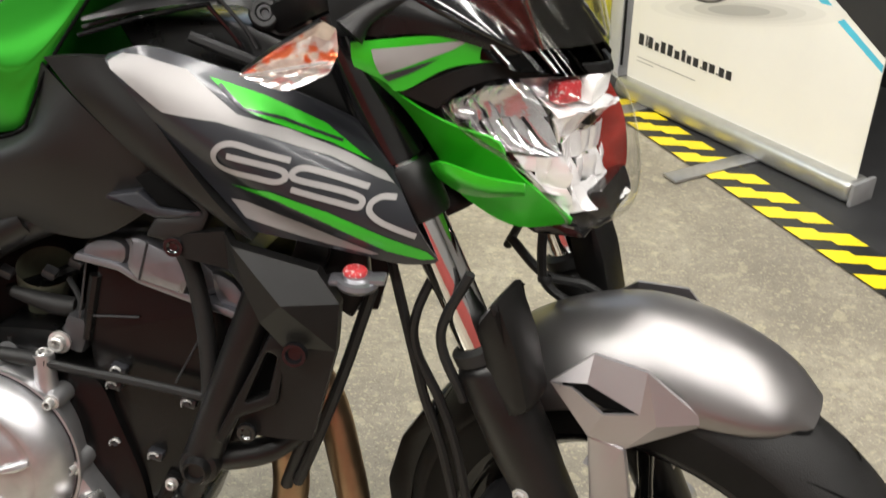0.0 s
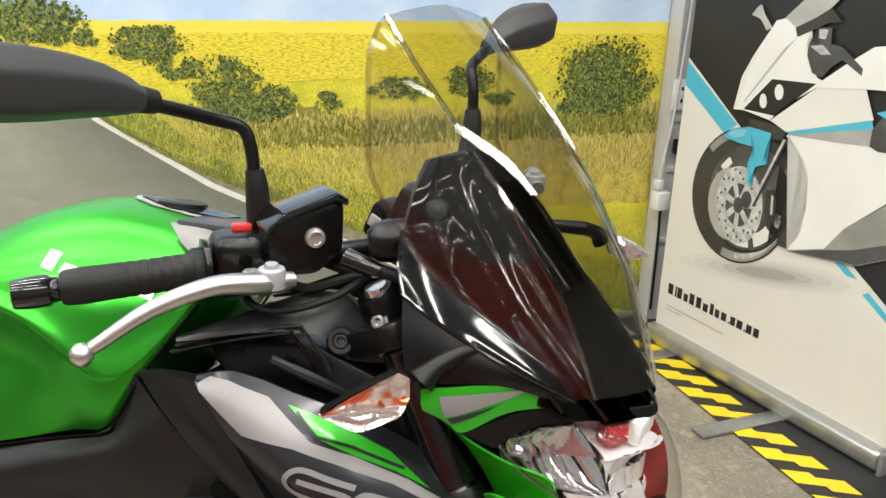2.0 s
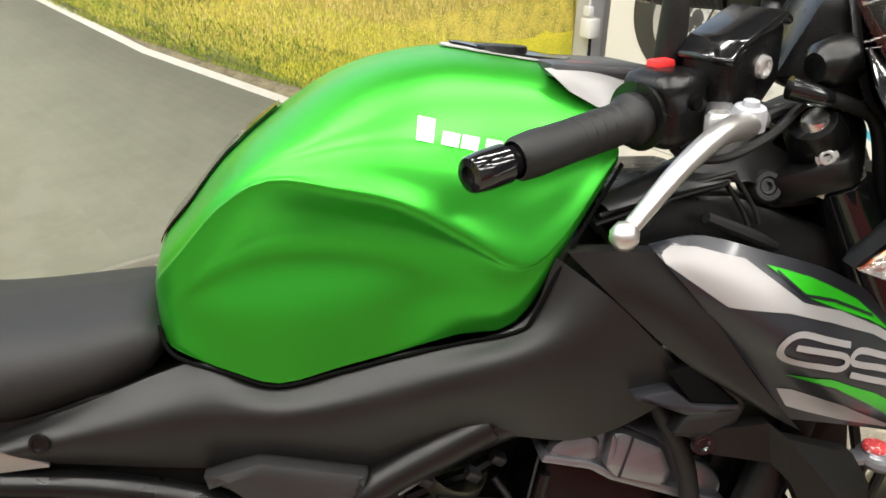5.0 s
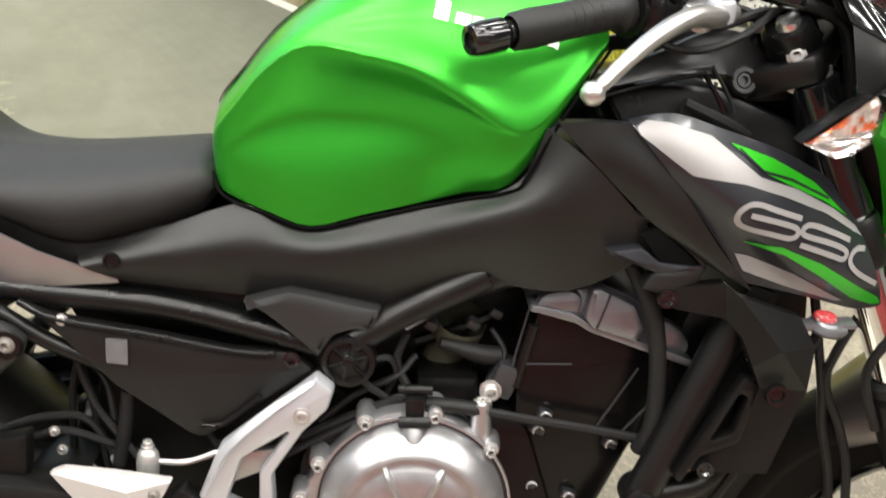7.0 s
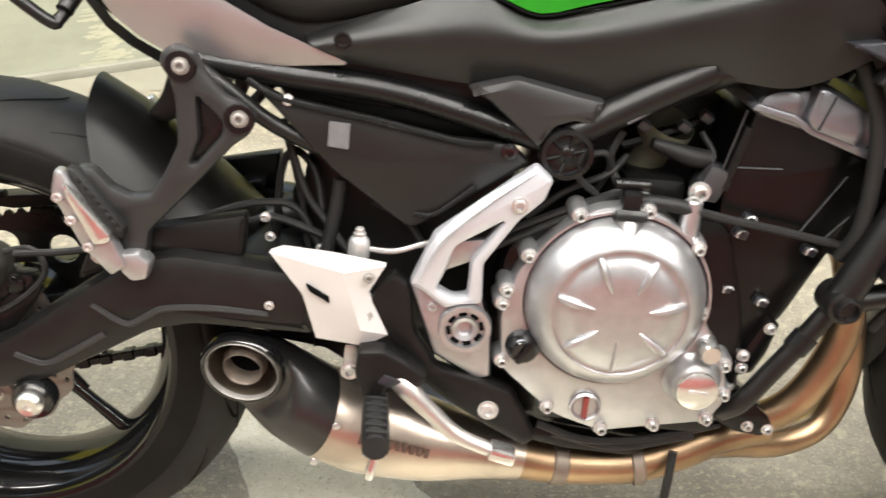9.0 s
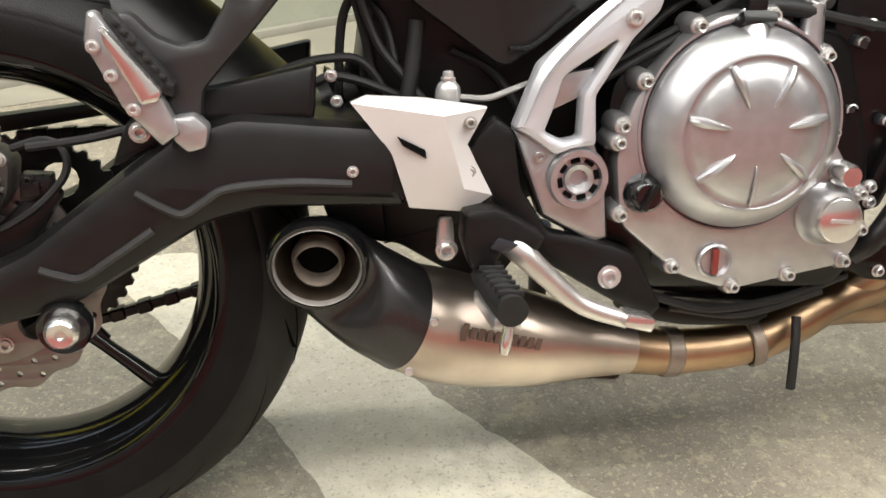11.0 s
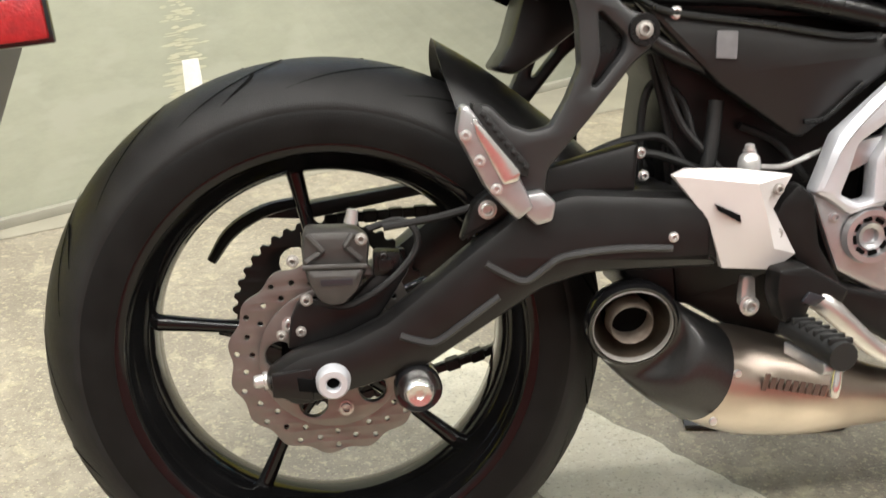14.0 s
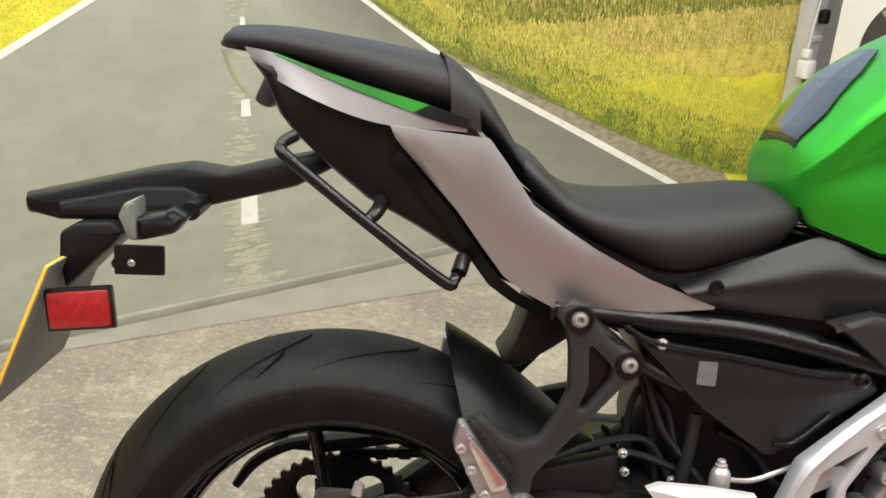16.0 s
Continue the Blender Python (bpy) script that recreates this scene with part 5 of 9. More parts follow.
# slot drawn as a near-black plate, shade as colour
on("guard_slot", plate([[(0.3880, 0.1531), (0.4128, 0.1412), (0.4141, 0.1330), (0.3925, 0.1454)]], -0.1605, -0.150, 0.0005), GROOVE, guard, "near-black sheet for the shade in the slot")
for z in (0.1638, 0.1184):
    on("bolt", bolt_mesh((0.4545, -0.154, z), 0.0052, 0.005), LIPMETAL, guard)
heel = on("footrest_hanger", plate([[(0.481, 0.168), (0.498, 0.152), (0.506, 0.10), (0.534, 0.056), (0.598, 0.040), (0.622, 0.030), (0.655, -0.028), (0.642, -0.040), (0.597, -0.016), (0.542, 0.018), (0.514, 0.042), (0.470, 0.10), (0.455, 0.130), (0.462, 0.15)]], -0.148, -0.122, 0.006, 0.006), BLACK, label="black footrest hanger")
on("bolt", bolt_mesh((0.596, -0.149, 0.008), 0.010, 0.006), STEEL, heel)
br = on("frame_bracket", plate([[(0.6199, 0.2975), (0.6384, 0.2829), (0.6313, 0.2603), (0.6076, 0.2363), (0.5748, 0.1847), (0.5774, 0.1383), (0.5545, 0.1347), (0.5368, 0.1292), (0.5129, 0.1475), (0.4972, 0.1553), (0.5200, 0.2141)], [(0.5923, 0.2353), (0.5741, 0.2071), (0.5611, 0.1864), (0.5605, 0.1455), (0.5450, 0.1425), (0.5265, 0.1520), (0.5335, 0.1700), (0.5433, 0.2030)]], -0.148, -0.122, 0.006, 0.004), BRACKETSILVER, label="silver alloy frame bracket")
on("bracket_foot", plate([[(0.4985, 0.1540), (0.5129, 0.1475), (0.5427, 0.1304), (0.5765, 0.1400), (0.5893, 0.1055), (0.5945, 0.0450), (0.5814, 0.0410), (0.5297, 0.0705)]], -0.139, -0.118, 0.003, 0.003), CASTALU, br, "duller silver foot of the bracket")
on("foot_edge", plate([[(0.4955, 0.1550), (0.5129, 0.1445), (0.5427, 0.1284), (0.5785, 0.1400), (0.5915, 0.1055), (0.5970, 0.0425), (0.5810, 0.0375), (0.5275, 0.0685)]], -0.1355, -0.116, 0.002, 0.003), BLACKSMOOTH, br, "black edge round the foot")
on("bracket_rib", tube([(0.617, -0.146, 0.2905), (0.570, -0.148, 0.2545), (0.5255, -0.148, 0.2085), (0.506, -0.146, 0.160)], [0.003, 0.0062, 0.0062, 0.003], 4, 4), BRACKETSILVER, br)
on("bracket_fin", plate([[(0.5400, 0.2030), (0.5780, 0.2091), (0.5620, 0.1824), (0.5300, 0.1680)]], -0.134, -0.124, 0.001), CASTALU, br)
on("bolt", bolt_mesh((0.606, -0.148, 0.255), 0.0075, 0.006), STEEL, br)
on("bolt", bolt_mesh((0.524, -0.139, 0.128), 0.0055, 0.004), CASTALU, br)
on("pivot_ring", lathe([(0.0, -0.006), (0.007, -0.006), (0.009, 0.004), (0.014, 0.006), (0.015, 0.002), (0.021, 0.002), (0.022, 0.008), (0.028, 0.008), (0.030, 0.0)], (0.5614, -0.141, 0.1065), (0, -1, 0), 36), CASTALU, br, "round silver swingarm pivot cover")
for k in range(8):
    a = k * math.pi / 4 + 0.2
    on("slot", box((0.5614 + 0.018 * math.cos(a), -0.1435, 0.1065 + 0.018 * math.sin(a)), (0.0045, 0.003, 0.009), 0, (0, -math.degrees(a), 0)), GROOVE, br)

# rider footrest, brake pedal
foot = on("rider_footrest", tube([(0.469, -0.160, 0.021), (0.472, -0.210, 0.021), (0.475, -0.255, 0.019)], [0.0130, 0.0150, 0.0145], 14, 3), RUBBER, label="rubber-topped folding footrest")
for i in range(7):
    p = Vector((0.470, -0.172, 0.0345)).lerp(Vector((0.4745, -0.248, 0.0330)), i / 6)
    on("rubber_rib", box(p, (0.023, 0.0045, 0.006), 0.001, (0, 0, -4)), RUBBER, foot)
on("peg_base", plate([[(-0.038, -0.010), (0.030, -0.010), (0.038, -0.004), (0.036, 0.004), (-0.038, 0.004)]], -0.013, 0.013, 0.003, 0.003), CASTALU, foot, "cast alloy footrest base").data.transform(BASE @ pose(0.472, -0.208, 0.006, 0, 0, -87) @ BASE.inverted())
on("feeler", tube([(0.474, -0.246, 0.003), (0.471, -0.249, -0.012), (0.4695, -0.250, -0.022)], [0.005, 0.0055, 0.004], 10), BRIGHTALU, foot, "bright bank-angle feeler")
# black filler added to keep the space under the swingarm dark
on("underarm_filler", plate([[(0.312, 0.095), (0.39, 0.10), (0.515, 0.085), (0.535, 0.015), (0.505, -0.028), (0.455, -0.014), (0.40, 0.020), (0.335, 0.030)]], -0.055, 0.055, 0.006, 0.006), BLACK, label="added black filler for the dark space under the swingarm")
on("peg_mount", plate([[(0.4475, 0.0856), (0.4763, 0.089), (0.4952, 0.0782), (0.5241, 0.0598), (0.516, 0.0452), (0.4826, 0.0476), (0.4763, 0.031), (0.4541, 0.0299), (0.4453, 0.0577)]], -0.178, -0.145, 0.005, 0.004), BLACK, label="black footrest mount")
on("mount_recess", plate([[(0.478, 0.062), (0.497, 0.055), (0.484, 0.046), (0.470, 0.052)]], -0.181, -0.177, 0.001, 0.002), CHARCOAL)
ped = on("brake_pedal", tube([(0.492, -0.168, 0.052), (0.505, -0.172, 0.041), (0.530, -0.174, 0.017), (0.562, -0.176, -0.010), (0.606, -0.180, -0.026)], [0.0125, 0.0120, 0.0105, 0.0092, 0.0085], 12, 5), LEVERALU, label="bright forged brake pedal")
on("pedal_tip", box((0.612, -0.187, -0.022), (0.030, 0.026, 0.014), 0.004, (0, 15, 0)), BRIGHTALU, ped)
on("stand_lug", plate([[(0.430, 0.070), (0.444, 0.070), (0.446, 0.040), (0.438, 0.030), (0.428, 0.038)]], -0.132, -0.118, 0.003, 0.004), STEEL)
on("bolt", bolt_mesh((0.437, -0.133, 0.038), 0.009, 0.008), STEEL)

# brake hydraulics behind the heel guard
mc = on("rear_master_cylinder", tube([(0.438, -0.118, 0.15), (0.440, -0.118, 0.188), (0.441, -0.118, 0.198)], [0.012, 0.012, 0.006], 12, 3), STEEL, label="bright rear brake master cylinder")
on("bolt", bolt_mesh((0.440, -0.118, 0.198), 0.006, 0.008, (0, 0, 1)), STEEL, mc)
on("brake_line", tube([(0.448, -0.118, 0.182), (0.478, -0.115, 0.180), (0.51, -0.112, 0.190), (0.545, -0.105, 0.20)], 0.0032, 8), STEEL, label="bright steel brake line")
on("hose", tube([(0.415, -0.09, 0.25), (0.410, -0.092, 0.21), (0.402, -0.095, 0.165)], 0.008, 10), RUBBER)
for pts in ([(0.35, -0.08, 0.31), (0.375, -0.085, 0.235), (0.40, -0.09, 0.20), (0.45, -0.10, 0.14)], [(0.35, -0.07, 0.30), (0.37, -0.07, 0.22), (0.385, -0.07, 0.12)], [(0.24, -0.07, 0.17), (0.28, -0.085, 0.20), (0.33, -0.085, 0.215), (0.37, -0.08, 0.205), (0.41, -0.08, 0.13)],
            [(0.45, -0.07, 0.22), (0.49, -0.075, 0.20), (0.52, -0.085, 0.16)], [(0.34, -0.06, 0.14), (0.345, -0.06, 0.24), (0.36, -0.06, 0.27), (0.385, -0.07, 0.25), (0.395, -0.08, 0.21)], [(0.25, -0.06, 0.17), (0.31, -0.085, 0.19), (0.345, -0.085, 0.198), (0.42, -0.08, 0.17)]):
    on("cable", tube(pts, 0.0045, 8), RUBBER)
shock = on("rear_shock", tube([(0.33, 0.0, 0.16), (0.42, 0.0, 0.20), (0.50, 0.0, 0.235)], 0.028, 14), BLACKMETAL, label="black rear shock absorber")
for i in range(6):
    on("spring_coil", lathe([(0.030, -0.004), (0.035, 0), (0.030, 0.004)], (0.345 + i * 0.022, 0, 0.167 + i * 0.0105), (0.9, 0, 0.42), 20), BLACKSMOOTH, shock)
for p in ((0.333, -0.09, 0.200), (0.338, -0.085, 0.175), (0.395, -0.085, 0.165), (0.37, -0.09, 0.155), (0.30, -0.09, 0.19)):
    on("bolt", bolt_mesh(p, 0.005, 0.006), STEEL)
on("wheel_well", plate([[(0.33, 0.36), (0.45, 0.345), (0.60, 0.335), (0.62, 0.10), (0.50, 0.05), (0.385, 0.02), (0.375, 0.12), (0.365, 0.20), (0.375, 0.27)]], -0.06, 0.09, 0.01), BLACK, label="black inner battery tray")

# hugger over the rear tyre
def arch(stations, centre, w, drop, thick=0.003, nose=None):
    """A mudguard shell; stations (x, z) along its crown, bent down towards the axle at both sides."""
    S = smooth([(p[0], 0, p[1]) for p in stations], 6)
    W = [v.x for v in smooth([(k, 0, 0) for k in w], 6)]
    D = [v.x for v in smooth([(k, 0, 0) for k in drop], 6)]
    c = Vector((centre[0], 0, centre[1]))
    outer, inner = [], []
    for p, ww, d in zip(S, W, D):
        n = (p - c).normalized()
        row, rin = [], []
        for k in range(13):
            a = (k - 6) / 6
            y = -ww * math.sin(a * 1.5) / math.sin(1.5)
            dd = d * (1 - math.cos(a * 1.5)) / (1 - math.cos(1.5))
            row.append(p - n * dd + Vector((0, y, 0)))
            rin.append(p - n * (dd + thick) + Vector((0, y * (1 - thick / max(ww, 0.01)), 0)))
        outer.append(row)
        inner.append(rin)
    rings = [list(reversed(o)) + i for o, i in zip(outer, inner)]
    return loft(rings)


HUG_C = [(0.129, 0.0, 0.326), (0.172, 0.0, 0.300), (0.215, 0.0, 0.268), (0.27, 0.0, 0.222), (0.32, 0.0, 0.175)]
HUG_M = [(0.132, -0.060, 0.294), (0.172, -0.062, 0.272), (0.215, -0.064, 0.240), (0.265, -0.066, 0.200), (0.31, -0.066, 0.158)]
HUG_S = [(0.146, -0.092, 0.240), (0.172, -0.096, 0.222), (0.205, -0.098, 0.200), (0.25, -0.100, 0.168), (0.29, -0.100, 0.140)]
on("rear_hugger", skin([HUG_S, HUG_M, HUG_C, [(x, -y, z) for x, y, z in HUG_M], [(x, -y, z) for x, y, z in HUG_S]], 16, 6, 0.003), BLACK, label="black plastic rear hugger", sharp=60)

# rear brake and drive
def wave_disc(r0, r1, n, amp, holes, thick):
    loops = [[((r1 + amp * math.cos(n * a)) * math.cos(a), (r1 + amp * math.cos(n * a)) * math.sin(a)) for a in (2 * math.pi * i / 180 for i in range(180))]]
    loops.append(list(reversed(circle(0, 0, r0, 60))))
    for r, cnt, off, hr in holes:
        for k in range(cnt):
            a = off + 2 * math.pi * k / cnt
            loops.append(list(reversed(circle(r * math.cos(a), r * math.sin(a), hr, 10))))
    return plate(loops, -thick / 2, thick / 2, 0.0005)


dsc = wave_disc(0.076, 0.107, 15, 0.0028, [(0.084, 15, 0.1, 0.0030), (0.092, 15, 0.31, 0.0030), (0.100, 15, 0.52, 0.0030)], 0.005)
dsc.transform(Matrix.Translation((0, -0.078, 0)))
disc = on("rear_brake_disc", dsc, DISCSTEEL, label="drilled wavy steel rear brake disc")
car_loops = [circle(0, 0, 0.077, 60), list(reversed(circle(0, 0, 0.03, 30)))] + [list(reversed(circle(0.055 * math.cos(k * 2 * math.pi / 5 + 0.5), 0.055 * math.sin(k * 2 * math.pi / 5 + 0.5), 0.0155, 16))) for k in range(5)]
car = plate(car_loops, -0.083, -0.073, 0.001)
on("disc_carrier", car, DISCSTEEL, disc, "grey inner disc carrier")
for k in range(5):
    a = k * 2 * math.pi / 5 + 0.5 + math.pi / 5
    on("bolt", bolt_mesh((0.058 * math.cos(a), -0.083, 0.058 * math.sin(a)), 0.007, 0.005), STEEL, disc)
cal = on("rear_caliper", plate([[(-0.0226, 0.1040), (-0.0235, 0.1287), (-0.0194, 0.1440), (0.032, 0.1415), (0.0460, 0.1290), (0.0415, 0.1000), (0.030, 0.082), (-0.010, 0.078)]], -0.114, -0.066, 0.008, 0.006), CALGREY, label="dark grey rear brake caliper")
for a, b in (((-0.016, 0.140), (-0.002, 0.1232)), ((-0.002, 0.1232), (-0.019, 0.1130)), ((0.029, 0.1385), (0.0205, 0.1266)), ((0.0205, 0.1266), (0.036, 0.1125))):
    on("caliper_rib", tube([(a[0], -0.114, a[1]), (b[0], -0.116, b[1])], 0.0032, 8), CALGREY, cal)
on("caliper_face", plate([[(-0.0215, 0.1085), (0.0400, 0.1064), (0.0324, 0.0843), (0.0169, 0.0685), (0.001, 0.0680), (-0.009, 0.074), (-0.017, 0.0906)]], -0.128, -0.108, 0.007, 0.006), CALGREY, cal)
on("caliper_lip", tube([(-0.0225, -0.124, 0.1095), (0.008, -0.127, 0.1095), (0.041, -0.124, 0.1072)], 0.0026, 8, 3), CALGREY, cal)
on("hose_block", joined(box((0.062, -0.094, 0.103), (0.028, 0.024, 0.026), 0.004, (0, 4, 0)), box((0.060, -0.107, 0.104), (0.015, 0.006, 0.013), 0.002)), BLACKSMOOTH, cal, "black hose block")
on("caliper_mark", plate([[(-0.006, 0.090), (0.026, 0.0895), (0.0265, 0.0965), (-0.0065, 0.097)]], -0.1286, -0.127, 0.0005), CHARCOAL, cal, "plain dark cast mark")
on("bleed_screw", tube([(0.028, -0.095, 0.146), (0.031, -0.095, 0.160)], [0.0075, 0.006], 10), STEEL, cal)
for bx, bz, br_ in ((-0.0324, 0.1147, 0.0075), (0.037, 0.1325, 0.0075), (-0.0216, 0.0737, 0.0075)):
    on("bolt", bolt_mesh((bx, -0.112, bz), br_ * 0.72, 0.007), LIPMETAL, cal)
on("caliper_bracket", plate([[(-0.03, 0.07), (0.02, 0.065), (0.075, 0.115), (0.085, 0.095), (0.05, 0.045), (0.0, 0.01), (-0.045, 0.02), (-0.04, 0.05)]], -0.104, -0.088, 0.004, 0.004), BLACKMETAL, label="black caliper carrier")
for c in ((-0.0496, 0.0364), (-0.0297, 0.0389), (0.058, 0.112)):
    on("bolt", bolt_mesh((c[0], -0.106, c[1]), 0.0046, 0.006), LIPMETAL if c[0] < 0 else BLACKMETAL)
on("brake_hose", tube([(0.045, -0.10, 0.14), (0.075, -0.105, 0.148), (0.092, -0.11, 0.138), (0.090, -0.112, 0.115), (0.060, -0.115, 0.085), (0.02, -0.115, 0.065), (-0.01, -0.112, 0.07)], 0.0038, 8), RUBBER)
on("brake_hose", tube([(0.06, -0.108, 0.142), (0.12, -0.11, 0.15), (0.18, -0.112, 0.165)], 0.0042, 8), RUBBER)
spr_r = lambda k: 0.1145 if k % 4 < 2 else 0.1200
spr = [[(spr_r(k) * math.cos(k * math.pi / 86), spr_r(k) * math.sin(k * math.pi / 86)) for k in range(172)], list(reversed(circle(0, 0, 0.045, 30)))] + [list(reversed(circle(0.078 * math.cos(k * math.pi / 3), 0.078 * math.sin(k * math.pi / 3), 0.020, 14))) for k in range(6)]
on("rear_sprocket", plate(spr, 0.082, 0.090, 0.001), BLACKMETAL, label="dark toothed rear sprocket")
def chain_run(a, b, n):
    bms = []
    for i in range(n):
        p = Vector(a).lerp(Vector(b), (i + 0.5) / n)
        ang = -math.degrees(math.atan2(b[2] - a[2], b[0] - a[0]))
        bms.append(box(p, ((Vector(b) - Vector(a)).length / n * 1.12, 0.018 if i % 2 else 0.012, 0.0145 if i % 2 else 0.0115), 0.002, (0, ang, 0), 1))
    return joined(*bms)
on("chain", chain_run((0.0, 0.086, 0.118), (0.62, 0.086, 0.135), 40), BLACKMETAL, label="black drive chain, upper run")
on("chain", chain_run((0.0, 0.086, -0.118), (0.62, 0.086, 0.055), 40), BLACKMETAL, label="black drive chain, lower run")
on("chain_guard", plate([[(-0.09, 0.128), (-0.04, 0.138), (0.14, 0.160), (0.30, 0.185), (0.30, 0.17), (0.13, 0.145), (-0.02, 0.122)]], 0.075, 0.105, 0.002), BLACK, label="black chain guard")
on("hugger_flap", tube([(-0.135, 0.06, 0.082), (-0.11, 0.06, 0.115), (-0.07, 0.06, 0.138), (-0.02, 0.06, 0.148)], [0.006, 0.008, 0.008, 0.006], 8, 4), BLACK)

# exhaust
def ring_at(c, n, r, squash=1.0, seg=36):
    n = Vector(n).normalized()
    u = n.cross(Vector((0, 0, 1))).normalized()
    v = n.cross(u)
    return [Vector(c) + u * math.cos(a) * r * squash + v * math.sin(a) * r for a in (2 * math.pi * k / seg for k in range(seg))]
def along(stations, caps=True):
    """Rings lofted along (centre, normal, radius) stations."""
    C = smooth([s[0] for s in stations], 5)
    N = smooth([s[1] for s in stations], 5)
    R = [v.x for v in smooth([(s[2], 0, 0) for s in stations], 5)]
    return loft([ring_at(c, n, r) for c, n, r in zip(C, N, R)], caps=caps)
END_N = (0.08, 0.965, 0.22)
muf = on("silencer", along([((0.395, -0.086, -0.045), (0.85, 0.32, -0.38), 0.056), ((0.45, -0.080, -0.065), (0.95, 0.12, -0.28), 0.060), ((0.53, -0.078, -0.083), (0.97, 0.05, -0.22), 0.052), ((0.60, -0.074, -0.096), (0.98, 0.05, -0.18), 0.037), ((0.65, -0.070, -0.105), (0.98, 0.08, -0.18), 0.029)]), TITAN, label="titanium silencer with a carbon end")
on("carbon_cap", along([((0.3145, -0.120, 0.0235), END_N, 0.0495), ((0.322, -0.103, 0.016), (0.36, 0.88, -0.05), 0.0515), ((0.337, -0.096, 0.000), (0.60, 0.68, -0.28), 0.0525), ((0.36, -0.092, -0.020), (0.78, 0.45, -0.40), 0.0545), ((0.397, -0.0855, -0.046), (0.85, 0.32, -0.38), 0.0568)], False), CARBON, muf, "carbon fibre end cap")
NV = -Vector(END_N).normalized()
MOUTH = (0.3137, -0.124, 0.0232)
on("end_ring", lathe([(0.0425, -0.012), (0.0428, 0.002), (0.0440, 0.0045), (0.0465, 0.0045), (0.0495, 0.0), (0.0505, -0.008)], MOUTH, NV, 56), BLACKGLOSS, muf, "black ring round the outlet")
on("outlet_lip", lathe([(0.0405, -0.002), (0.0409, 0.003), (0.0421, 0.0050), (0.0437, 0.002)], MOUTH, NV, 56), LIPMETAL, muf, "bright lip")
on("outlet_cone", lathe([(0.0415, 0.001), (0.0390, -0.010), (0.0345, -0.024), (0.0270, -0.032)], MOUTH, NV, 48), SOOT, muf, "bronze inner outlet")
inner = lathe([(0.0205, -0.04), (0.0210, -0.002), (0.0222, 0.000), (0.0232, -0.003), (0.0260, -0.016)], MOUTH, NV, 40)
on("outlet_pipe", inner, PIPEMETAL, muf, "steel inner pipe")
on("outlet_bore", lathe([(0.0, -0.022), (0.0207, -0.022)], MOUTH, NV, 30), GROOVE, muf)
for c in ((0.425, -0.137, -0.035), (0.40, -0.134, -0.088)):
    on("rivet", lathe([(0, 0.003), (0.004, 0.002), (0.005, 0)], c, (-0.1, -1, 0), 12), STEEL, muf)
for i in range(10):
    x = 0.455 + i * 0.0085
    on("etched_mark", box((x, -0.1405 + i * 0.0006, -0.046 - i * 0.0022), (0.0055, 0.0015, 0.013 if i else 0.020), 0, (8, 12, 0)), BROWNPRINT, muf, "plain dark etched mark")
on("exhaust_pipe", tube([(0.63, -0.070, -0.102), (0.70, -0.064, -0.115), (0.79, -0.060, -0.112), (0.85, -0.056, -0.092), (0.90, -0.050, -0.068), (0.96, -0.035, -0.058)], [0.029, 0.026, 0.025, 0.025, 0.024, 0.024], 18), BRONZE, label="heat-tinted exhaust pipe")
on("pipe_band", lathe([(0.0265, -0.01), (0.0285, -0.008), (0.0285, 0.008), (0.0265, 0.01)], (0.70, -0.064, -0.115), (0.98, 0.05, -0.08), 28), PIPEMETAL)
on("pipe_clamp", lathe([(0.0265, -0.008), (0.029, -0.006), (0.029, 0.006), (0.0265, 0.008)], (0.80, -0.060, -0.110), (0.97, 0.05, 0.2), 28), PIPEMETAL)
on("heat_shield", plate([[(0.63, -0.055), (0.70, -0.070), (0.78, -0.075), (0.80, -0.062), (0.70, -0.050), (0.64, -0.040)]], -0.10, -0.06, 0.004, 0.006), BLACK)
on("header_pipe", tube([(0.945, -0.055, 0.26), (1.005, -0.055, 0.19), (1.022, -0.055, 0.10), (1.005, -0.055, 0.03), (0.975, -0.052, -0.02), (0.93, -0.045, -0.05), (0.87, -0.05, -0.075)], 0.0205, 16), BRONZE, label="golden heat-tinted header pipe")
on("header_pipe", tube([(0.955, 0.03, 0.26), (1.035, 0.028, 0.18), (1.065, 0.025, 0.08), (1.077, 0.02, -0.01), (1.055, 0.010, -0.075), (1.0, -0.01, -0.095), (0.93, -0.035, -0.085), (0.87, -0.05, -0.080)], 0.0205, 16), BRONZE, label="golden heat-tinted header pipe")
on("drain_hose", tube([(0.835, -0.09, -0.07), (0.832, -0.10, -0.10), (0.830, -0.105, -0.150)], 0.0055, 8), RUBBER)
for pts in ([(0.66, -0.11, -0.03), (0.72, -0.115, -0.045), (0.80, -0.11, -0.04), (0.88, -0.10, -0.02)], [(0.68, -0.105, -0.045), (0.76, -0.11, -0.055), (0.85, -0.105, -0.035)]):
    on("cable", tube(pts, 0.005, 8), RUBBER)
on("side_stand", tube([(0.60, 0.13, -0.02), (0.615, 0.19, -0.16), (0.625, 0.225, -0.24)], [0.014, 0.012, 0.011], 12), BLACKMETAL, label="black side stand leg")
on("stand_foot", box((0.628, 0.232, -0.250), (0.05, 0.035, 0.008), 0.003, (13.27, 0, 0)), BLACKMETAL)

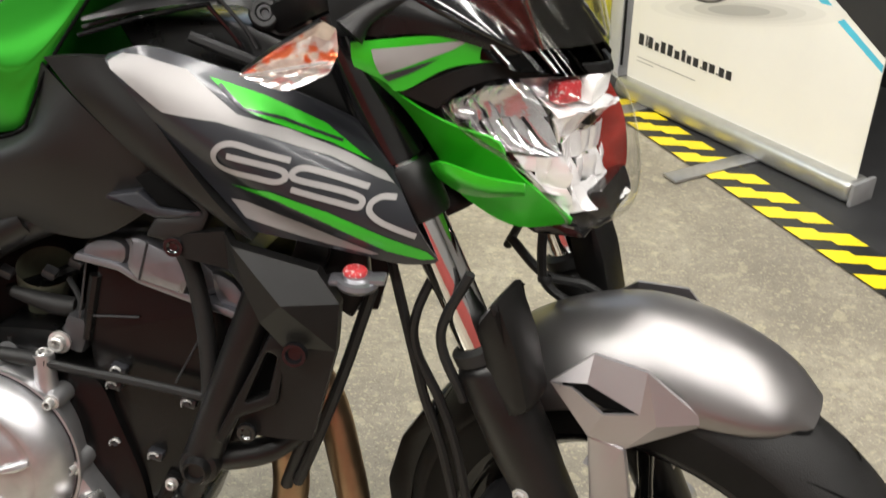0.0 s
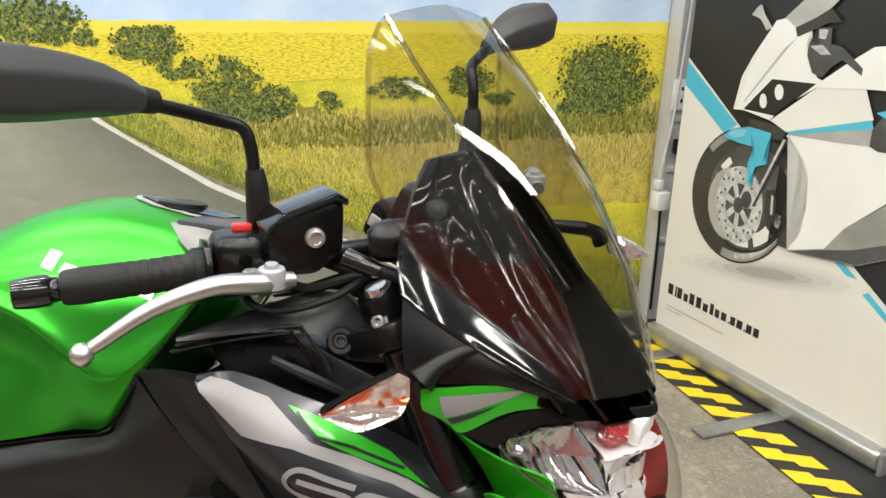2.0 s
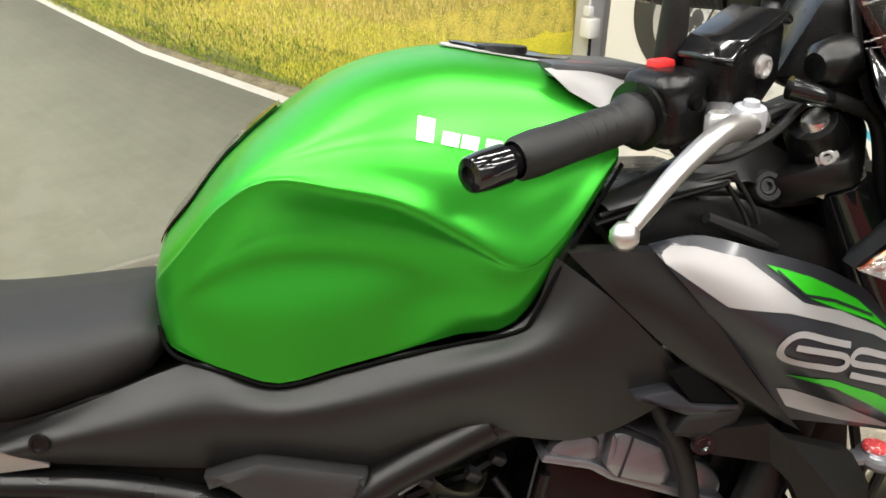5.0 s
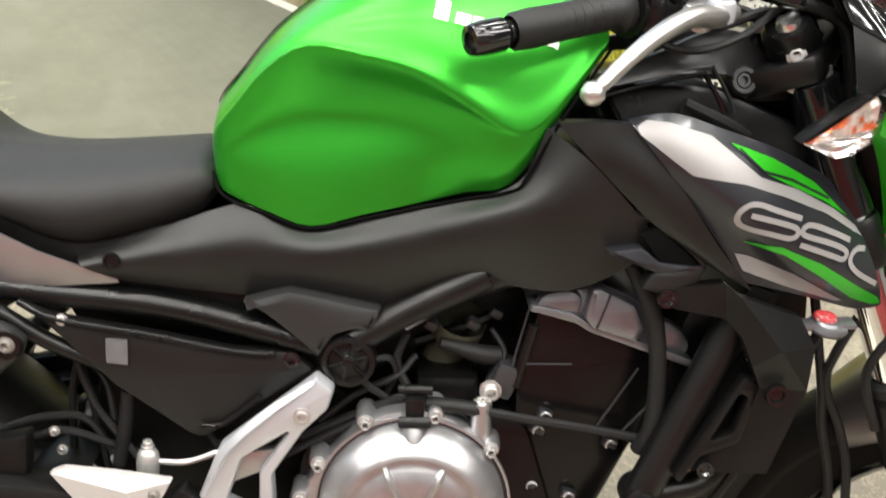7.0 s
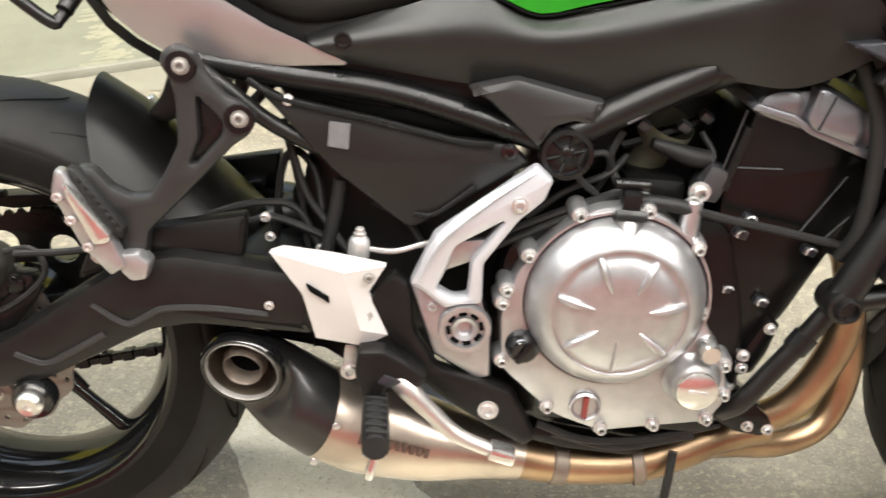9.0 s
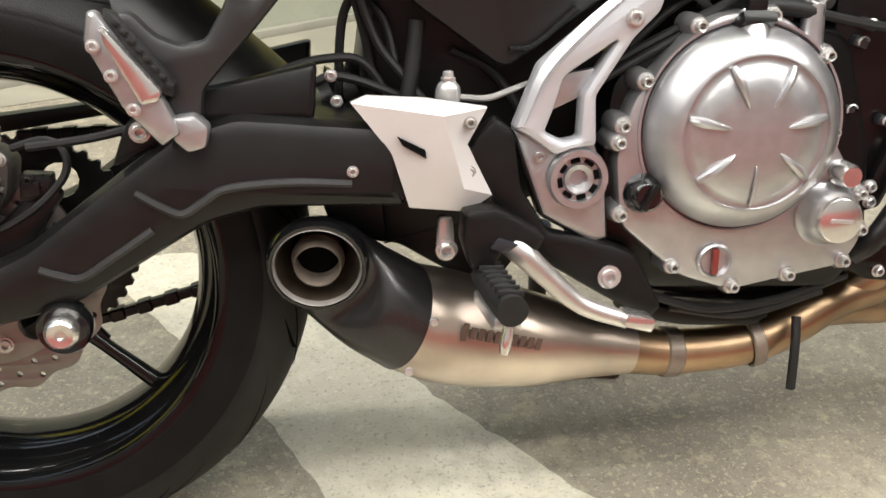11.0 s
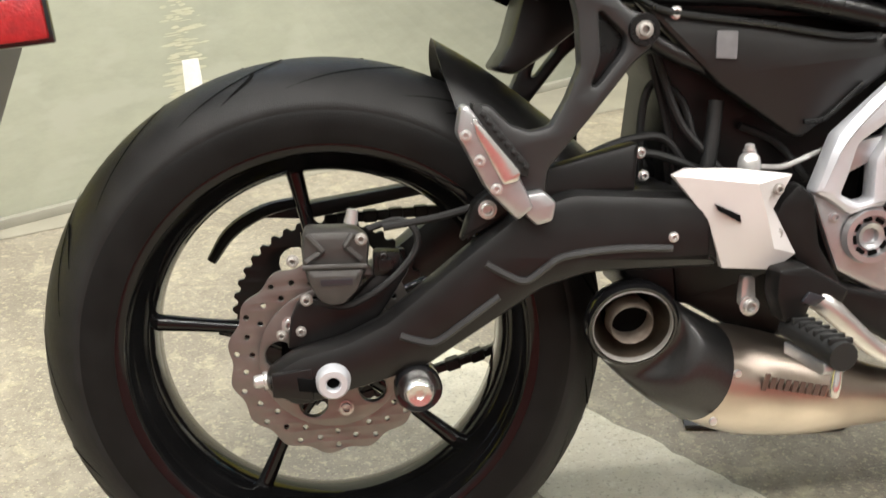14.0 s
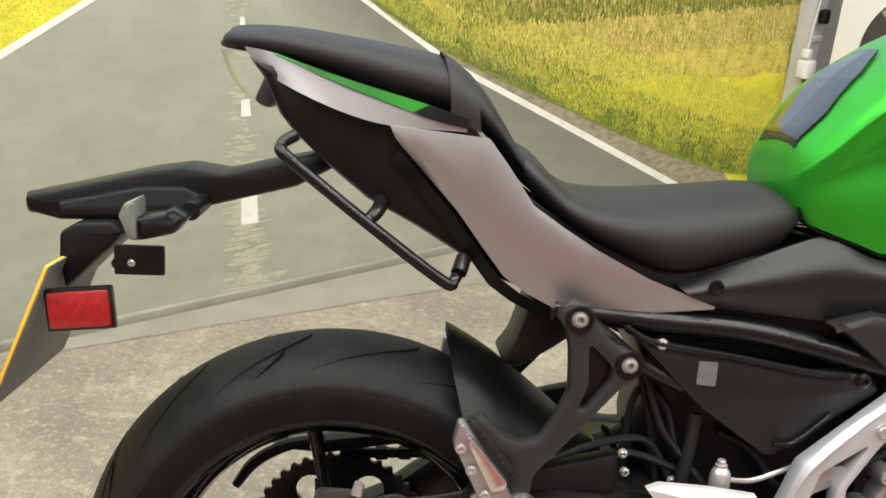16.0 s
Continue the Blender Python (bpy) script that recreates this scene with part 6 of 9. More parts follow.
# tail end
lamp_t = on("tail_lamp", skin([[(-0.131, -0.045, 0.640), (-0.138, -0.02, 0.640), (-0.14, 0.0, 0.640)], [(-0.120, -0.055, 0.618), (-0.125, -0.03, 0.612), (-0.128, 0.0, 0.610)], [(-0.106, -0.060, 0.598), (-0.110, -0.03, 0.592), (-0.112, 0.0, 0.590)]], 10, 4, 0.006), LENS, label="clear tail lamp lens", both=True)
on("lamp_bowl", box((-0.080, 0, 0.60), (0.022, 0.08, 0.045), 0.008, (0, 25, 0)), DARKGREY, lamp_t)
rail = on("grab_rail", tube([(-0.045, -0.092, 0.553), (-0.060, -0.100, 0.542), (-0.048, -0.110, 0.527), (0.04, -0.112, 0.458), (0.116, -0.110, 0.402), (0.128, -0.104, 0.402), (0.133, -0.094, 0.412)], 0.0066, 12), BLACKSMOOTH, label="black tubular side rail")
on("rail_mount", tube([(0.048, -0.085, 0.484), (0.042, -0.102, 0.474), (0.032, -0.111, 0.465)], [0.009, 0.008, 0.007], 10, 4), BLACKSMOOTH, rail)
on("rail_mount", tube([(0.139, -0.088, 0.424), (0.133, -0.103, 0.410)], 0.009, 10), BLACKSMOOTH, rail)
on("seat_strap", skin([[(0.118, -0.1075, 0.578), (0.116, -0.1070, 0.606), (0.113, -0.094, 0.629), (0.110, -0.055, 0.6425), (0.108, 0.0, 0.6475)], [(0.134, -0.1085, 0.571), (0.132, -0.1080, 0.598), (0.129, -0.095, 0.621), (0.126, -0.055, 0.6335), (0.124, 0.0, 0.6385)], [(0.150, -0.1090, 0.563), (0.148, -0.1085, 0.588), (0.145, -0.095, 0.609), (0.142, -0.055, 0.6215), (0.140, 0.0, 0.6265)]], 14, 4, 0.003), VINYL, label="black strap across the pillion seat", both=True)
hang = on("plate_hanger", plate([[(-0.3544, 0.4643), (-0.3507, 0.4717), (-0.316, 0.4790), (-0.2182, 0.5029), (-0.1752, 0.5092), (-0.1323, 0.5034), (-0.065, 0.5203), (-0.0458, 0.5240), (-0.012, 0.532), (-0.006, 0.514), (-0.0502, 0.4900), (-0.1517, 0.4636), (-0.1808, 0.4479), (-0.316, 0.4435), (-0.3455, 0.4509)]], -0.036, 0.036, 0.006, 0.003), BLACK, label="black plastic number plate hanger")
on("hanger_side", plate([[(-0.316, 0.4655), (-0.2233, 0.4857), (-0.1755, 0.4873), (-0.1468, 0.4736), (-0.1808, 0.4490), (-0.316, 0.4445)]], -0.043, 0.043, 0.006, 0.003), BLACK, hang, "folded side of the hanger")
on("plate_lamp", tube([(-0.352, -0.020, 0.4610), (-0.316, -0.020, 0.4640)], [0.0125, 0.0165], 14), BLACKSMOOTH, hang)
on("hanger_arm", plate([[(-0.3087, 0.4336), (-0.2873, 0.4463), (-0.250, 0.4475), (-0.2362, 0.4358), (-0.304, 0.3678), (-0.3098, 0.402)]], -0.060, 0.060, 0.006, 0.006), BLACK, hang)
plate_ob = on("number_plate", box((-0.338, 0, 0.325), (0.004, 0.228, 0.178), 0.0015, (0, 23, 0)), YELLOWPLATE, label="yellow rear number plate, seen from its back")
on("plate_back", box((-0.3345, 0, 0.3265), (0.002, 0.224, 0.174), 0.0005, (0, 23, 0)), LABELDULL, plate_ob, "grey back of the plate")
for dz in (-0.03, 0.03):
    on("plate_bar", box((-0.3415 + dz * 0.39, 0, 0.3235 + dz * 0.92), (0.001, 0.17, 0.045), 0, (0, 23, 0)), GROOVE, plate_ob)
refl = on("side_reflector", box((-0.275, -0.100, 0.3575), (0.066, 0.010, 0.040), 0.004, (0, -5, 0)), REDLENS, label="red side reflector in a black frame")
on("reflector_frame", box((-0.275, -0.0955, 0.3575), (0.074, 0.009, 0.048), 0.003, (0, -5, 0)), BLACKGLOSS, refl)
tab = on("mount_tab", box((-0.211, -0.095, 0.4128), (0.054, 0.007, 0.033), 0.003), BLACK, label="black mounting tab with a small screw")
on("bolt", bolt_mesh((-0.219, -0.098, 0.410), 0.0035, 0.003), STEEL, tab)
on("tab_stay", tube([(-0.25, -0.03, 0.40), (-0.24, -0.08, 0.405)], 0.006, 8), BLACK, tab)
rsig = on("rear_indicator", plate([[(-0.2005, 0.4680), (-0.171, 0.4735), (-0.1666, 0.4780), (-0.1493, 0.4675), (-0.1627, 0.4515), (-0.1995, 0.4435)]], -0.150, -0.108, 0.006, 0.003), BLACKSMOOTH, label="black rear indicator with a clear lens", both=True)
on("indicator_lens", plate([[(-0.2178, 0.4690), (-0.2111, 0.4823), (-0.2000, 0.4871), (-0.1990, 0.4695), (-0.1985, 0.4440), (-0.2076, 0.4451)]], -0.152, -0.106, 0.005, 0.003), FROST, rsig, "pale frosted lens")
on("indicator_stem", tube([(-0.155, -0.03, 0.47), (-0.155, -0.10, 0.468)], 0.010, 10), BLACK, rsig)

# tread grooves: thin dark strips laid on the tyre, their shade put into colour
def groove(a0, a1, y0, y1, R, crown, cx, cz, width=0.0042, n=16):
    bm = bmesh.new()
    prev = None
    for i in range(n):
        f = i / (n - 1)
        y = y0 + (y1 - y0) * f
        a = a0 + (a1 - a0) * f * f
        phi = math.asin(max(-1, min(1, y / crown)))
        r = R - crown + crown * math.cos(phi) + 0.0014
        wa = width / 2 / r * (0.3 + 1.4 * math.sin(math.pi * min(1, max(0, f * 0.96 + 0.02))))
        cur = [bm.verts.new((cx + r * math.cos(a + s * wa), y, cz + r * math.sin(a + s * wa))) for s in (-1, 1)]
        if prev:
            bm.faces.new((prev[0], prev[1], cur[1], cur[0]))
        prev = cur
    return bm
gl = []
for k in range(15):
    a = 2 * math.pi * k / 15
    for s in (-1, 1):
        gl.append(groove(a + (0.14 if s > 0 else 0), a + 0.46 + (0.14 if s > 0 else 0), s * 0.010, s * 0.064, 0.312, 0.0785, 0, 0))
        if k % 2 == 0:
            gl.append(groove(a + 0.10, a + 0.24, s * 0.035, s * 0.062, 0.312, 0.0785, 0, 0))
on("tread_groove", joined(*gl), GROOVE, rear_wheel, "dark strips standing for the shade in curved tread grooves")
# ---- front end: turns with the bars ----
def fr(name, bm, material, parent=None, label="", both=False, sharp=40):
    return on(name, bm, material, parent, label, both, True, sharp)


def low(name, bm, material, parent=None, label="", both=False, sharp=40):
    return on(name, bm, material, parent, label, both, "low", sharp)


def fork(k, y):
    """A point on a fork leg's line, k metres up from the axle."""
    return (1.41 - 0.407 * k, y, -0.012 + 0.914 * k)


UPF = (-0.407, 0, 0.914)
for side in (-1, 1):
    y = 0.105 * side
    leg = low("fork_leg", tube([fork(0.30, y), fork(0.66, y)], 0.0205, 20), CHROME, label="chromed fork leg with a black slider")
    low("slider", lathe([(0.0, -0.03), (0.026, -0.03), (0.030, 0.0), (0.030, 0.20), (0.033, 0.25), (0.032, 0.335), (0.029, 0.342), (0.022, 0.346)], fork(0, y), UPF, 24), BLACKMETAL, leg, "black fork slider")
    low("dust_seal", lathe([(0.0215, 0.346), (0.029, 0.346), (0.029, 0.358), (0.0215, 0.362)], fork(0, y), UPF, 24), RUBBER, leg)
    low("lower_clamp", lathe([(0.0205, 0.495), (0.026, 0.495), (0.028, 0.50), (0.028, 0.545), (0.026, 0.55), (0.0205, 0.55)], fork(0, y), UPF, 24), BLACKMETAL, leg)
    low("fork_cap", lathe([(0.0, 0.712), (0.012, 0.712), (0.014, 0.708), (0.021, 0.705), (0.021, 0.695)], fork(0, y), UPF, 20), STEEL, leg, "bright fork cap")
    low("slider_shield", plate([[(1.272, 0.352), (1.297, 0.390), (1.318, 0.332), (1.330, 0.27), (1.305, 0.25), (1.284, 0.295)]], y - 0.026, y + 0.026, 0.010, 0.008), BLACK, leg, "black fork shield")
    low("upper_sleeve", lathe([(0.021, 0.552), (0.025, 0.554), (0.0255, 0.60), (0.025, 0.695), (0.021, 0.698)], fork(0, y), UPF, 20), BLACKGLOSS, leg, "gloss black fork sleeve")
    for k in (0.505, 0.530):
        p = fork(k, y)
        low("bolt", bolt_mesh((p[0] - 0.010, p[1] - 0.026, p[2] - 0.004), 0.0065, 0.006, (-0.25, -1, 0)), STEEL, leg)
    p = fork(0.20, y)
    low("bolt", bolt_mesh((p[0] - 0.005, -abs(y) - 0.030 if side < 0 else y - 0.03, p[2]), 0.0075, 0.006), STEEL, leg)
fr("lower_yoke", plate([[(-0.05, -0.12), (0.03, -0.13), (0.045, 0.0), (0.03, 0.13), (-0.05, 0.12)]], -0.02, 0.02, 0.006, 0.02), BLACKMETAL, label="black lower fork yoke").data.transform(BASE @ STEER @ pose(1.175, 0, 0.465, 0, -24, 0) @ pose(0, 0, 0, 90) @ (BASE @ STEER).inverted())
fr("upper_yoke", plate([[(-0.06, -0.12), (0.02, -0.135), (0.05, 0.0), (0.02, 0.135), (-0.06, 0.12)]], -0.014, 0.014, 0.006, 0.02), BLACKMETAL, label="black upper fork yoke").data.transform(BASE @ STEER @ pose(1.115, 0, 0.635, 0, -24, 0) @ pose(0, 0, 0, 90) @ (BASE @ STEER).inverted())

# front brake
for side in (-1,):
    d = wave_disc(0.085, 0.147, 12, 0.003, [(0.100, 24, 0.1, 0.0032), (0.113, 24, 0.21, 0.0032), (0.126, 24, 0.32, 0.0032), (0.137, 24, 0.1, 0.0032)], 0.005)
    d.transform(Matrix.Translation((1.412, side * 0.072, -0.008)))
    fd = low("front_brake_disc", d, DISCSTEEL, label="drilled wavy front brake disc")
    fc = plate([circle(1.412, -0.008, 0.086, 48), list(reversed(circle(1.412, -0.008, 0.045, 30)))], side * 0.077, side * 0.067, 0.001)
    low("disc_carrier", fc, BLACKMETAL, fd)
    for k in range(5):
        a = k * 2 * math.pi / 5
        low("bolt", bolt_mesh((1.412 + 0.075 * math.cos(a), side * 0.077, -0.008 + 0.075 * math.sin(a)), 0.009, 0.005), STEEL, fd)
    fcal = low("front_caliper", plate([[(1.2378, 0.0637), (1.2430, 0.0403), (1.2625, 0.0161), (1.2912, 0.0122), (1.3124, 0.0376), (1.3113, 0.0687), (1.2903, 0.0909), (1.2593, 0.1091), (1.2454, 0.0915)]], side * 0.125, side * 0.05, 0.010, 0.008), DARKGREY, label="dark grey front brake caliper")
    low("bolt", bolt_mesh((1.2321, side * 0.120, 0.0754), 0.007, 0.006), STEEL, fcal)
    low("caliper_bridge", plate([[(1.250, 0.085), (1.284, 0.083), (1.302, 0.060), (1.298, 0.034), (1.272, 0.026), (1.252, 0.046)]], side * 0.131, side * 0.12, 0.004, 0.006), CALGREY, fcal, "raised caliper face")
    for bx, bz in ((1.3167, 0.1104), (1.325, 0.0578)):
        low("bolt", bolt_mesh((bx, side * 0.120, bz), 0.011, 0.009), STEEL, fcal)
        low("caliper_lug", box((bx, side * 0.112, bz), (0.030, 0.018, 0.026), 0.006), BLACKMETAL, fcal)
    low("bolt", bolt_mesh((1.2487, side * 0.124, 0.0728), 0.006, 0.005), STEEL, fcal)
low("front_axle_cap", lathe([(0, 0.012), (0.012, 0.012), (0.018, 0.006), (0.018, -0.04)], (1.412, -0.135, -0.008), (0, -1, 0), 24), STEEL, label="bright front axle end", both=True)
for pts in ([(1.165, -0.11, 0.42), (1.196, -0.12, 0.297), (1.206, -0.12, 0.2435), (1.2236, -0.12, 0.184), (1.239, -0.12, 0.100)], [(1.225, -0.10, 0.40), (1.204, -0.12, 0.343), (1.200, -0.12, 0.298), (1.2248, -0.12, 0.244), (1.2415, -0.12, 0.190), (1.2556, -0.12, 0.100)], [(1.265, -0.12, 0.40), (1.236, -0.13, 0.33), (1.258, -0.128, 0.26)],
            [(1.285, 0.0, 0.42), (1.276, 0.01, 0.37), (1.274, 0.02, 0.325), (1.290, 0.026, 0.305), (1.312, 0.03, 0.298)], [(1.23, 0.03, 0.36), (1.27, 0.03, 0.325), (1.31, 0.045, 0.315), (1.335, 0.06, 0.29)], [(1.20, 0.07, 0.44), (1.225, 0.075, 0.38), (1.20, 0.08, 0.32)]):
    low("brake_hose", tube(pts, 0.0052, 8), RUBBER, label="black brake hose")
low("hose_tie", lathe([(0.007, -0.004), (0.0085, 0), (0.007, 0.004)], (1.275, 0.02, 0.326), (0, 0.3, 1), 12), RUBBER)

# front mudguard
fend = fr("front_mudguard", arch([(1.215, 0.225), (1.265, 0.285), (1.325, 0.322), (1.39, 0.340), (1.453, 0.335), (1.51, 0.314), (1.55, 0.288), (1.575, 0.262)], (1.41, -0.012), [0.060, 0.074, 0.080, 0.082, 0.081, 0.076, 0.064, 0.036], [0.05, 0.070, 0.080, 0.082, 0.074, 0.058, 0.036, 0.012]), FENDERPAINT, label="silver satin front mudguard", sharp=60)
MA, MB, MC, MD, ME, MF, MG = (1.333, -0.093, 0.282), (1.372, -0.082, 0.316), (1.425, -0.090, 0.314), (1.482, -0.074, 0.262), (1.439, -0.098, 0.263), (1.376, -0.106, 0.240), (1.411, -0.098, 0.229)
MH, MI = (1.371, -0.097, 0.292), (1.423, -0.099, 0.272)
fr("mudguard_side", faceted([(MA, MB, MH), (MB, MC, MI, MH), (MC, MD, ME), (MC, ME, MI), (MA, MF, (1.389, -0.104, 0.266), (1.356, -0.098, 0.284)), ((1.389, -0.104, 0.266), MF, ME, MI), (MF, MG, ME), (MG, MD, ME)]), SILVERPAINT, fend, "silver side plate of the mudguard", both=True, sharp=12)
# air slot is a near-black plate with its shade painted in
fr("side_slot", plate([[(1.342, 0.282), (1.371, 0.291), (1.424, 0.271), (1.389, 0.267), (1.356, 0.280)]], -0.0955, -0.089, 0.001, 0.002), GROOVE, fend, "near-black sheet for the shaded air slot", both=True)
fr("mudguard_leg", plate([[(1.374, 0.241), (1.412, 0.231), (1.424, 0.15), (1.43, 0.06), (1.40, 0.05), (1.382, 0.13)]], -0.103, -0.092, 0.004, 0.006), SILVERPAINT, fend, "silver mudguard stay", both=True)
for i in range(3):
    fr("plain_mark", box((1.378 + i * 0.006, -0.099, 0.205 - i * 0.018), (0.010, 0.001, 0.012), 0, (0, 20, 0)), GREYPRINT, fend)
low("rear_fin", plate([[(1.150, 0.150), (1.172, 0.140), (1.138, 0.060), (1.1275, 0.0045), (1.102, -0.055), (1.0958, -0.036), (1.0936, 0.0266), (1.118, 0.100)]], -0.045, 0.045, 0.006, 0.006), BLACK, fend, "black rear flap")
fgl = []
for k in range(18):
    a = 2 * math.pi * k / 18
    for s in (-1, 1):
        fgl.append(groove(a + (0.17 if s > 0 else 0), a + 0.32 + (0.17 if s > 0 else 0), s * 0.008, s * 0.050, 0.300, 0.0605, 1.412, -0.008))
low("tread_groove", joined(*fgl), GROOVE, front_wheel, "dark strips standing for the shade in curved tread grooves")

# headlamp
SIDECHROME = mat("greyish_chrome", (0.66, 0.65, 0.66), 0.08, 0.85, 0.1, 60, 0.1, 200)
DARKCHROME = mat("tinted_chrome", (0.30, 0.28, 0.29), 0.12, 1.0, 0.1, 60, 0.1, 200)
def sym(row):
    return row + [(x, -y, z) for x, y, z in reversed(row[:-1])]
L0 = sym([(1.243, -0.127, 0.555), (1.275, -0.098, 0.573), (1.312, -0.055, 0.573), (1.345, 0.0, 0.568)])
L1 = sym([(1.262, -0.118, 0.530), (1.305, -0.092, 0.532), (1.350, -0.048, 0.537), (1.366, 0.0, 0.536)])
L2 = sym([(1.300, -0.100, 0.500), (1.335, -0.080, 0.490), (1.368, -0.042, 0.488), (1.381, 0.0, 0.486)])
L3 = sym([(1.337, -0.080, 0.452), (1.350, -0.066, 0.442), (1.370, -0.036, 0.440), (1.379, 0.0, 0.440)])
L4 = sym([(1.332, -0.072, 0.440), (1.340, -0.055, 0.430), (1.352, -0.03, 0.424), (1.358, 0.0, 0.422)])
lamp = fr("headlamp", skin([L0, L1, L2, L3, L4], 41, 5, 0.002), LENS, label="clear multi-reflector headlamp", sharp=60)
fr("lamp_bucket", skin([[(x - 0.085 * (1 - (abs(y) / 0.128) ** 2) - 0.005, y * 0.965, z - 0.004) for x, y, z in r] for r in (L0, L1, L2, L3, L4)], 33, 4, 0.001), DARKCHROME, lamp, "tinted chrome lamp housing", sharp=60)
def lens_at(r, y):
    """The lens surface at row r (0 to 4) and height-wise offset y."""
    i = min(int(r), 3)
    out = []
    for row in (L0, L1, L2, L3, L4)[i:i + 2]:
        half = [(abs(p[1]), p[0], p[2]) for p in row[:4]][::-1]
        a = min(abs(y), half[-1][0])
        for p, q in zip(half, half[1:]):
            if a <= q[0]:
                f = (a - p[0]) / (q[0] - p[0])
                out.append(Vector((p[1] + (q[1] - p[1]) * f, math.copysign(a, y), p[2] + (q[2] - p[2]) * f)))
                break
    return out[0].lerp(out[1], r - i)
def bowl(r0, r1, inner, outer, depth, across, down, seed, rise=1.0):
    """A chromed bowl behind the lens, pressed into pillowed facets that each face their own way."""
    rnd = random.Random(seed)
    bm = bmesh.new()
    for i in range(across):
        for j in range(down):
            tilt_a, tilt_b, step = rnd.uniform(-1, 1) * 0.0030, rnd.uniform(-1, 1) * 0.0034, rnd.uniform(-1, 1) * 0.0010
            V = []
            for p in range(5):
                for q in range(5):
                    cu, cv = p / 2 - 1, q / 2 - 1
                    u, v = (i + p / 4) / across, (j + q / 4) / down
                    r = r0 + (r1 - r0) * v
                    edge = max(abs(k[1]) for k in (L0, L1, L2, L3, L4)[min(4, int(r + 0.5))]) * 0.94
                    y0, y1 = (max(-edge, min(edge, k)) for k in (inner, outer))
                    c = lens_at(r, y0 + (y1 - y0) * u)
                    dip = (1 - (rise if u > 0.5 else 1) * abs(2 * u - 1) ** 3) * (1 - abs(2 * v - 1) ** 3)
                    c.x += -0.009 - depth * dip + step + tilt_a * cu + tilt_b * cv + 0.0035 * (2 - cu * cu - cv * cv) / 2
                    V.append(bm.verts.new(c))
            for p in range(4):
                for q in range(4):
                    k = p * 5 + q
                    bm.faces.new((V[k], V[k + 5], V[k + 6], V[k + 1]))
    bmesh.ops.recalc_face_normals(bm, faces=bm.faces)
    e = bmesh.ops.extrude_face_region(bm, geom=bm.faces[:])
    bmesh.ops.translate(bm, verts=[g for g in e["geom"] if isinstance(g, bmesh.types.BMVert)], vec=(-0.0015, 0, 0))
    return bm
for s in (-1, 1):
    fr("reflector", bowl(0.12, 1.62, s * 0.071, s * 0.126, 0.026, 8, 2, 5), SIDECHROME, lamp, "greyish chrome side reflector", sharp=40)
for s in (-1, 1):
    fr("reflector", bowl(1.66, 3.05, s * 0.070, s * 0.104, 0.012, 3, 4, 12), REFLECTOR, lamp, "bright lower reflector", sharp=40)
fr("reflector", bowl(0.95, 2.85, -0.068, 0.014, 0.028, 6, 4, 9, 0.0), REFLECTOR, lamp, "bright main reflector", sharp=40)
fr("reflector", bowl(0.10, 0.93, -0.068, 0.014, 0.024, 5, 2, 2, 0.0), REFLECTOR, lamp, "bright upper reflector", sharp=40)
fr("position_lamp", box((1.338, -0.010, 0.555), (0.016, 0.052, 0.024), 0.004, (0, 8, 0)), WHITEPRINT, lamp, "white position lamp block")
# far wall of the bowl, coloured dark red for the wall it mirrors
fr("side_reflection", skin([[tuple(lens_at(r, y) - Vector((d, 0, 0))) for y, d in ((0.012, 0.038), (0.030, 0.020), (0.046, 0.006))] for r in (0.6, 1.5, 2.4, 3.2)], 10, 4, 0.002), REDREFLECTION, lamp, "far chrome wall of the lamp, its red reflection painted in")
fr("lamp_hood", box((1.330, -0.008, 0.531), (0.026, 0.040, 0.020), 0.005, (0, 10, 0)), BLACKSMOOTH, lamp)
fr("lamp_chin", box((1.352, -0.004, 0.449), (0.030, 0.080, 0.030), 0.008, (0, -20, 0)), BLACKGLOSS, lamp, "gloss black lower lamp block")
for s in (-1, 1):
    fr("lens_rim", tube([(r[0][0], s * r[0][1] * -1, r[0][2]) for r in (L0, L1, L2, L3, L4)], 0.0022, 8, 4), BEAD, lamp).visible_shadow = False
fr("lens_rim", tube(L4, 0.0022, 8, 4), BEAD, lamp).visible_shadow = False
# added red block imitates the red wall mirrored in the lamp
fr("red_reflection_block", box((1.322, -0.047, 0.557), (0.018, 0.026, 0.020), 0.004, (0, 0, -35)), CAPRED, lamp, "red block standing for a reflection of the red wall")
fr("bulb", lathe([(0, 0.014), (0.006, 0.012), (0.008, 0.0), (0.008, -0.02)], (1.315, -0.018, 0.488), (1, -0.1, 0), 14), STEEL, lamp)
for s in (-1, 1):
    fr("divider", tube([(1.283, s * 0.075, 0.565), (1.290, s * 0.075, 0.540), (1.292, s * 0.072, 0.515), (1.318, s * 0.060, 0.455)], 0.0022, 6), BRIGHTALU, lamp)
fr("lamp_base", plate([[(1.290, 0.460), (1.345, 0.432), (1.352, 0.422), (1.300, 0.418), (1.27, 0.44)]], -0.060, 0.060, 0.005, 0.005), BLACKGLOSS, lamp)
fr("lamp_brow", skin([sym([(1.214, -0.153, 0.572), (1.245, -0.130, 0.585), (1.275, -0.098, 0.590), (1.300, -0.065, 0.582), (1.347, 0.0, 0.574)]), sym([(1.238, -0.134, 0.556), (1.255, -0.122, 0.570), (1.276, -0.100, 0.576), (1.302, -0.065, 0.571), (1.350, 0.0, 0.565)])], 31, 3, 0.008), BLACK, label="matt black brow over the headlamp")
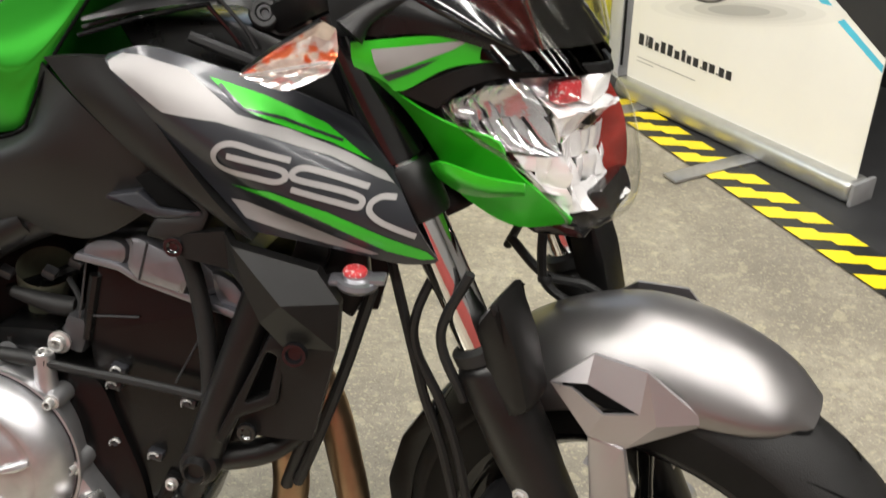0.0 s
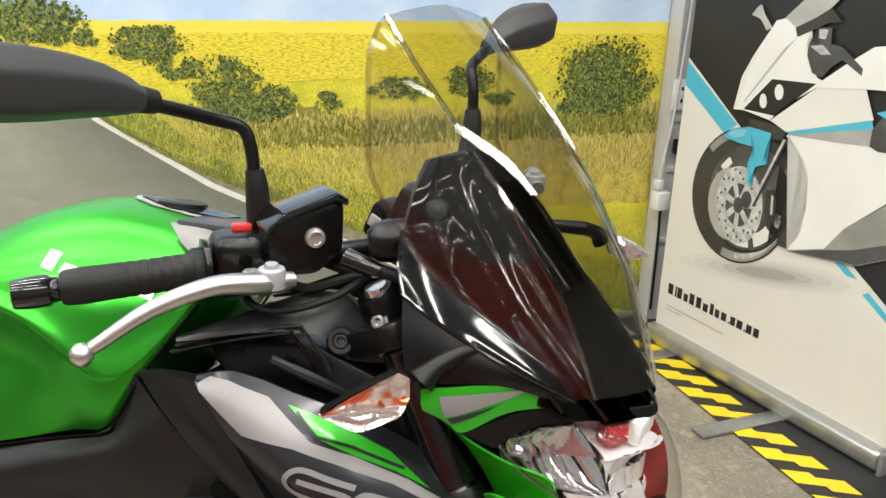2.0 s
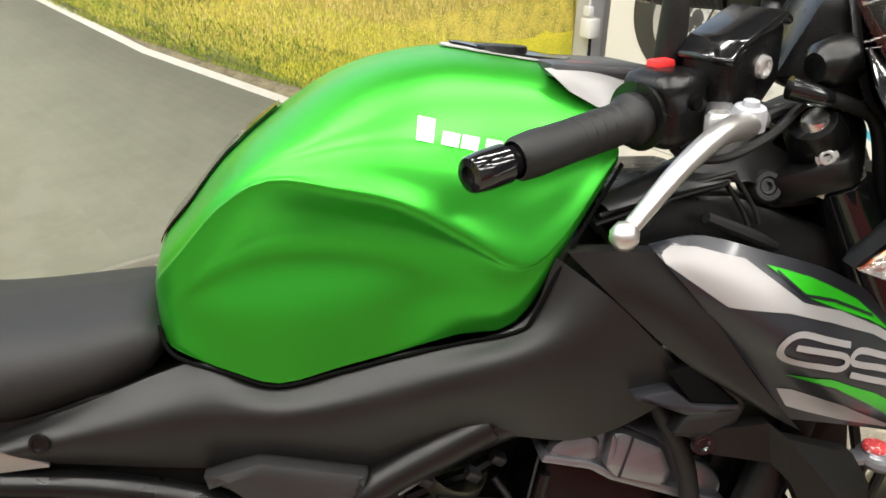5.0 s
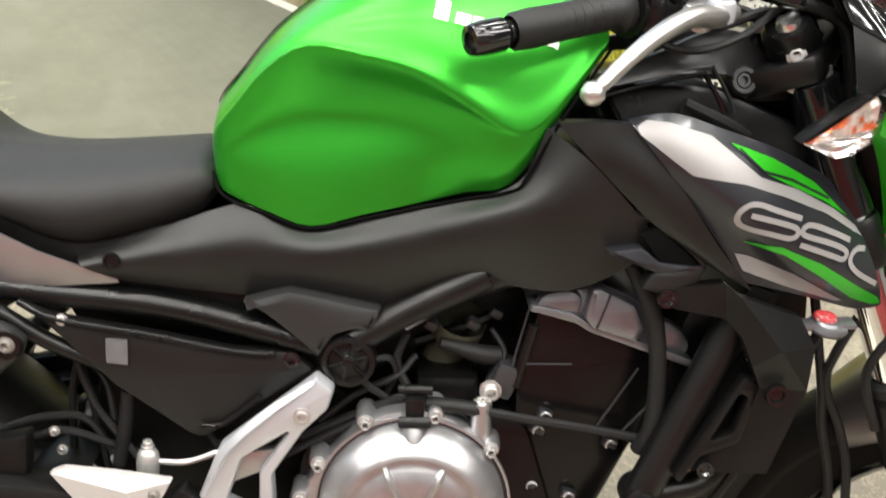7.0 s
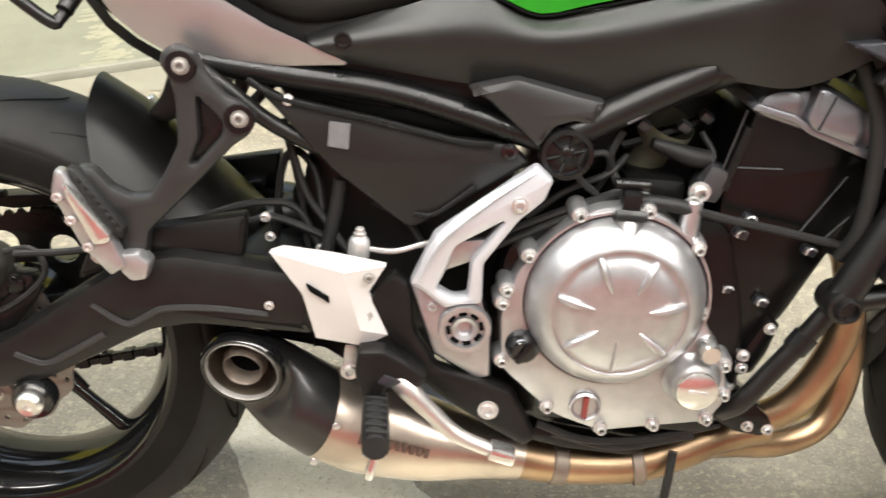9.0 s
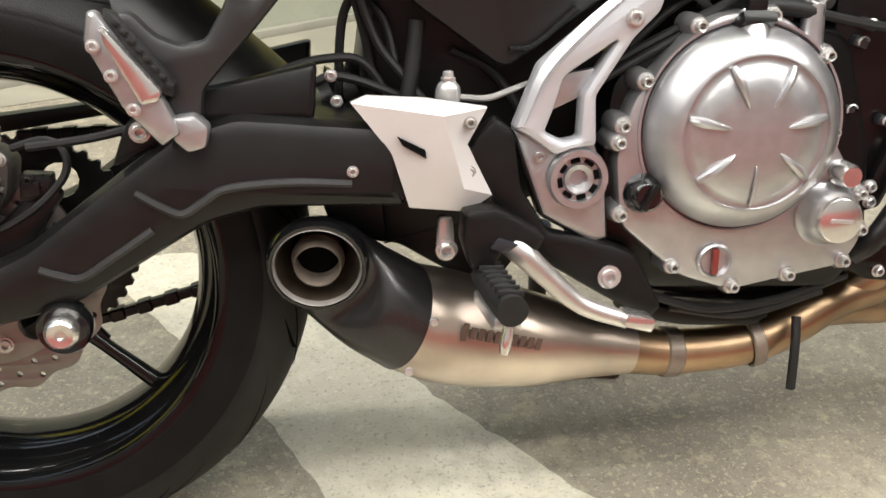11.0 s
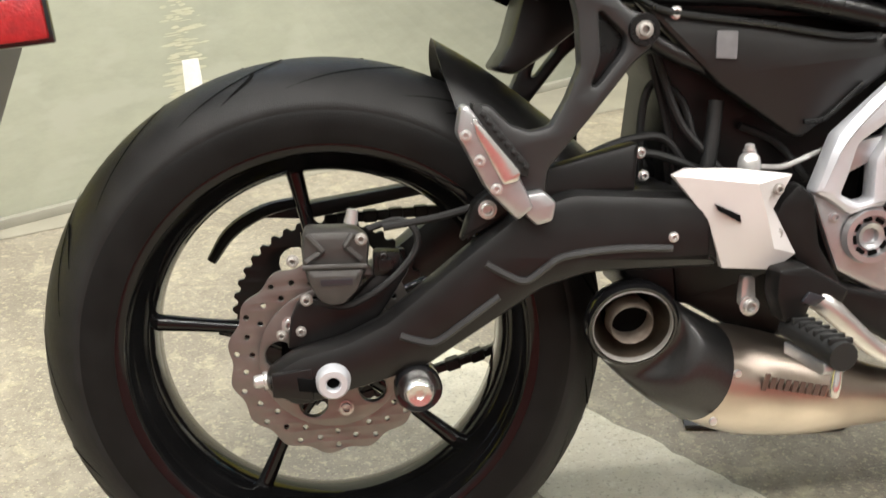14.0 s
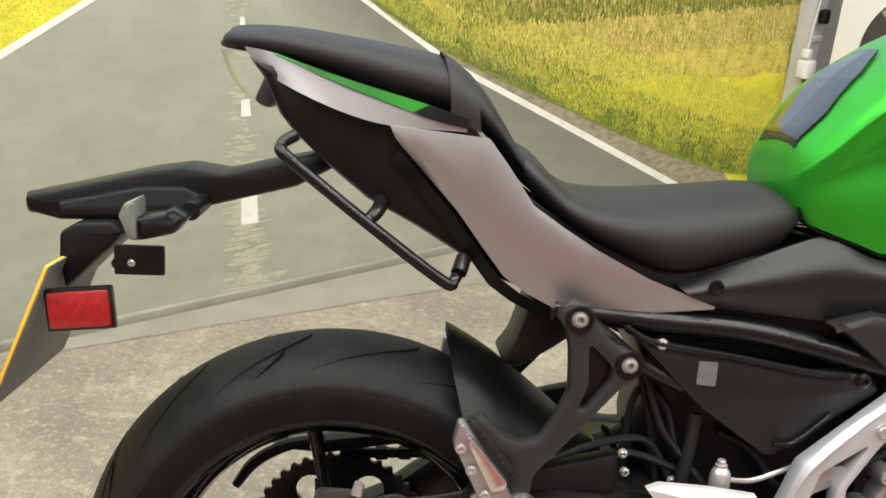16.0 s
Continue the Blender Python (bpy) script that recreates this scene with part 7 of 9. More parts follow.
fr("lamp_back", plate([[(1.15, 0.60), (1.26, 0.585), (1.285, 0.53), (1.28, 0.45), (1.22, 0.46), (1.18, 0.52)]], -0.075, 0.075, 0.012, 0.02), BLACK, label="black headlamp carrier")

wing = fr("headlamp_wing", skin([[(1.187, -0.180, 0.616), (1.204, -0.164, 0.590), (1.216, -0.152, 0.568), (1.246, -0.127, 0.541), (1.282, -0.107, 0.524), (1.290, -0.101, 0.502), (1.313, -0.091, 0.477), (1.343, -0.078, 0.448)],
                                 [(1.183, -0.170, 0.603), (1.199, -0.144, 0.570), (1.213, -0.126, 0.546), (1.234, -0.110, 0.518), (1.257, -0.098, 0.496), (1.274, -0.092, 0.477), (1.303, -0.084, 0.458), (1.342, -0.0775, 0.446)],
                                 [(1.181, -0.160, 0.593), (1.198, -0.128, 0.556), (1.209, -0.108, 0.526), (1.219, -0.092, 0.494), (1.225, -0.084, 0.472), (1.243, -0.080, 0.452), (1.287, -0.074, 0.431), (1.341, -0.075, 0.443)]], 34, 5, 0.004), GREENGLOSS, label="bright green headlamp side panel")
fr("wing_blade", skin([[(1.224, -0.122, 0.500), (1.240, -0.129, 0.506), (1.275, -0.120, 0.494), (1.309, -0.111, 0.489)], [(1.222, -0.112, 0.490), (1.245, -0.126, 0.492), (1.276, -0.119, 0.482), (1.308, -0.108, 0.480)], [(1.222, -0.103, 0.480), (1.248, -0.107, 0.470), (1.275, -0.106, 0.470), (1.305, -0.100, 0.474)]], 14, 4, 0.004), GREENGLOSS, wing, "bright green blade")
fin_bm = skin([[(1.186, -0.181, 0.618), (1.207, -0.166, 0.6185), (1.240, -0.137, 0.618), (1.267, -0.112, 0.612), (1.289, -0.082, 0.590)], [(1.186, -0.181, 0.606), (1.208, -0.167, 0.600), (1.236, -0.139, 0.602), (1.262, -0.112, 0.605), (1.289, -0.082, 0.589)], [(1.186, -0.178, 0.598), (1.205, -0.163, 0.584), (1.216, -0.155, 0.574), (1.248, -0.124, 0.590), (1.289, -0.081, 0.588)]], 20, 4, 0.004)
fin_bvh = BVHTree.FromBMesh(fin_bm)
far_wing = wing.data.copy()
far_wing.transform((BASE @ STEER) @ Matrix.Translation((-0.040, 0, 0)) @ Matrix.Diagonal((1, -0.84, 1, 1)) @ (BASE @ STEER).inverted())
far_wing.flip_normals()
far_ob = new("headlamp_wing", far_wing)
far_ob.parent = bike
fr("wing_fin", fin_bm, GREENGLOSS, wing, "green upper fin with a silver stripe")
fr("fin_graphic", laid([(1.200, 0.612), (1.262, 0.612), (1.250, 0.605), (1.215, 0.593), (1.204, 0.590)], fin_bvh), GREYDECAL, wing, "silver stripe")
fr("fin_graphic", laid([(1.205, 0.589), (1.242, 0.599), (1.225, 0.590), (1.209, 0.584)], fin_bvh, 0.0014), CHARCOAL, wing)

# smoked meter visor, clear screen
def screen_rows(st, ridge=0.0):
    rows = []
    for (cx, cz), (ex, ey, ez) in st:
        row = []
        for k in range(33):
            f = (k - 16) / 16
            a = abs(f)
            g = (1 - math.cos(a * 1.45)) / (1 - math.cos(1.45))
            s = math.copysign(math.sin(a * 1.45) / math.sin(1.45), f)
            w = 1 + ridge * (math.cos(a * 2 * math.pi * 3.5) - 1)
            row.append((cx + (ex - cx) * g - (1 - w) * 0.7, -ey * s * w, cz + (ez - cz) * g - (1 - w) * 0.4))
        rows.append(row)
    return rows
VISOR = [((1.345, 0.570), (1.262, 0.108, 0.598)), ((1.308, 0.615), (1.205, 0.118, 0.655)), ((1.270, 0.665), (1.150, 0.118, 0.694)), ((1.226, 0.718), (1.133, 0.114, 0.735)), ((1.192, 0.756), (1.130, 0.102, 0.755)), ((1.164, 0.786), (1.126, 0.078, 0.780)), ((1.140, 0.803), (1.118, 0.040, 0.799))]
vis = fr("meter_visor", skin(screen_rows(VISOR, 0.004), 97, 5, 0.003), SMOKE, label="dark smoked meter visor", sharp=60)
fr("visor_lining", skin(screen_rows([((cx - 0.020, cz - 0.003), (ex - 0.012, ey * 0.92, ez - 0.004)) for (cx, cz), (ex, ey, ez) in VISOR]), 25, 4, 0.004), BLACK, vis, "black instrument shell", sharp=60)
for s in (-1, 1):
    for f, lift in ((0.50, 0.0015), (0.80, 0.0010)):
        line = [(cx + (ex - cx) * (1 - math.cos(f * 1.45)) / (1 - math.cos(1.45)) + lift, s * (ey * math.sin(f * 1.45) / math.sin(1.45) + lift), cz + (ez - cz) * (1 - math.cos(f * 1.45)) / (1 - math.cos(1.45)) + lift) for (cx, cz), (ex, ey, ez) in VISOR[:6]]
        fr("visor_rib", tube(line, 0.0022, 8, 5), BLACKGLOSS, vis, "gloss moulded rib")
for s in (-1, 1):
    fr("screen_bolt", lathe([(0, 0.008), (0.009, 0.007), (0.012, 0.002), (0.012, -0.01)], (1.150, s * 0.092, 0.758), (0.45, s * 0.8, 0.35), 18), BLACKSMOOTH, vis)
CREASE = [(1.098, 0.104, 0.934), (1.134, 0.110, 0.892), (1.186, 0.110, 0.830), (1.224, 0.105, 0.780), (1.252, 0.100, 0.735), (1.283, 0.090, 0.680), (1.312, 0.078, 0.600)]
EDGE = [(1.100, 0.118, 0.927), (1.103, 0.139, 0.900), (1.104, 0.141, 0.840), (1.108, 0.139, 0.790), (1.150, 0.132, 0.725), (1.205, 0.120, 0.665), (1.275, 0.096, 0.598)]
MID = [(0.004, 0.012), (0.018, 0.010), (0.030, 0.010), (0.034, 0.008), (0.036, 0.006), (0.038, 0.002), (0.036, -0.006)]
scr_rows = []
for (cx, cy, cz), (ex, ey, ez), (dx, dz) in zip(CREASE, EDGE, MID):
    half = [(ex, -ey, ez), ((ex + cx) / 2 + 0.001, -(ey + cy) / 2 - 0.001, (ez + cz) / 2), (cx, -cy, cz), (cx + dx * 0.40, -cy * 0.72, cz + dz * 0.40), (cx + dx * 0.80, -cy * 0.36, cz + dz * 0.80)]
    scr_rows.append(half + [(cx + dx, 0.0, cz + dz)] + [(x, -y, z) for x, y, z in reversed(half)])
def sheet(rows, per=6, thick=0.004):
    """A thin shell, smooth along its length and straight between folds."""
    cols = [smooth([r[i] for r in rows], per) for i in range(len(rows[0]))]
    bm = bmesh.new()
    F = [[bm.verts.new(p) for p in c] for c in cols]
    for a, b in zip(F, F[1:]):
        for k in range(len(a) - 1):
            bm.faces.new((a[k], a[k + 1], b[k + 1], b[k]))
    bmesh.ops.recalc_face_normals(bm, faces=bm.faces)
    e = bmesh.ops.extrude_face_region(bm, geom=bm.faces[:])
    bmesh.ops.translate(bm, verts=[g for g in e["geom"] if isinstance(g, bmesh.types.BMVert)], vec=(-thick, 0, -thick * 0.3))
    bmesh.ops.recalc_face_normals(bm, faces=bm.faces)
    return bm


scr = fr("clear_screen", sheet(scr_rows), SCREEN, label="tall clear touring screen", sharp=18)
scr.visible_shadow = False
for s in (-1, 1):
    fr("screen_fold", tube([(x, s * y, z) for x, y, z in CREASE], 0.0026, 8, 5), BEAD, scr, "bright moulded fold").visible_shadow = False
    fr("screen_rim", tube([(x, s * y, z) for x, y, z in EDGE[:5]], 0.0022, 8, 5), SCREEN, scr).visible_shadow = False
fr("pod_knob", lathe([(0, 0.012), (0.012, 0.011), (0.019, 0.004), (0.021, -0.010), (0.020, -0.04)], (1.098, -0.108, 0.724), (-0.75, -0.6, -0.1), 20), BLACKSMOOTH, vis, "round black mount")
V0 = [(1.128, -0.118, 0.740), (1.165, -0.122, 0.708), (1.225, -0.114, 0.665), (1.292, -0.084, 0.612)]
V1 = [(1.136, -0.138, 0.712), (1.175, -0.142, 0.688), (1.232, -0.128, 0.648), (1.294, -0.086, 0.603)]
V2 = [(1.148, -0.150, 0.690), (1.186, -0.154, 0.672), (1.238, -0.136, 0.640), (1.295, -0.087, 0.598)]
V3 = [(1.165, -0.172, 0.620), (1.195, -0.165, 0.620), (1.240, -0.138, 0.619), (1.292, -0.085, 0.591)]
flank = fr("visor_flank", skin([V0, V1, V2], 20, 5, 0.006), BLACKGLOSS, label="gloss black flank of the meter visor", both=True)
fr("flank_edge", tube(V2, 0.0022, 8, 5), BLACKGLOSS, flank, both=True)
fr("flank_edge", tube([V0[0], V1[0], V2[0]], 0.0022, 8, 5), BLACKGLOSS, flank, both=True)
fr("visor_side", skin([V2, [(1.156, -0.164, 0.655), (1.192, -0.163, 0.648), (1.240, -0.139, 0.630), (1.294, -0.087, 0.595)], V3], 18, 4, 0.006), BLACKSMOOTH, label="matt black visor side panel", both=True)
fr("meter", plate([[(1.06, 0.70), (1.095, 0.775), (1.125, 0.775), (1.16, 0.70), (1.13, 0.67)]], -0.070, 0.070, 0.012, 0.01), BLACKSMOOTH, label="black instrument pod")

# handlebar and controls
bar = fr("handlebar", tube([(0.842, -0.314, 0.680), (0.94, -0.198, 0.691), (1.00, -0.128, 0.700), (1.045, -0.07, 0.700), (1.06, 0.0, 0.700), (1.045, 0.07, 0.700), (1.08, 0.128, 0.735), (1.04, 0.198, 0.736), (0.942, 0.314, 0.725)], 0.0111, 14), BLACKMETAL, label="black handlebar")
BARDIR = Vector((-0.098, -0.116, -0.011)).normalized()
for s in (-1, 1):
    def sp(p):
        return (p[0] + (0.10 if s > 0 else 0), p[1] * -s, p[2] + (0.045 if s > 0 else 0))
    def dv(v):
        return (v[0], v[1] * -s, v[2])
    grip = fr("grip", lathe([(0.0115, -0.01), (0.021, -0.008), (0.0215, 0.0), (0.0165, 0.006), (0.0160, 0.050), (0.0175, 0.10), (0.0165, 0.116), (0.014, 0.120)], sp((0.944, -0.194, 0.692)), dv(BARDIR), 24), RUBBER, label="black rubber grip", both=False)
    for i in range(9):
        c = Vector((0.944, -0.194, 0.692)) + BARDIR * (0.015 + i * 0.0105)
        fr("grip_rib", lathe([(0.0160, -0.0042), (0.0168, -0.0034), (0.0168, 0.0034), (0.0160, 0.0042)], sp(c), dv(BARDIR), 20), RUBBER, grip)
    fr("bar_end", lathe([(0.010, 0.0), (0.0118, 0.001), (0.0122, 0.006), (0.0150, 0.009), (0.0150, 0.026), (0.0135, 0.038), (0.0125, 0.040), (0.007, 0.041), (0.006, 0.034), (0, 0.034)], sp(Vector((0.944, -0.194, 0.692)) + BARDIR * 0.121), dv(BARDIR), 20), BLACKGLOSS, bar, "gloss black bar end weight")
    sw = fr("switch_housing", joined(box(sp((0.972, -0.161, 0.697)), (0.056, 0.056, 0.060), 0.016, (0, 0, 49.8 * -s), 4), box(sp((0.985, -0.146, 0.688)), (0.040, 0.050, 0.040), 0.010, (0, 0, 49.8 * -s), 3)), BLACKSMOOTH, label="black switch housing")
    fr("switch_flange", lathe([(0.018, -0.003), (0.027, -0.003), (0.028, 0.002), (0.018, 0.003)], sp((0.951, -0.186, 0.694)), dv(BARDIR), 24), BLACKSMOOTH, sw)
    fr("red_switch", box(sp((0.966, -0.150, 0.7275)), (0.020, 0.014, 0.010), 0.003, (0, 0, 40)), REDPAINT, sw, "red stop switch")
    fr("start_button", lathe([(0, 0.003), (0.006, 0.002), (0.007, -0.004)], sp((0.995, -0.180, 0.705)), dv((0.763, -0.645, 0.0)), 14), GROOVE, sw)
    perch = fr("lever_perch", tube([sp((1.000, -0.128, 0.700)), sp((1.012, -0.155, 0.694)), sp((1.020, -0.185, 0.690)), sp((1.018, -0.200, 0.688))], [0.014, 0.013, 0.013, 0.010], 12, 4), CASTALU if s < 0 else BLACKSMOOTH, label="lever perch on the handlebar")
    fr("pivot_bolt", lathe([(0, 0.008), (0.008, 0.008), (0.011, 0.004), (0.011, -0.012)], sp((1.012, -0.193, 0.694)), (0, 0, 1), 16), STEEL, perch)
    lever = fr("lever", tube([sp((1.045, -0.175, 0.694)), sp((1.030, -0.205, 0.695)), sp((1.010, -0.245, 0.699)), sp((0.982, -0.290, 0.685)), sp((0.952, -0.330, 0.656))], [0.0078, 0.0105, 0.0090, 0.0076, 0.0060], 12, 5), LEVERALU, label="polished alloy lever with a ball end")
    fr("lever_ball", lathe([(0.0, -0.0105), (0.006, -0.0085), (0.0100, -0.003), (0.0100, 0.003), (0.006, 0.0085), (0.0, 0.0105)], sp((0.948, -0.337, 0.652)), (0, 0, 1), 18), LEVERALU, lever)
    fr("pivot_bolt", lathe([(0, 0.010), (0.006, 0.010), (0.007, 0.006), (0.012, 0.005), (0.0135, 0.0), (0.0135, -0.012)], sp((1.034, -0.192, 0.702)), (0.05, -0.1, 1), 20), BRACKETSILVER, lever, "bright pivot bolt")
    stem = fr("mirror", tube([sp((0.972, -0.130, 0.725)), sp((0.974, -0.136, 0.765)), sp((0.973, -0.138, 0.785))], [0.013, 0.0115, 0.009], 12, 3), RUBBER, label="black bar mirror on a bent stalk")
    fr("stalk", tube([sp((0.973, -0.138, 0.775)), sp((0.971, -0.141, 0.808)), sp((0.965, -0.147, 0.826)), sp((0.955, -0.170, 0.834)), sp((0.948, -0.21, 0.845)), sp((0.941, -0.255, 0.856))], 0.0065, 12), BLACKMETAL, stem)
    HEAD = [(-0.250, 0.943, 0.8570, 0.009, 0.010), (-0.270, 0.946, 0.8620, 0.013, 0.016), (-0.300, 0.950, 0.8680, 0.017, 0.0215), (-0.335, 0.954, 0.8730, 0.021, 0.0250), (-0.370, 0.958, 0.8765, 0.024, 0.0275), (-0.405, 0.963, 0.8800, 0.024, 0.0285), (-0.430, 0.966, 0.8830, 0.021, 0.0270), (-0.445, 0.968, 0.8850, 0.010, 0.0170)]
    def section(y, x, z, d, h):
        pts = rounded([(x - d, z - h, 0), (x - d * 1.02, z + h, 0), (x + d * 0.25, z + h * 1.02, 0), (x + d, z + h * 0.35, 0), (x + d * 0.8, z - h * 0.7, 0), (x + d * 0.1, z - h, 0)], h * 0.18)
        return [Vector(sp((p.x, y, p.y))) for p in pts]
    if s > 0:
        HEAD = [(-0.250 + (y + 0.250) * 0.62, x, z, d, h) for y, x, z, d, h in HEAD]
    hd = loft([section(*q) for q in HEAD])
    fr("mirror_head", hd, SHELLGREY, stem, "dark grey mirror shell", sharp=22)
    fr("stalk_collar", lathe([(0.007, -0.010), (0.011, -0.008), (0.012, 0.008), (0.009, 0.010)], sp((0.943, -0.246, 0.856)), dv((-0.1, -0.97, 0.2)), 16), RUBBER, stem)
    gl2 = lathe([(0, 0), (0.040, 0), (0.041, -0.002)], (0, 0, 0), (-1, 0, 0), 28)
    gl2.transform(pose(*sp((0.9345, -0.360 if s < 0 else -0.318, 0.875)), 0, 0, -7 * -s) @ Matrix.Diagonal((1, 1.6 if s < 0 else 0.95, 0.56, 1)))
    fr("mirror_glass", gl2, MIRRORGLASS, stem, "mirror glass")

def turned(bm):
    bm.transform(pose(1.022, -0.132, 0, 0, 0, 52))
    return bm


res = fr("brake_reservoir", turned(plate([[(-0.028, 0.690), (-0.037, 0.705), (-0.038, 0.740), (-0.024, 0.748), (0.030, 0.764), (0.039, 0.757), (0.038, 0.712), (0.012, 0.690)]], -0.023, 0.023, 0.007, 0.006)), BLACKSMOOTH, label="black front brake fluid reservoir")
fr("reservoir_lid", turned(plate([[(-0.040, 0.738), (-0.024, 0.752), (0.031, 0.770), (0.042, 0.763), (0.041, 0.756), (0.030, 0.760), (-0.024, 0.743), (-0.038, 0.732)]], -0.027, 0.027, 0.004, 0.003)), BLACKGLOSS, res, "gloss black lid")
fr("sight_glass", turned(lathe([(0, 0.002), (0.0060, 0.002), (0.0065, 0.005), (0.0090, 0.004), (0.0100, 0)], (0.008, -0.023, 0.727), (0, -1, 0), 24)), STEEL, res, "round sight glass")
fr("banjo_bolt", tube([(1.070, -0.125, 0.708), (1.092, -0.122, 0.702), (1.105, -0.118, 0.698)], [0.010, 0.009, 0.007], 12, 3), BLACKGLOSS, res)
fr("brake_hose", tube([(1.10, -0.118, 0.700), (1.125, -0.105, 0.690), (1.150, -0.085, 0.672), (1.165, -0.07, 0.62), (1.17, -0.07, 0.55)], 0.0065, 10), RUBBER)
fr("throttle_cable", tube([(0.975, -0.155, 0.682), (0.985, -0.165, 0.660), (1.02, -0.160, 0.655), (1.06, -0.13, 0.668), (1.09, -0.10, 0.690), (1.12, -0.08, 0.680)], 0.004, 8), RUBBER)
fr("throttle_cable", tube([(0.99, -0.14, 0.684), (1.03, -0.13, 0.672), (1.08, -0.10, 0.685), (1.13, -0.07, 0.66)], 0.005, 8), RUBBER)
fr("wiring", tube([(1.02, -0.09, 0.69), (1.07, -0.08, 0.675), (1.12, -0.09, 0.66), (1.15, -0.09, 0.60)], 0.006, 8), RUBBER)
lt = fr("left_bar_switch", box((1.033, 0.022, 0.713), (0.036, 0.05, 0.042), 0.008, (0, 25, 0)), BLACKSMOOTH, label="black meter mount block")
fr("block_key", box((1.028, -0.004, 0.716), (0.014, 0.004, 0.014), 0.002, (0, 25, 0)), LABELGREY, lt)
ign = fr("ignition_barrel", lathe([(0.0, 0.02), (0.014, 0.02), (0.018, 0.012), (0.019, -0.03)], (1.082, -0.055, 0.652), (-0.3, -0.5, 0.8), 20), BLACKGLOSS, label="black and bright ignition barrel")
fr("barrel_ring", lathe([(0.010, 0.021), (0.013, 0.024), (0.016, 0.020)], (1.082, -0.055, 0.652), (-0.3, -0.5, 0.8), 20), STEEL, ign)
fr("fork_top_block", lathe([(0.0, 0.03), (0.020, 0.03), (0.026, 0.02), (0.027, -0.02)], (1.105, -0.095, 0.655), (-0.35, -0.55, 0.75), 20), BLACKSMOOTH, label="black upper fork clamp")
fr("bolt", bolt_mesh((1.108, -0.122, 0.650), 0.008, 0.006, (0, -1, 0.2)), STEEL)
fr("bright_cap", lathe([(0, 0.012), (0.011, 0.011), (0.014, 0.004), (0.014, -0.01)], (1.098, -0.108, 0.672), (-0.2, -0.4, 0.9), 18), BRIGHTALU)
fr("clamp_fin", box((1.112, -0.118, 0.628), (0.010, 0.008, 0.030), 0.002, (0, 20, 0)), STEEL)

# indicators
IND = [(1.1196, -0.240, 0.5996), (1.1432, -0.228, 0.6177), (1.1737, -0.200, 0.6378), (1.1793, -0.190, 0.6304), (1.1798, -0.190, 0.6148), (1.1747, -0.200, 0.5962), (1.1540, -0.222, 0.5867), (1.1464, -0.228, 0.5872)]


def indicator(flip, shift):
    def at(p, d=(0, 0, 0)):
        if flip < 0:
            p = [q + (c - q) * 0.68 for c, q in zip(p, IND[0])]
        px = p[0] + d[0] if flip > 0 else 2.30 - p[0] - d[0]
        return Vector((px + shift[0], (p[1] + d[1]) * flip + shift[1], p[2] + d[2] + shift[2]))
    mid = [sum(p[i] for p in IND) / len(IND) for i in range(3)]
    def ring(k, d):
        return [at([mid[i] + (p[i] - mid[i]) * k for i in range(3)], d) for p in IND]
    ob = fr("front_indicator", tube(([] if flip > 0 else [at((1.36, -0.10, 0.655)), at((1.28, -0.115, 0.652))]) + [at((1.216, -0.140, 0.649)), at((1.205, -0.155, 0.645)), at((1.194, -0.172, 0.637)), at((1.186, -0.182, 0.626))], ([] if flip > 0 else [0.007, 0.007]) + [0.0085, 0.0082, 0.009, 0.014], 10, 4), BLACK, None, "black-stemmed indicator with a clear faceted lens")
    fr("lens", loft([ring(1.0, (0, 0.002, 0)), ring(1.0, (0, -0.002, 0)), ring(0.86, (0.005, -0.007, 0.001)), ring(0.45, (0.008, -0.011, 0.002))]), LENS, ob, "clear faceted lens", sharp=20).visible_shadow = False
    rnd = random.Random(6)
    tip, heel_p = IND[0], [(IND[4][i] + IND[5][i]) / 2 for i in range(3)]
    def wedge(outer):
        """Creased reflector half: rows from the rim in to the dividing bar."""
        bowl, rows = bmesh.new(), []
        for r in range(4):
            row = []
            for k in range(9):
                f = k / 8 * (len(outer) - 1)
                a, b = outer[int(f)], outer[min(int(f) + 1, len(outer) - 1)]
                p = [a[i] + (b[i] - a[i]) * (f - int(f)) for i in range(3)]
                q = [tip[i] + (heel_p[i] - tip[i]) * k / 8 for i in range(3)]
                j = 0.0016 if 0 < r < 3 else 0.0
                d = [rnd.uniform(-j, j), 0.0035 * (r % 2) + rnd.uniform(-j, j), rnd.uniform(-j, j)]
                row.append(bowl.verts.new(at([p[i] + (q[i] - p[i]) * r / 3 for i in range(3)], d)))
            rows.append(row)
        for a, b in zip(rows, rows[1:]):
            for k in range(8):
                bowl.faces.new((a[k], a[k + 1], b[k + 1], b[k]))
        bmesh.ops.remove_doubles(bowl, verts=bowl.verts, dist=0.0002)
        bmesh.ops.triangulate(bowl, faces=bowl.faces)
        bmesh.ops.recalc_face_normals(bowl, faces=bowl.faces)
        return bowl
    fr("upper_reflector", wedge(IND[:5]), INDORANGE, ob, "pale reflector with the bulb's orange reflection painted in spots", sharp=5)
    fr("reflector", wedge([IND[0]] + IND[:4:-1]), INDREFLECT, ob, "bright faceted reflector", sharp=5)
    fr("divider", tube([at(tip, (0.004, -0.003, 0.001)), at(heel_p, (-0.003, -0.003, 0))], [0.0012, 0.0020], 6, 3), INDREFLECT, ob, "bright dividing bar")
    fr("shell", loft([ring(1.0, (-0.003, 0.004, 0)), ring(0.93, (-0.012, 0.014, 0)), ring(0.55, (-0.018, 0.022, 0))]), BLACKSMOOTH if flip > 0 else INDREFLECT, ob)
    return ob


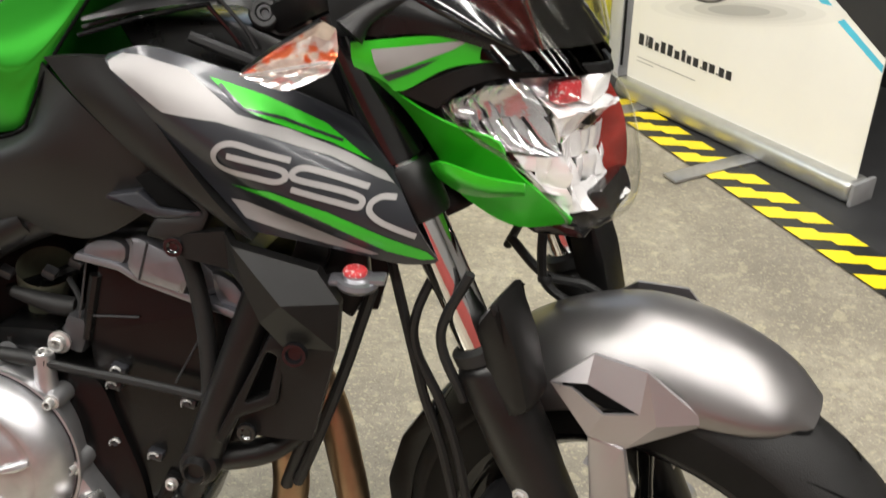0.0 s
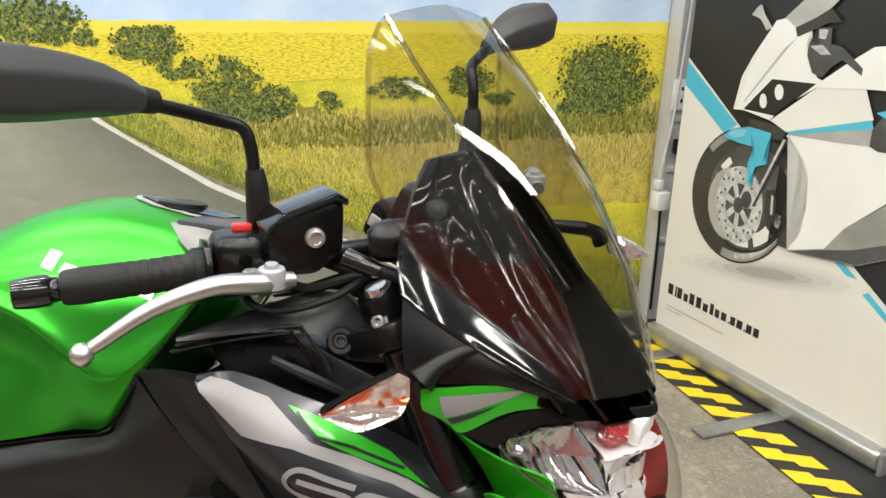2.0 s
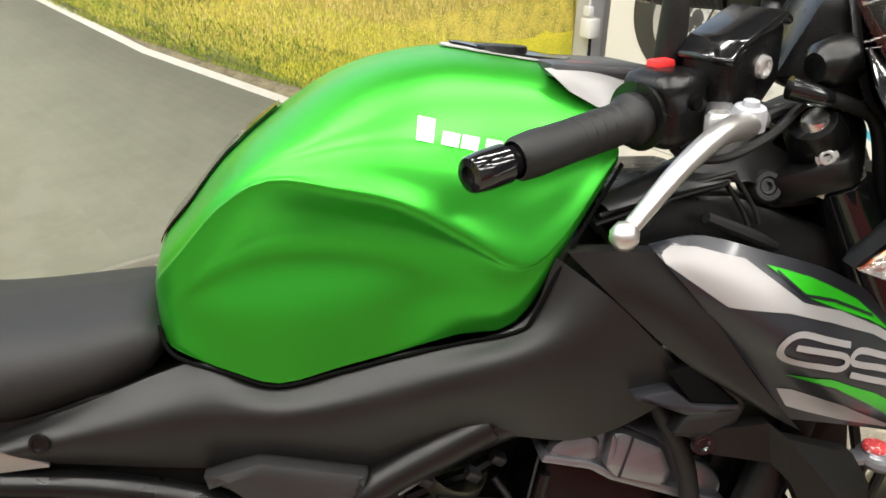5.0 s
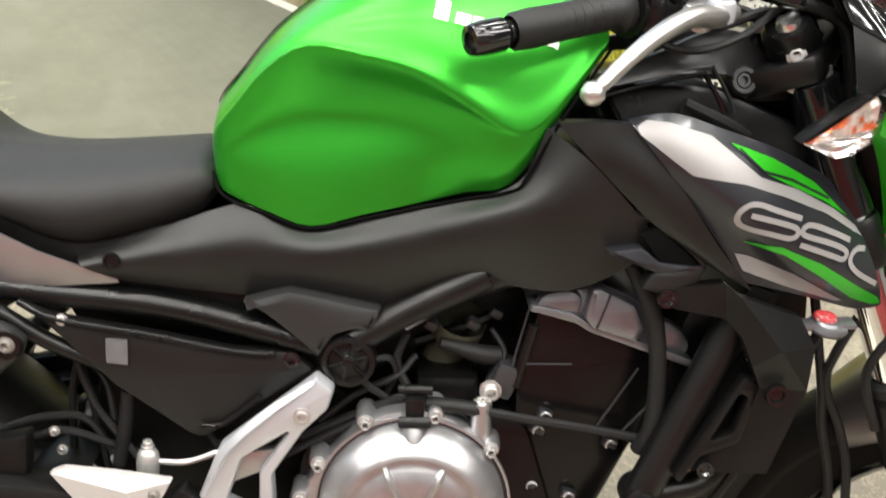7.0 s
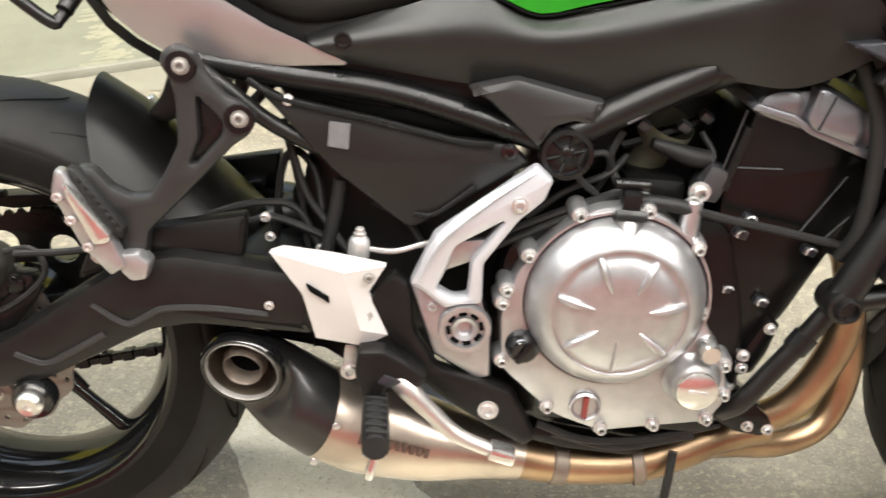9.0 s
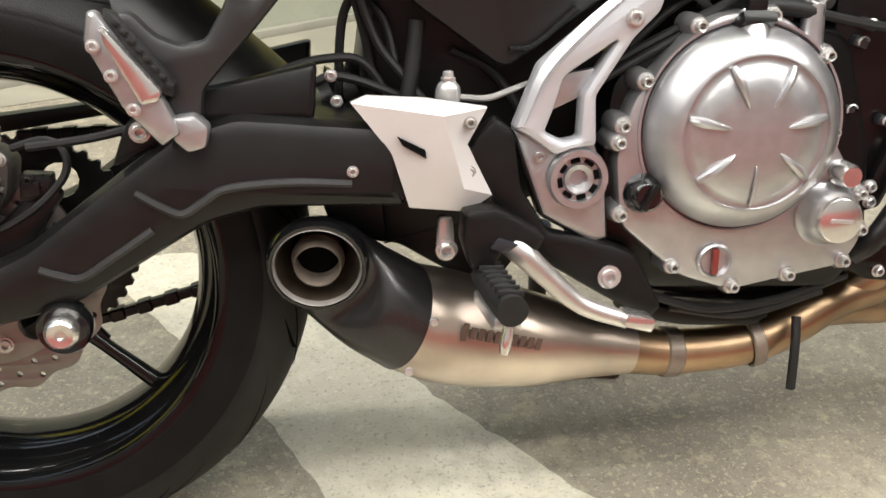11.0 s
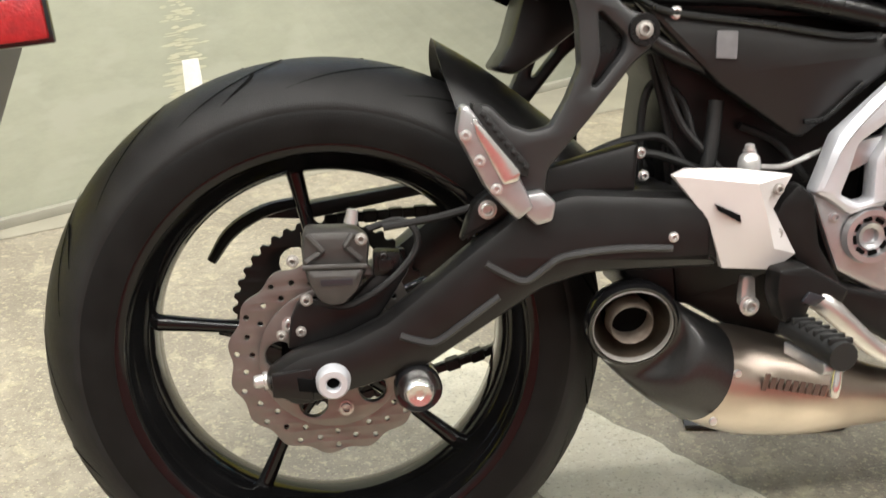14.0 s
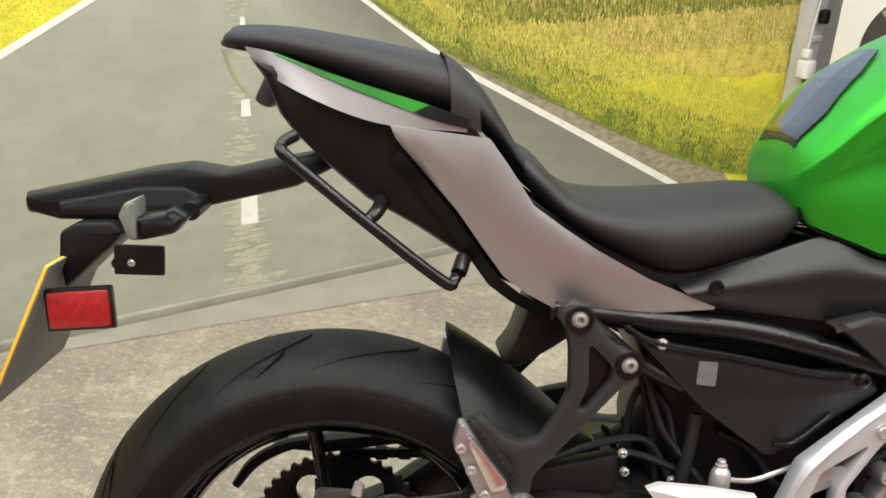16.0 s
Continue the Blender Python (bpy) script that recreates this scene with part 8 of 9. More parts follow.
INDREFLECT = mat("indicator_reflector", (0.86, 0.82, 0.80), 0.12, 0.85, 0.12, 160, 0.2, 300, 0, None, ((0.62, 0.33, 0.18), 110, 0.63))
# orange spots paint in the bulb's colour mirrored by the reflector
INDORANGE = mat("bulb_orange_reflector", (0.80, 0.70, 0.64), 0.14, 0.7, 0.2, 150, 0.2, 300, 0, None, ((0.85, 0.20, 0.08), 48, 0.52))
indicator(1, (0, 0, 0))
indicator(-1, (0.085, 0, 0.066))
# ---- printed landscape on the wall ----
def ragged(pts, amp, step, seedv, closed=True):
    """The outline with a rough, hand-torn edge."""
    rnd = random.Random(seedv)
    out = []
    P = [Vector(p) for p in pts]
    for i in range(len(P)):
        a, b = P[i], P[(i + 1) % len(P)]
        n = max(1, int((b - a).length / step))
        for k in range(n):
            out.append(a.lerp(b, k / n) + Vector((rnd.uniform(-amp, amp), rnd.uniform(-amp, amp))))
    return out


def print_layer(name, pts, layer, material, parent, label=""):
    bm = bmesh.new()
    bm.faces.new([bm.verts.new((p[0], -layer * 0.0004, p[1])) for p in pts])
    bmesh.ops.triangulate(bm, faces=bm.faces)
    if sum(f.normal.y for f in bm.faces) > 0:
        bmesh.ops.reverse_faces(bm, faces=bm.faces)
    return part(name, bm, material, parent, label)


def print_mat(name, a, b, scale, stretch=(1, 1, 1), c=None, cscale=60.0, lo=0.35, hi=0.65):
    """Printed paper: two inks mixed by a stretched grain, with a third ink in flecks."""
    m = bpy.data.materials.new(name)
    m.use_nodes = True
    n, l = m.node_tree.nodes, m.node_tree.links
    bs = n["Principled BSDF"]
    bs.inputs["Roughness"].default_value = 0.55
    tc, mp, ns, rp = n.new("ShaderNodeTexCoord"), n.new("ShaderNodeMapping"), n.new("ShaderNodeTexNoise"), n.new("ShaderNodeValToRGB")
    mp.inputs["Scale"].default_value = stretch
    ns.inputs["Scale"].default_value, ns.inputs["Detail"].default_value, ns.inputs["Roughness"].default_value = scale, 8, 0.7
    l.new(tc.outputs["Object"], mp.inputs[0])
    l.new(mp.outputs[0], ns.inputs["Vector"])
    l.new(ns.outputs["Fac"], rp.inputs[0])
    rp.color_ramp.elements[0].position, rp.color_ramp.elements[1].position = lo, hi
    rp.color_ramp.elements[0].color, rp.color_ramp.elements[1].color = (*a, 1), (*b, 1)
    out = rp.outputs[0]
    if c:
        n3, r3, mx = n.new("ShaderNodeTexNoise"), n.new("ShaderNodeValToRGB"), n.new("ShaderNodeMixRGB")
        n3.inputs["Scale"].default_value, n3.inputs["Detail"].default_value = cscale, 5
        r3.color_ramp.elements[0].position, r3.color_ramp.elements[1].position = 0.52, 0.60
        l.new(mp.outputs[0], n3.inputs["Vector"])
        l.new(n3.outputs["Fac"], r3.inputs[0])
        l.new(r3.outputs[0], mx.inputs[0])
        l.new(out, mx.inputs[1])
        mx.inputs[2].default_value = (*c, 1)
        out = mx.outputs[0]
    l.new(out, bs.inputs["Base Color"])
    return m


P_SKY = print_mat("print_sky", (0.38, 0.55, 0.80), (0.62, 0.74, 0.88), 3)
P_FIELD = print_mat("print_sunflower_field", (0.66, 0.555, 0.040), (0.84, 0.70, 0.045), 40, (1, 1, 5), (0.40, 0.36, 0.045), 70, 0.35, 0.6)
P_FIELDFAR = print_mat("print_far_field", (0.76, 0.65, 0.075), (0.84, 0.72, 0.085), 40, (1, 1, 6))
P_MEADOW = print_mat("print_meadow", (0.26, 0.25, 0.042), (0.66, 0.54, 0.09), 18, (1.4, 1, 1), (0.66, 0.54, 0.13), 150)
P_VERGE = print_mat("print_verge", (0.44, 0.45, 0.03), (0.82, 0.70, 0.06), 11, (1, 1, 1.6), (0.42, 0.44, 0.04), 160, 0.3, 0.62)
P_OLIVE = print_mat("print_olive_grass", (0.070, 0.100, 0.018), (0.33, 0.31, 0.055), 34, (3, 1, 0.8), (0.34, 0.30, 0.06), 120)
P_LEAF = print_mat("print_bush", (0.05, 0.075, 0.018), (0.19, 0.22, 0.04), 70, (1, 1, 1), (0.22, 0.24, 0.05), 90)
P_LEAFDARK = print_mat("print_dark_bush", (0.03, 0.045, 0.014), (0.10, 0.13, 0.03), 60)
P_ROAD = print_mat("print_road", (0.265, 0.278, 0.215), (0.36, 0.372, 0.29), 7, (1, 1, 2.2), (0.34, 0.35, 0.28), 5, 0.2, 0.8)
P_KERB = print_mat("print_gravel_edge", (0.17, 0.15, 0.095), (0.38, 0.335, 0.22), 26, (1, 1, 2.5))
P_WHITE = print_mat("print_white_line", (0.66, 0.65, 0.58), (0.80, 0.79, 0.72), 25)
P_WORN = print_mat("print_worn_line", (0.38, 0.38, 0.28), (0.50, 0.49, 0.36), 25, (1, 1, 3))

mural = empty("landscape_mural", "large printed mural of a country road through sunflower fields", "mural", Matrix.Translation(WALL_A) @ Matrix.Rotation(WALL_ANGLE, 4, "Z"))
U0, U1, VT = -2.6, 2.502, 2.5
part("sheet", box(((U0 + U1) / 2, 0.003, VT / 2), (U1 - U0, 0.006, VT), 0), P_VERGE, mural, "printed paper sheet")
print_layer("sky", [(U0, 1.02), (U1, 1.02), (U1, VT), (U0, VT)], 1, P_SKY, mural, "printed pale blue sky")
print_layer("far_field", ragged([(U0, 0.95), (U1, 0.95), (U1, 1.022), (U0, 1.035)], 0.0015, 0.03, 2), 2, P_FIELDFAR, mural, "printed yellow field")
print_layer("field", ragged([(0.62, 0.86), (U1, 0.86), (U1, 0.985), (0.62, 0.995)], 0.004, 0.03, 3), 3, P_FIELD, mural, "printed sunflower rows")
print_layer("meadow", ragged([(0.70, 0.52), (U1, 0.42), (U1, 0.70), (1.5, 0.72), (0.66, 0.85)], 0.012, 0.03, 4), 3, P_MEADOW, mural, "printed tall grass")
print_layer("shade_grass", ragged([(0.98, 0.74), (1.30, 0.665), (1.75, 0.655), (2.15, 0.655), (U1, 0.655), (U1, 0.735), (2.0, 0.72), (1.5, 0.745), (1.1, 0.83)], 0.012, 0.02, 5), 4, P_OLIVE, mural, "printed olive grass")
print_layer("field_left", ragged([(U0, 0.62), (-0.35, 0.62), (0.10, 0.86), (0.40, 0.985), (0.36, 1.0), (U0, 0.96)], 0.008, 0.04, 6), 3, P_VERGE, mural)
# road
print_layer("road", [(-1.75, 0.0), (2.125, 0.0), (2.03, 0.05), (1.48, 0.34), (1.04, 0.57), (0.75, 0.768), (0.665, 0.855), (0.60, 0.93), (0.555, 0.965), (0.42, 0.972), (0.34, 0.925), (0.12, 0.795), (-0.1, 0.675), (-0.9, 0.30)], 5, P_ROAD, mural, "printed grey road")
for i in range(14):
    f, g = 0.30 + 0.62 * i / 13, 0.985 - 0.37 * i / 13
    ink_mat = print_mat("print_road_shade", tuple(g * v for v in (0.265, 0.277, 0.217)), tuple(g * v for v in (0.36, 0.371, 0.293)), 7, (1, 1, 2.2), None, 5, 0.2, 0.8)
    print_layer("road_shade", ragged([(0.45 + (p - 0.45) * f, v) for p, v in ((0.66, 0.84), (0.74, 0.768), (1.035, 0.566), (1.47, 0.336), (2.02, 0.046), (2.10, 0.0))][::-1] + [(0.664, 0.845), (0.745, 0.768), (1.03, 0.572), (1.47, 0.342), (2.02, 0.05), (2.10, 0.0)], 0.0012, 0.03, 90), 5.1 + i * 0.09, ink_mat, mural)
print_layer("gravel_edge", ragged([(2.13, 0.0), (2.34, 0.0), (2.237, 0.087), (1.946, 0.191), (1.722, 0.289), (1.47, 0.406), (1.245, 0.502), (1.101, 0.572), (0.968, 0.637), (0.86, 0.703), (0.77, 0.765), (0.75, 0.775), (1.05, 0.575), (1.49, 0.345), (2.04, 0.055)], 0.005, 0.02, 10), 6.5, P_KERB, mural, "printed gravel edge")
P_NEARVERGE = print_mat("print_green_verge", (0.12, 0.17, 0.03), (0.36, 0.38, 0.05), 26, (1, 1, 1.4), (0.22, 0.28, 0.04), 120)
print_layer("near_verge", ragged([(0.668, 0.858), (0.755, 0.776), (0.79, 0.762), (0.98, 0.64), (1.10, 0.60), (0.90, 0.78), (0.78, 0.835), (0.70, 0.872)], 0.006, 0.02, 41), 6.6, P_NEARVERGE, mural, "printed green verge")
print_layer("road_line", [(2.10, 0.0), (2.155, 0.0), (2.055, 0.053), (1.495, 0.347), (1.05, 0.576), (0.757, 0.774), (0.672, 0.858), (0.664, 0.855), (0.745, 0.766), (1.036, 0.566), (1.472, 0.336), (2.018, 0.046)], 7, P_WHITE, mural, "printed white edge line")
print_layer("road_line", [(-0.93, 0.285), (-0.1, 0.675), (0.12, 0.795), (0.34, 0.925), (0.345, 0.934), (0.11, 0.805), (-0.11, 0.688), (-0.97, 0.295)], 7, P_WHITE, mural, "printed white edge line")
rw = random.Random(4)
wl = bmesh.new()
for i in range(420):
    v = 0.02 + 0.93 * rw.random() ** 1.3
    k = 1 - v * 0.86
    u = 0.43 + rw.gauss(0, 0.030) * k
    hw, hh, y = rw.uniform(0.006, 0.036) * k, rw.uniform(0.0012, 0.0060) * k, -(6 + rw.random()) * 0.0004
    wl.faces.new([wl.verts.new((u + du * hw, y, v + dv2 * hh)) for du, dv2 in ((-1, -0.3), (-0.2, -1), (1, -0.4), (0.8, 0.6), (0.1, 1), (-0.8, 0.5))])
if sum(f.normal.y for f in wl.faces) > 0:
    bmesh.ops.reverse_faces(wl, faces=wl.faces)
part("worn_line", wl, P_WORN, mural, "printed worn centre line")
for v0, v1, w in ((0.205, 0.298, 0.024), (0.492, 0.535, 0.013), (0.70, 0.735, 0.007)):
    print_layer("road_dash", ragged([(0.44 - w, v0), (0.44 + w, v0), (0.44 + w * 0.85, v1), (0.44 - w * 0.85, v1)], 0.001, 0.02, 12), 8, P_WHITE, mural, "printed white dash")
# bushes: many small leaf tufts
def bush(cu, cv, w, h, seedv, n=170, layer=9, dark=False):
    n = int(n * 10)
    rnd = random.Random(seedv)
    bm = bmesh.new()
    for i in range(n):
        if i % 22 == 0:
            ca, cr = rnd.uniform(0, 2 * math.pi), math.sqrt(rnd.random()) * 0.95
            ku, kv, kr = cu + w * 0.46 * cr * math.cos(ca), cv + h * 0.46 * cr * math.sin(ca) * (1.0 if math.sin(ca) > 0 else 0.9), rnd.uniform(0.06, 0.2) * min(w, h * 1.6)
        a, r = rnd.uniform(0, 2 * math.pi), math.sqrt(rnd.random())
        u, v = ku + kr * r * math.cos(a), kv + kr * 0.7 * r * math.sin(a)
        s = rnd.uniform(0.0018, 0.0046) * (1.5 if w > 0.25 else 1.1)
        k = rnd.randint(3, 5)
        ph = rnd.uniform(0, 6.28)
        y = -(layer + rnd.random() * 2) * 0.0004
        vs = [bm.verts.new((u + s * rnd.uniform(0.5, 1.2) * math.cos(ph - 2 * math.pi * j / k), y, v + s * rnd.uniform(0.5, 1.2) * math.sin(ph - 2 * math.pi * j / k))) for j in range(k)]
        bm.faces.new(vs)
    if sum(f.normal.y for f in bm.faces) > 0:
        bmesh.ops.reverse_faces(bm, faces=bm.faces)
    return part("printed_bush", bm, P_LEAFDARK if dark else P_LEAF, mural, "printed dark green bush")
bush(2.29, 0.84, 0.36, 0.24, 1, 420)
bush(2.24, 0.755, 0.30, 0.06, 2, 120, 10, True)
bush(0.895, 0.965, 0.20, 0.11, 3, 170)
bush(1.10, 0.845, 0.20, 0.17, 4, 190)
bush(1.22, 0.80, 0.14, 0.10, 5, 110)
bush(1.14, 0.775, 0.26, 0.06, 6, 110, 10, True)
bush(1.38, 0.80, 0.10, 0.06, 7, 40)
bush(1.60, 0.83, 0.22, 0.07, 8, 100)
bush(1.82, 0.85, 0.16, 0.10, 9, 100)
bush(1.92, 0.80, 0.10, 0.06, 10, 50)
bush(0.55, 1.03, 0.42, 0.13, 11, 260)
bush(0.30, 1.04, 0.40, 0.15, 12, 220, 9, True)
bush(0.70, 0.985, 0.18, 0.05, 13, 70, 10, True)
bush(0.98, 0.90, 0.14, 0.06, 14, 60)
bush(-0.6, 1.03, 1.2, 0.14, 15, 420, 9, True)
def island_mat(name, stops):
    """Printed strokes, each in its own ink between the given ones."""
    m = bpy.data.materials.new(name)
    m.use_nodes = True
    n, l = m.node_tree.nodes, m.node_tree.links
    g, rp = n.new("ShaderNodeNewGeometry"), n.new("ShaderNodeValToRGB")
    while len(rp.color_ramp.elements) < len(stops):
        rp.color_ramp.elements.new(0.5)
    for i, c in enumerate(stops):
        rp.color_ramp.elements[i].position = i / (len(stops) - 1)
        rp.color_ramp.elements[i].color = (*c, 1)
    l.new(g.outputs["Random Per Island"], rp.inputs[0])
    l.new(rp.outputs[0], n["Principled BSDF"].inputs["Base Color"])
    n["Principled BSDF"].inputs["Roughness"].default_value = 0.55
    return m


LEAVES = island_mat("print_leaves", [(0.018, 0.03, 0.010), (0.04, 0.065, 0.015), (0.09, 0.13, 0.025), (0.18, 0.23, 0.045), (0.30, 0.33, 0.07)])
for ob in [o for o in mural.children if o.name.startswith("printed_bush")]:
    ob.data.materials.clear()
    ob.data.materials.append(LEAVES)
EDGE_U = [(0.675, 0.862), (0.77, 0.768), (0.86, 0.703), (0.968, 0.637), (1.101, 0.572), (1.245, 0.502), (1.47, 0.406), (1.722, 0.289), (1.946, 0.191), (2.237, 0.087), (2.6, 0.0)]


def edge_v(u):
    """Height of the grass edge at u."""
    for (u0, v0), (u1, v1) in zip(EDGE_U, EDGE_U[1:]):
        if u <= u1:
            return v0 + (v1 - v0) * max(0, (u - u0)) / (u1 - u0)
    return 0.0


def blades(name, u0, u1, lo, hi, size, n, layer, stops, seedv, label, above=True, power=1.0):
    """Upright printed grass strokes, strewn over a band that follows the grass edge."""
    rnd = random.Random(seedv)
    bm = bmesh.new()
    for i in range(n):
        u = rnd.uniform(u0, u1)
        if u < u0 + 0.10 * rnd.random() ** 0.5:
            continue
        near = 0.45 + 0.55 * min(1, max(0, (u - 0.75) / 1.3))
        v = edge_v(u) + (lo + (hi - lo) * rnd.random() ** power) * near if above else rnd.uniform(lo, hi)
        if v > 0.88 or v < edge_v(u) - 0.008:
            continue
        h = size * rnd.uniform(0.4, 1.5) * near
        w, tilt, y = h * rnd.uniform(0.05, 0.13), rnd.gauss(0, 0.28) * h, -(layer + rnd.random() * 2) * 0.0004
        bm.faces.new([bm.verts.new(q) for q in ((u - w, y, v), (u + w, y, v), (u + tilt, y, v + h))])
    if sum(f.normal.y for f in bm.faces) > 0:
        bmesh.ops.reverse_faces(bm, faces=bm.faces)
    return part(name, bm, island_mat("print_" + name, stops), mural, label)


blades("straw_grass", 0.80, 2.50, 0.54, 0.76, 0.026, 9000, 7, [(0.28, 0.25, 0.06), (0.46, 0.38, 0.08), (0.60, 0.49, 0.12), (0.70, 0.59, 0.22)], 73, "printed straw-coloured tall grass", False)
blades("dark_grass", 1.0, 2.50, 0.66, 0.73, 0.030, 1900, 9, [(0.08, 0.10, 0.018), (0.18, 0.20, 0.03), (0.36, 0.33, 0.05)], 74, "printed dark tall grass", False)
blades("yellow_grass", 0.69, 2.50, 0.02, 0.30, 0.015, 15000, 8, [(0.36, 0.40, 0.045), (0.56, 0.56, 0.06), (0.70, 0.65, 0.09), (0.80, 0.73, 0.17)], 72, "printed yellow-green grass")
blades("green_grass", 0.68, 2.50, -0.008, 0.17, 0.014, 13000, 10, [(0.075, 0.115, 0.025), (0.16, 0.22, 0.035), (0.28, 0.34, 0.045), (0.46, 0.47, 0.06)], 71, "printed green grass at the road's edge", True, 1.9)
rg = random.Random(9)
for i in range(14):
    u0 = 0.85 + 1.55 * rg.random()
    blades("green_clump", u0, u0 + rg.uniform(0.06, 0.16), 0.0, rg.uniform(0.05, 0.11), 0.017, 420, 11, [(0.05, 0.085, 0.018), (0.12, 0.18, 0.025), (0.24, 0.29, 0.03)], 300 + i, "printed green clump of grass", True, 1.6)
skirt = part("wall_trim", box((0.3, -0.012, 0.012), (5.6, 0.02, 0.024), 0.004), mat("grey_trim", (0.24, 0.235, 0.19), 0.6, 0, 0.15, 8, 0.2, 200))
skirt.matrix_basis = Matrix.Translation(WALL_A) @ Matrix.Rotation(WALL_ANGLE, 4, "Z")
tagged(skirt, "thin grey strip at the foot of the mural", "trim", kind="structure")

# wall beside the mural: trunking, socket box, cables
TRUNK = mat("pale_grey_trunking", (0.56, 0.56, 0.56), 0.5, 0, 0.05, 20, 0.05)
WM = Matrix.Translation(WALL_A) @ Matrix.Rotation(WALL_ANGLE, 4, "Z")
tr_ = empty("cable_trunking", "pale grey upright cable trunking beside the mural", "trunking", WM)
part("channel", box((2.540, -0.03, 1.2), (0.075, 0.06, 2.4), 0.005), TRUNK, tr_)
part("channel_lip", box((2.507, -0.064, 1.2), (0.008, 0.010, 2.4), 0.002), TRUNK, tr_)
for v in (0.30, 0.55, 0.72):
    part("clip", box((2.540, -0.064, v), (0.06, 0.012, 0.02), 0.003), TRUNK, tr_)
sk = empty("wall_socket", "white double wall socket on the trunking", "socket", WM)
part("face_plate", box((2.543, -0.07, 0.80), (0.085, 0.012, 0.10), 0.004), HOUSING, sk)
for dv_ in (-0.02, 0.02):
    for du in (-0.012, 0.012):
        part("hole", box((2.543 + du, -0.0765, 0.80 + dv_), (0.006, 0.002, 0.012), 0), GROOVE, sk)
pg = empty("power_plug", "pale moulded power plug hanging on its cable", "plug", WM)
part("plug_body", box((2.490, -0.085, 0.452), (0.05, 0.05, 0.065), 0.01), HOUSING, pg)
part("plug_top", box((2.476, -0.085, 0.507), (0.022, 0.03, 0.030), 0.004), HOUSING, pg)
part("cable", tube([(2.476, -0.085, 0.515), (2.492, -0.08, 0.62), (2.514, -0.075, 0.78), (2.540, -0.07, 1.3)], 0.005, 8), TRUNK, pg)
part("cable", tube([(2.495, -0.085, 0.43), (2.505, -0.08, 0.28), (2.515, -0.07, 0.05)], 0.005, 8), RUBBER, pg)
part("black_connector", box((2.540, -0.080, 0.63), (0.03, 0.03, 0.05), 0.008), RUBBER, pg)

# ---- pull-up banner ----
BAN_A, BAN_B = Vector((1.515, 2.205, 0)), Vector((2.085, 1.495, 0))
BAN_W = (BAN_B - BAN_A).length
BAN_M = Matrix.Translation(BAN_A) @ Matrix.Rotation(math.atan2((BAN_B - BAN_A).y, (BAN_B - BAN_A).x), 4, "Z")
banner = empty("pull_up_banner", "pull-up banner printed with a white and blue sport motorcycle", "banner", BAN_M)
B_PAPER = mat("banner_vinyl", (0.74, 0.72, 0.66), 0.45, 0, 0.03, 4, 0.02, 100)
B_BLACK = mat("banner_black_ink", (0.020, 0.020, 0.022), 0.4, 0, 0.1, 6, 0)
B_BLUE = mat("banner_blue_ink", (0.08, 0.47, 0.62), 0.4, 0, 0.06, 6, 0)
B_WHITE = mat("banner_white_ink", (0.80, 0.79, 0.75), 0.4, 0, 0.05, 5, 0)
B_SHADE = mat("banner_grey_ink", (0.42, 0.41, 0.38), 0.4, 0, 0.2, 8, 0)
B_DARK = mat("banner_dark_grey_ink", (0.075, 0.075, 0.075), 0.4, 0, 0.4, 14, 0)
B_STEEL = mat("banner_silver_ink", (0.50, 0.50, 0.48), 0.4, 0, 0.3, 60, 0)
part("sheet", box((BAN_W / 2, 0, 1.06), (BAN_W - 0.03, 0.0015, 2.02), 0), B_PAPER, banner, "cream printed vinyl sheet")
base = part("base_case", box((BAN_W / 2, 0.0, 0.035), (BAN_W, 0.085, 0.060), 0.022, (0, 0, 0), 4), mat("silver_case", (0.50, 0.50, 0.48), 0.35, 0.8, 0.05, 30, 0.03), banner, "silver aluminium base")
part("end_cap", box((BAN_W + 0.006, 0.0, 0.036), (0.014, 0.090, 0.066), 0.012), mat("grey_plastic_cap", (0.22, 0.22, 0.22), 0.5), banner, "grey plastic end cap")
for u in (0.10, BAN_W - 0.36):
    part("foot", box((u + 0.02, -0.17, 0.008), (0.055, 0.30, 0.008), 0.003, (0, 0, -6)), CASTALU, banner, "flat swivel foot")


def ink(name, pts, layer, material, label=""):
    bm = bmesh.new()
    bm.faces.new([bm.verts.new((p[0], -0.0012 - layer * 0.0004, p[1])) for p in pts])
    bmesh.ops.triangulate(bm, faces=bm.faces)
    if sum(f.normal.y for f in bm.faces) > 0:
        bmesh.ops.reverse_faces(bm, faces=bm.faces)
    return part(name, bm, material, banner, label)


WB = BAN_W - 0.016
def oval(c, a, b, k=1.0, n=48, a0=0.0, a1=2 * math.pi):
    """Points of a skewed oval with the half axes a and b."""
    return [(c[0] + k * (a[0] * math.cos(q) + b[0] * math.sin(q)), c[1] + k * (a[1] * math.cos(q) + b[1] * math.sin(q))) for q in (a0 + (a1 - a0) * i / n for i in range(n))]


def crescent(c, a, b, k0, k1, a0, a1, n=24):
    return oval(c, a, b, k1, n, a0, a1) + oval(c, a, b, k0, n, a0, a1)[::-1]


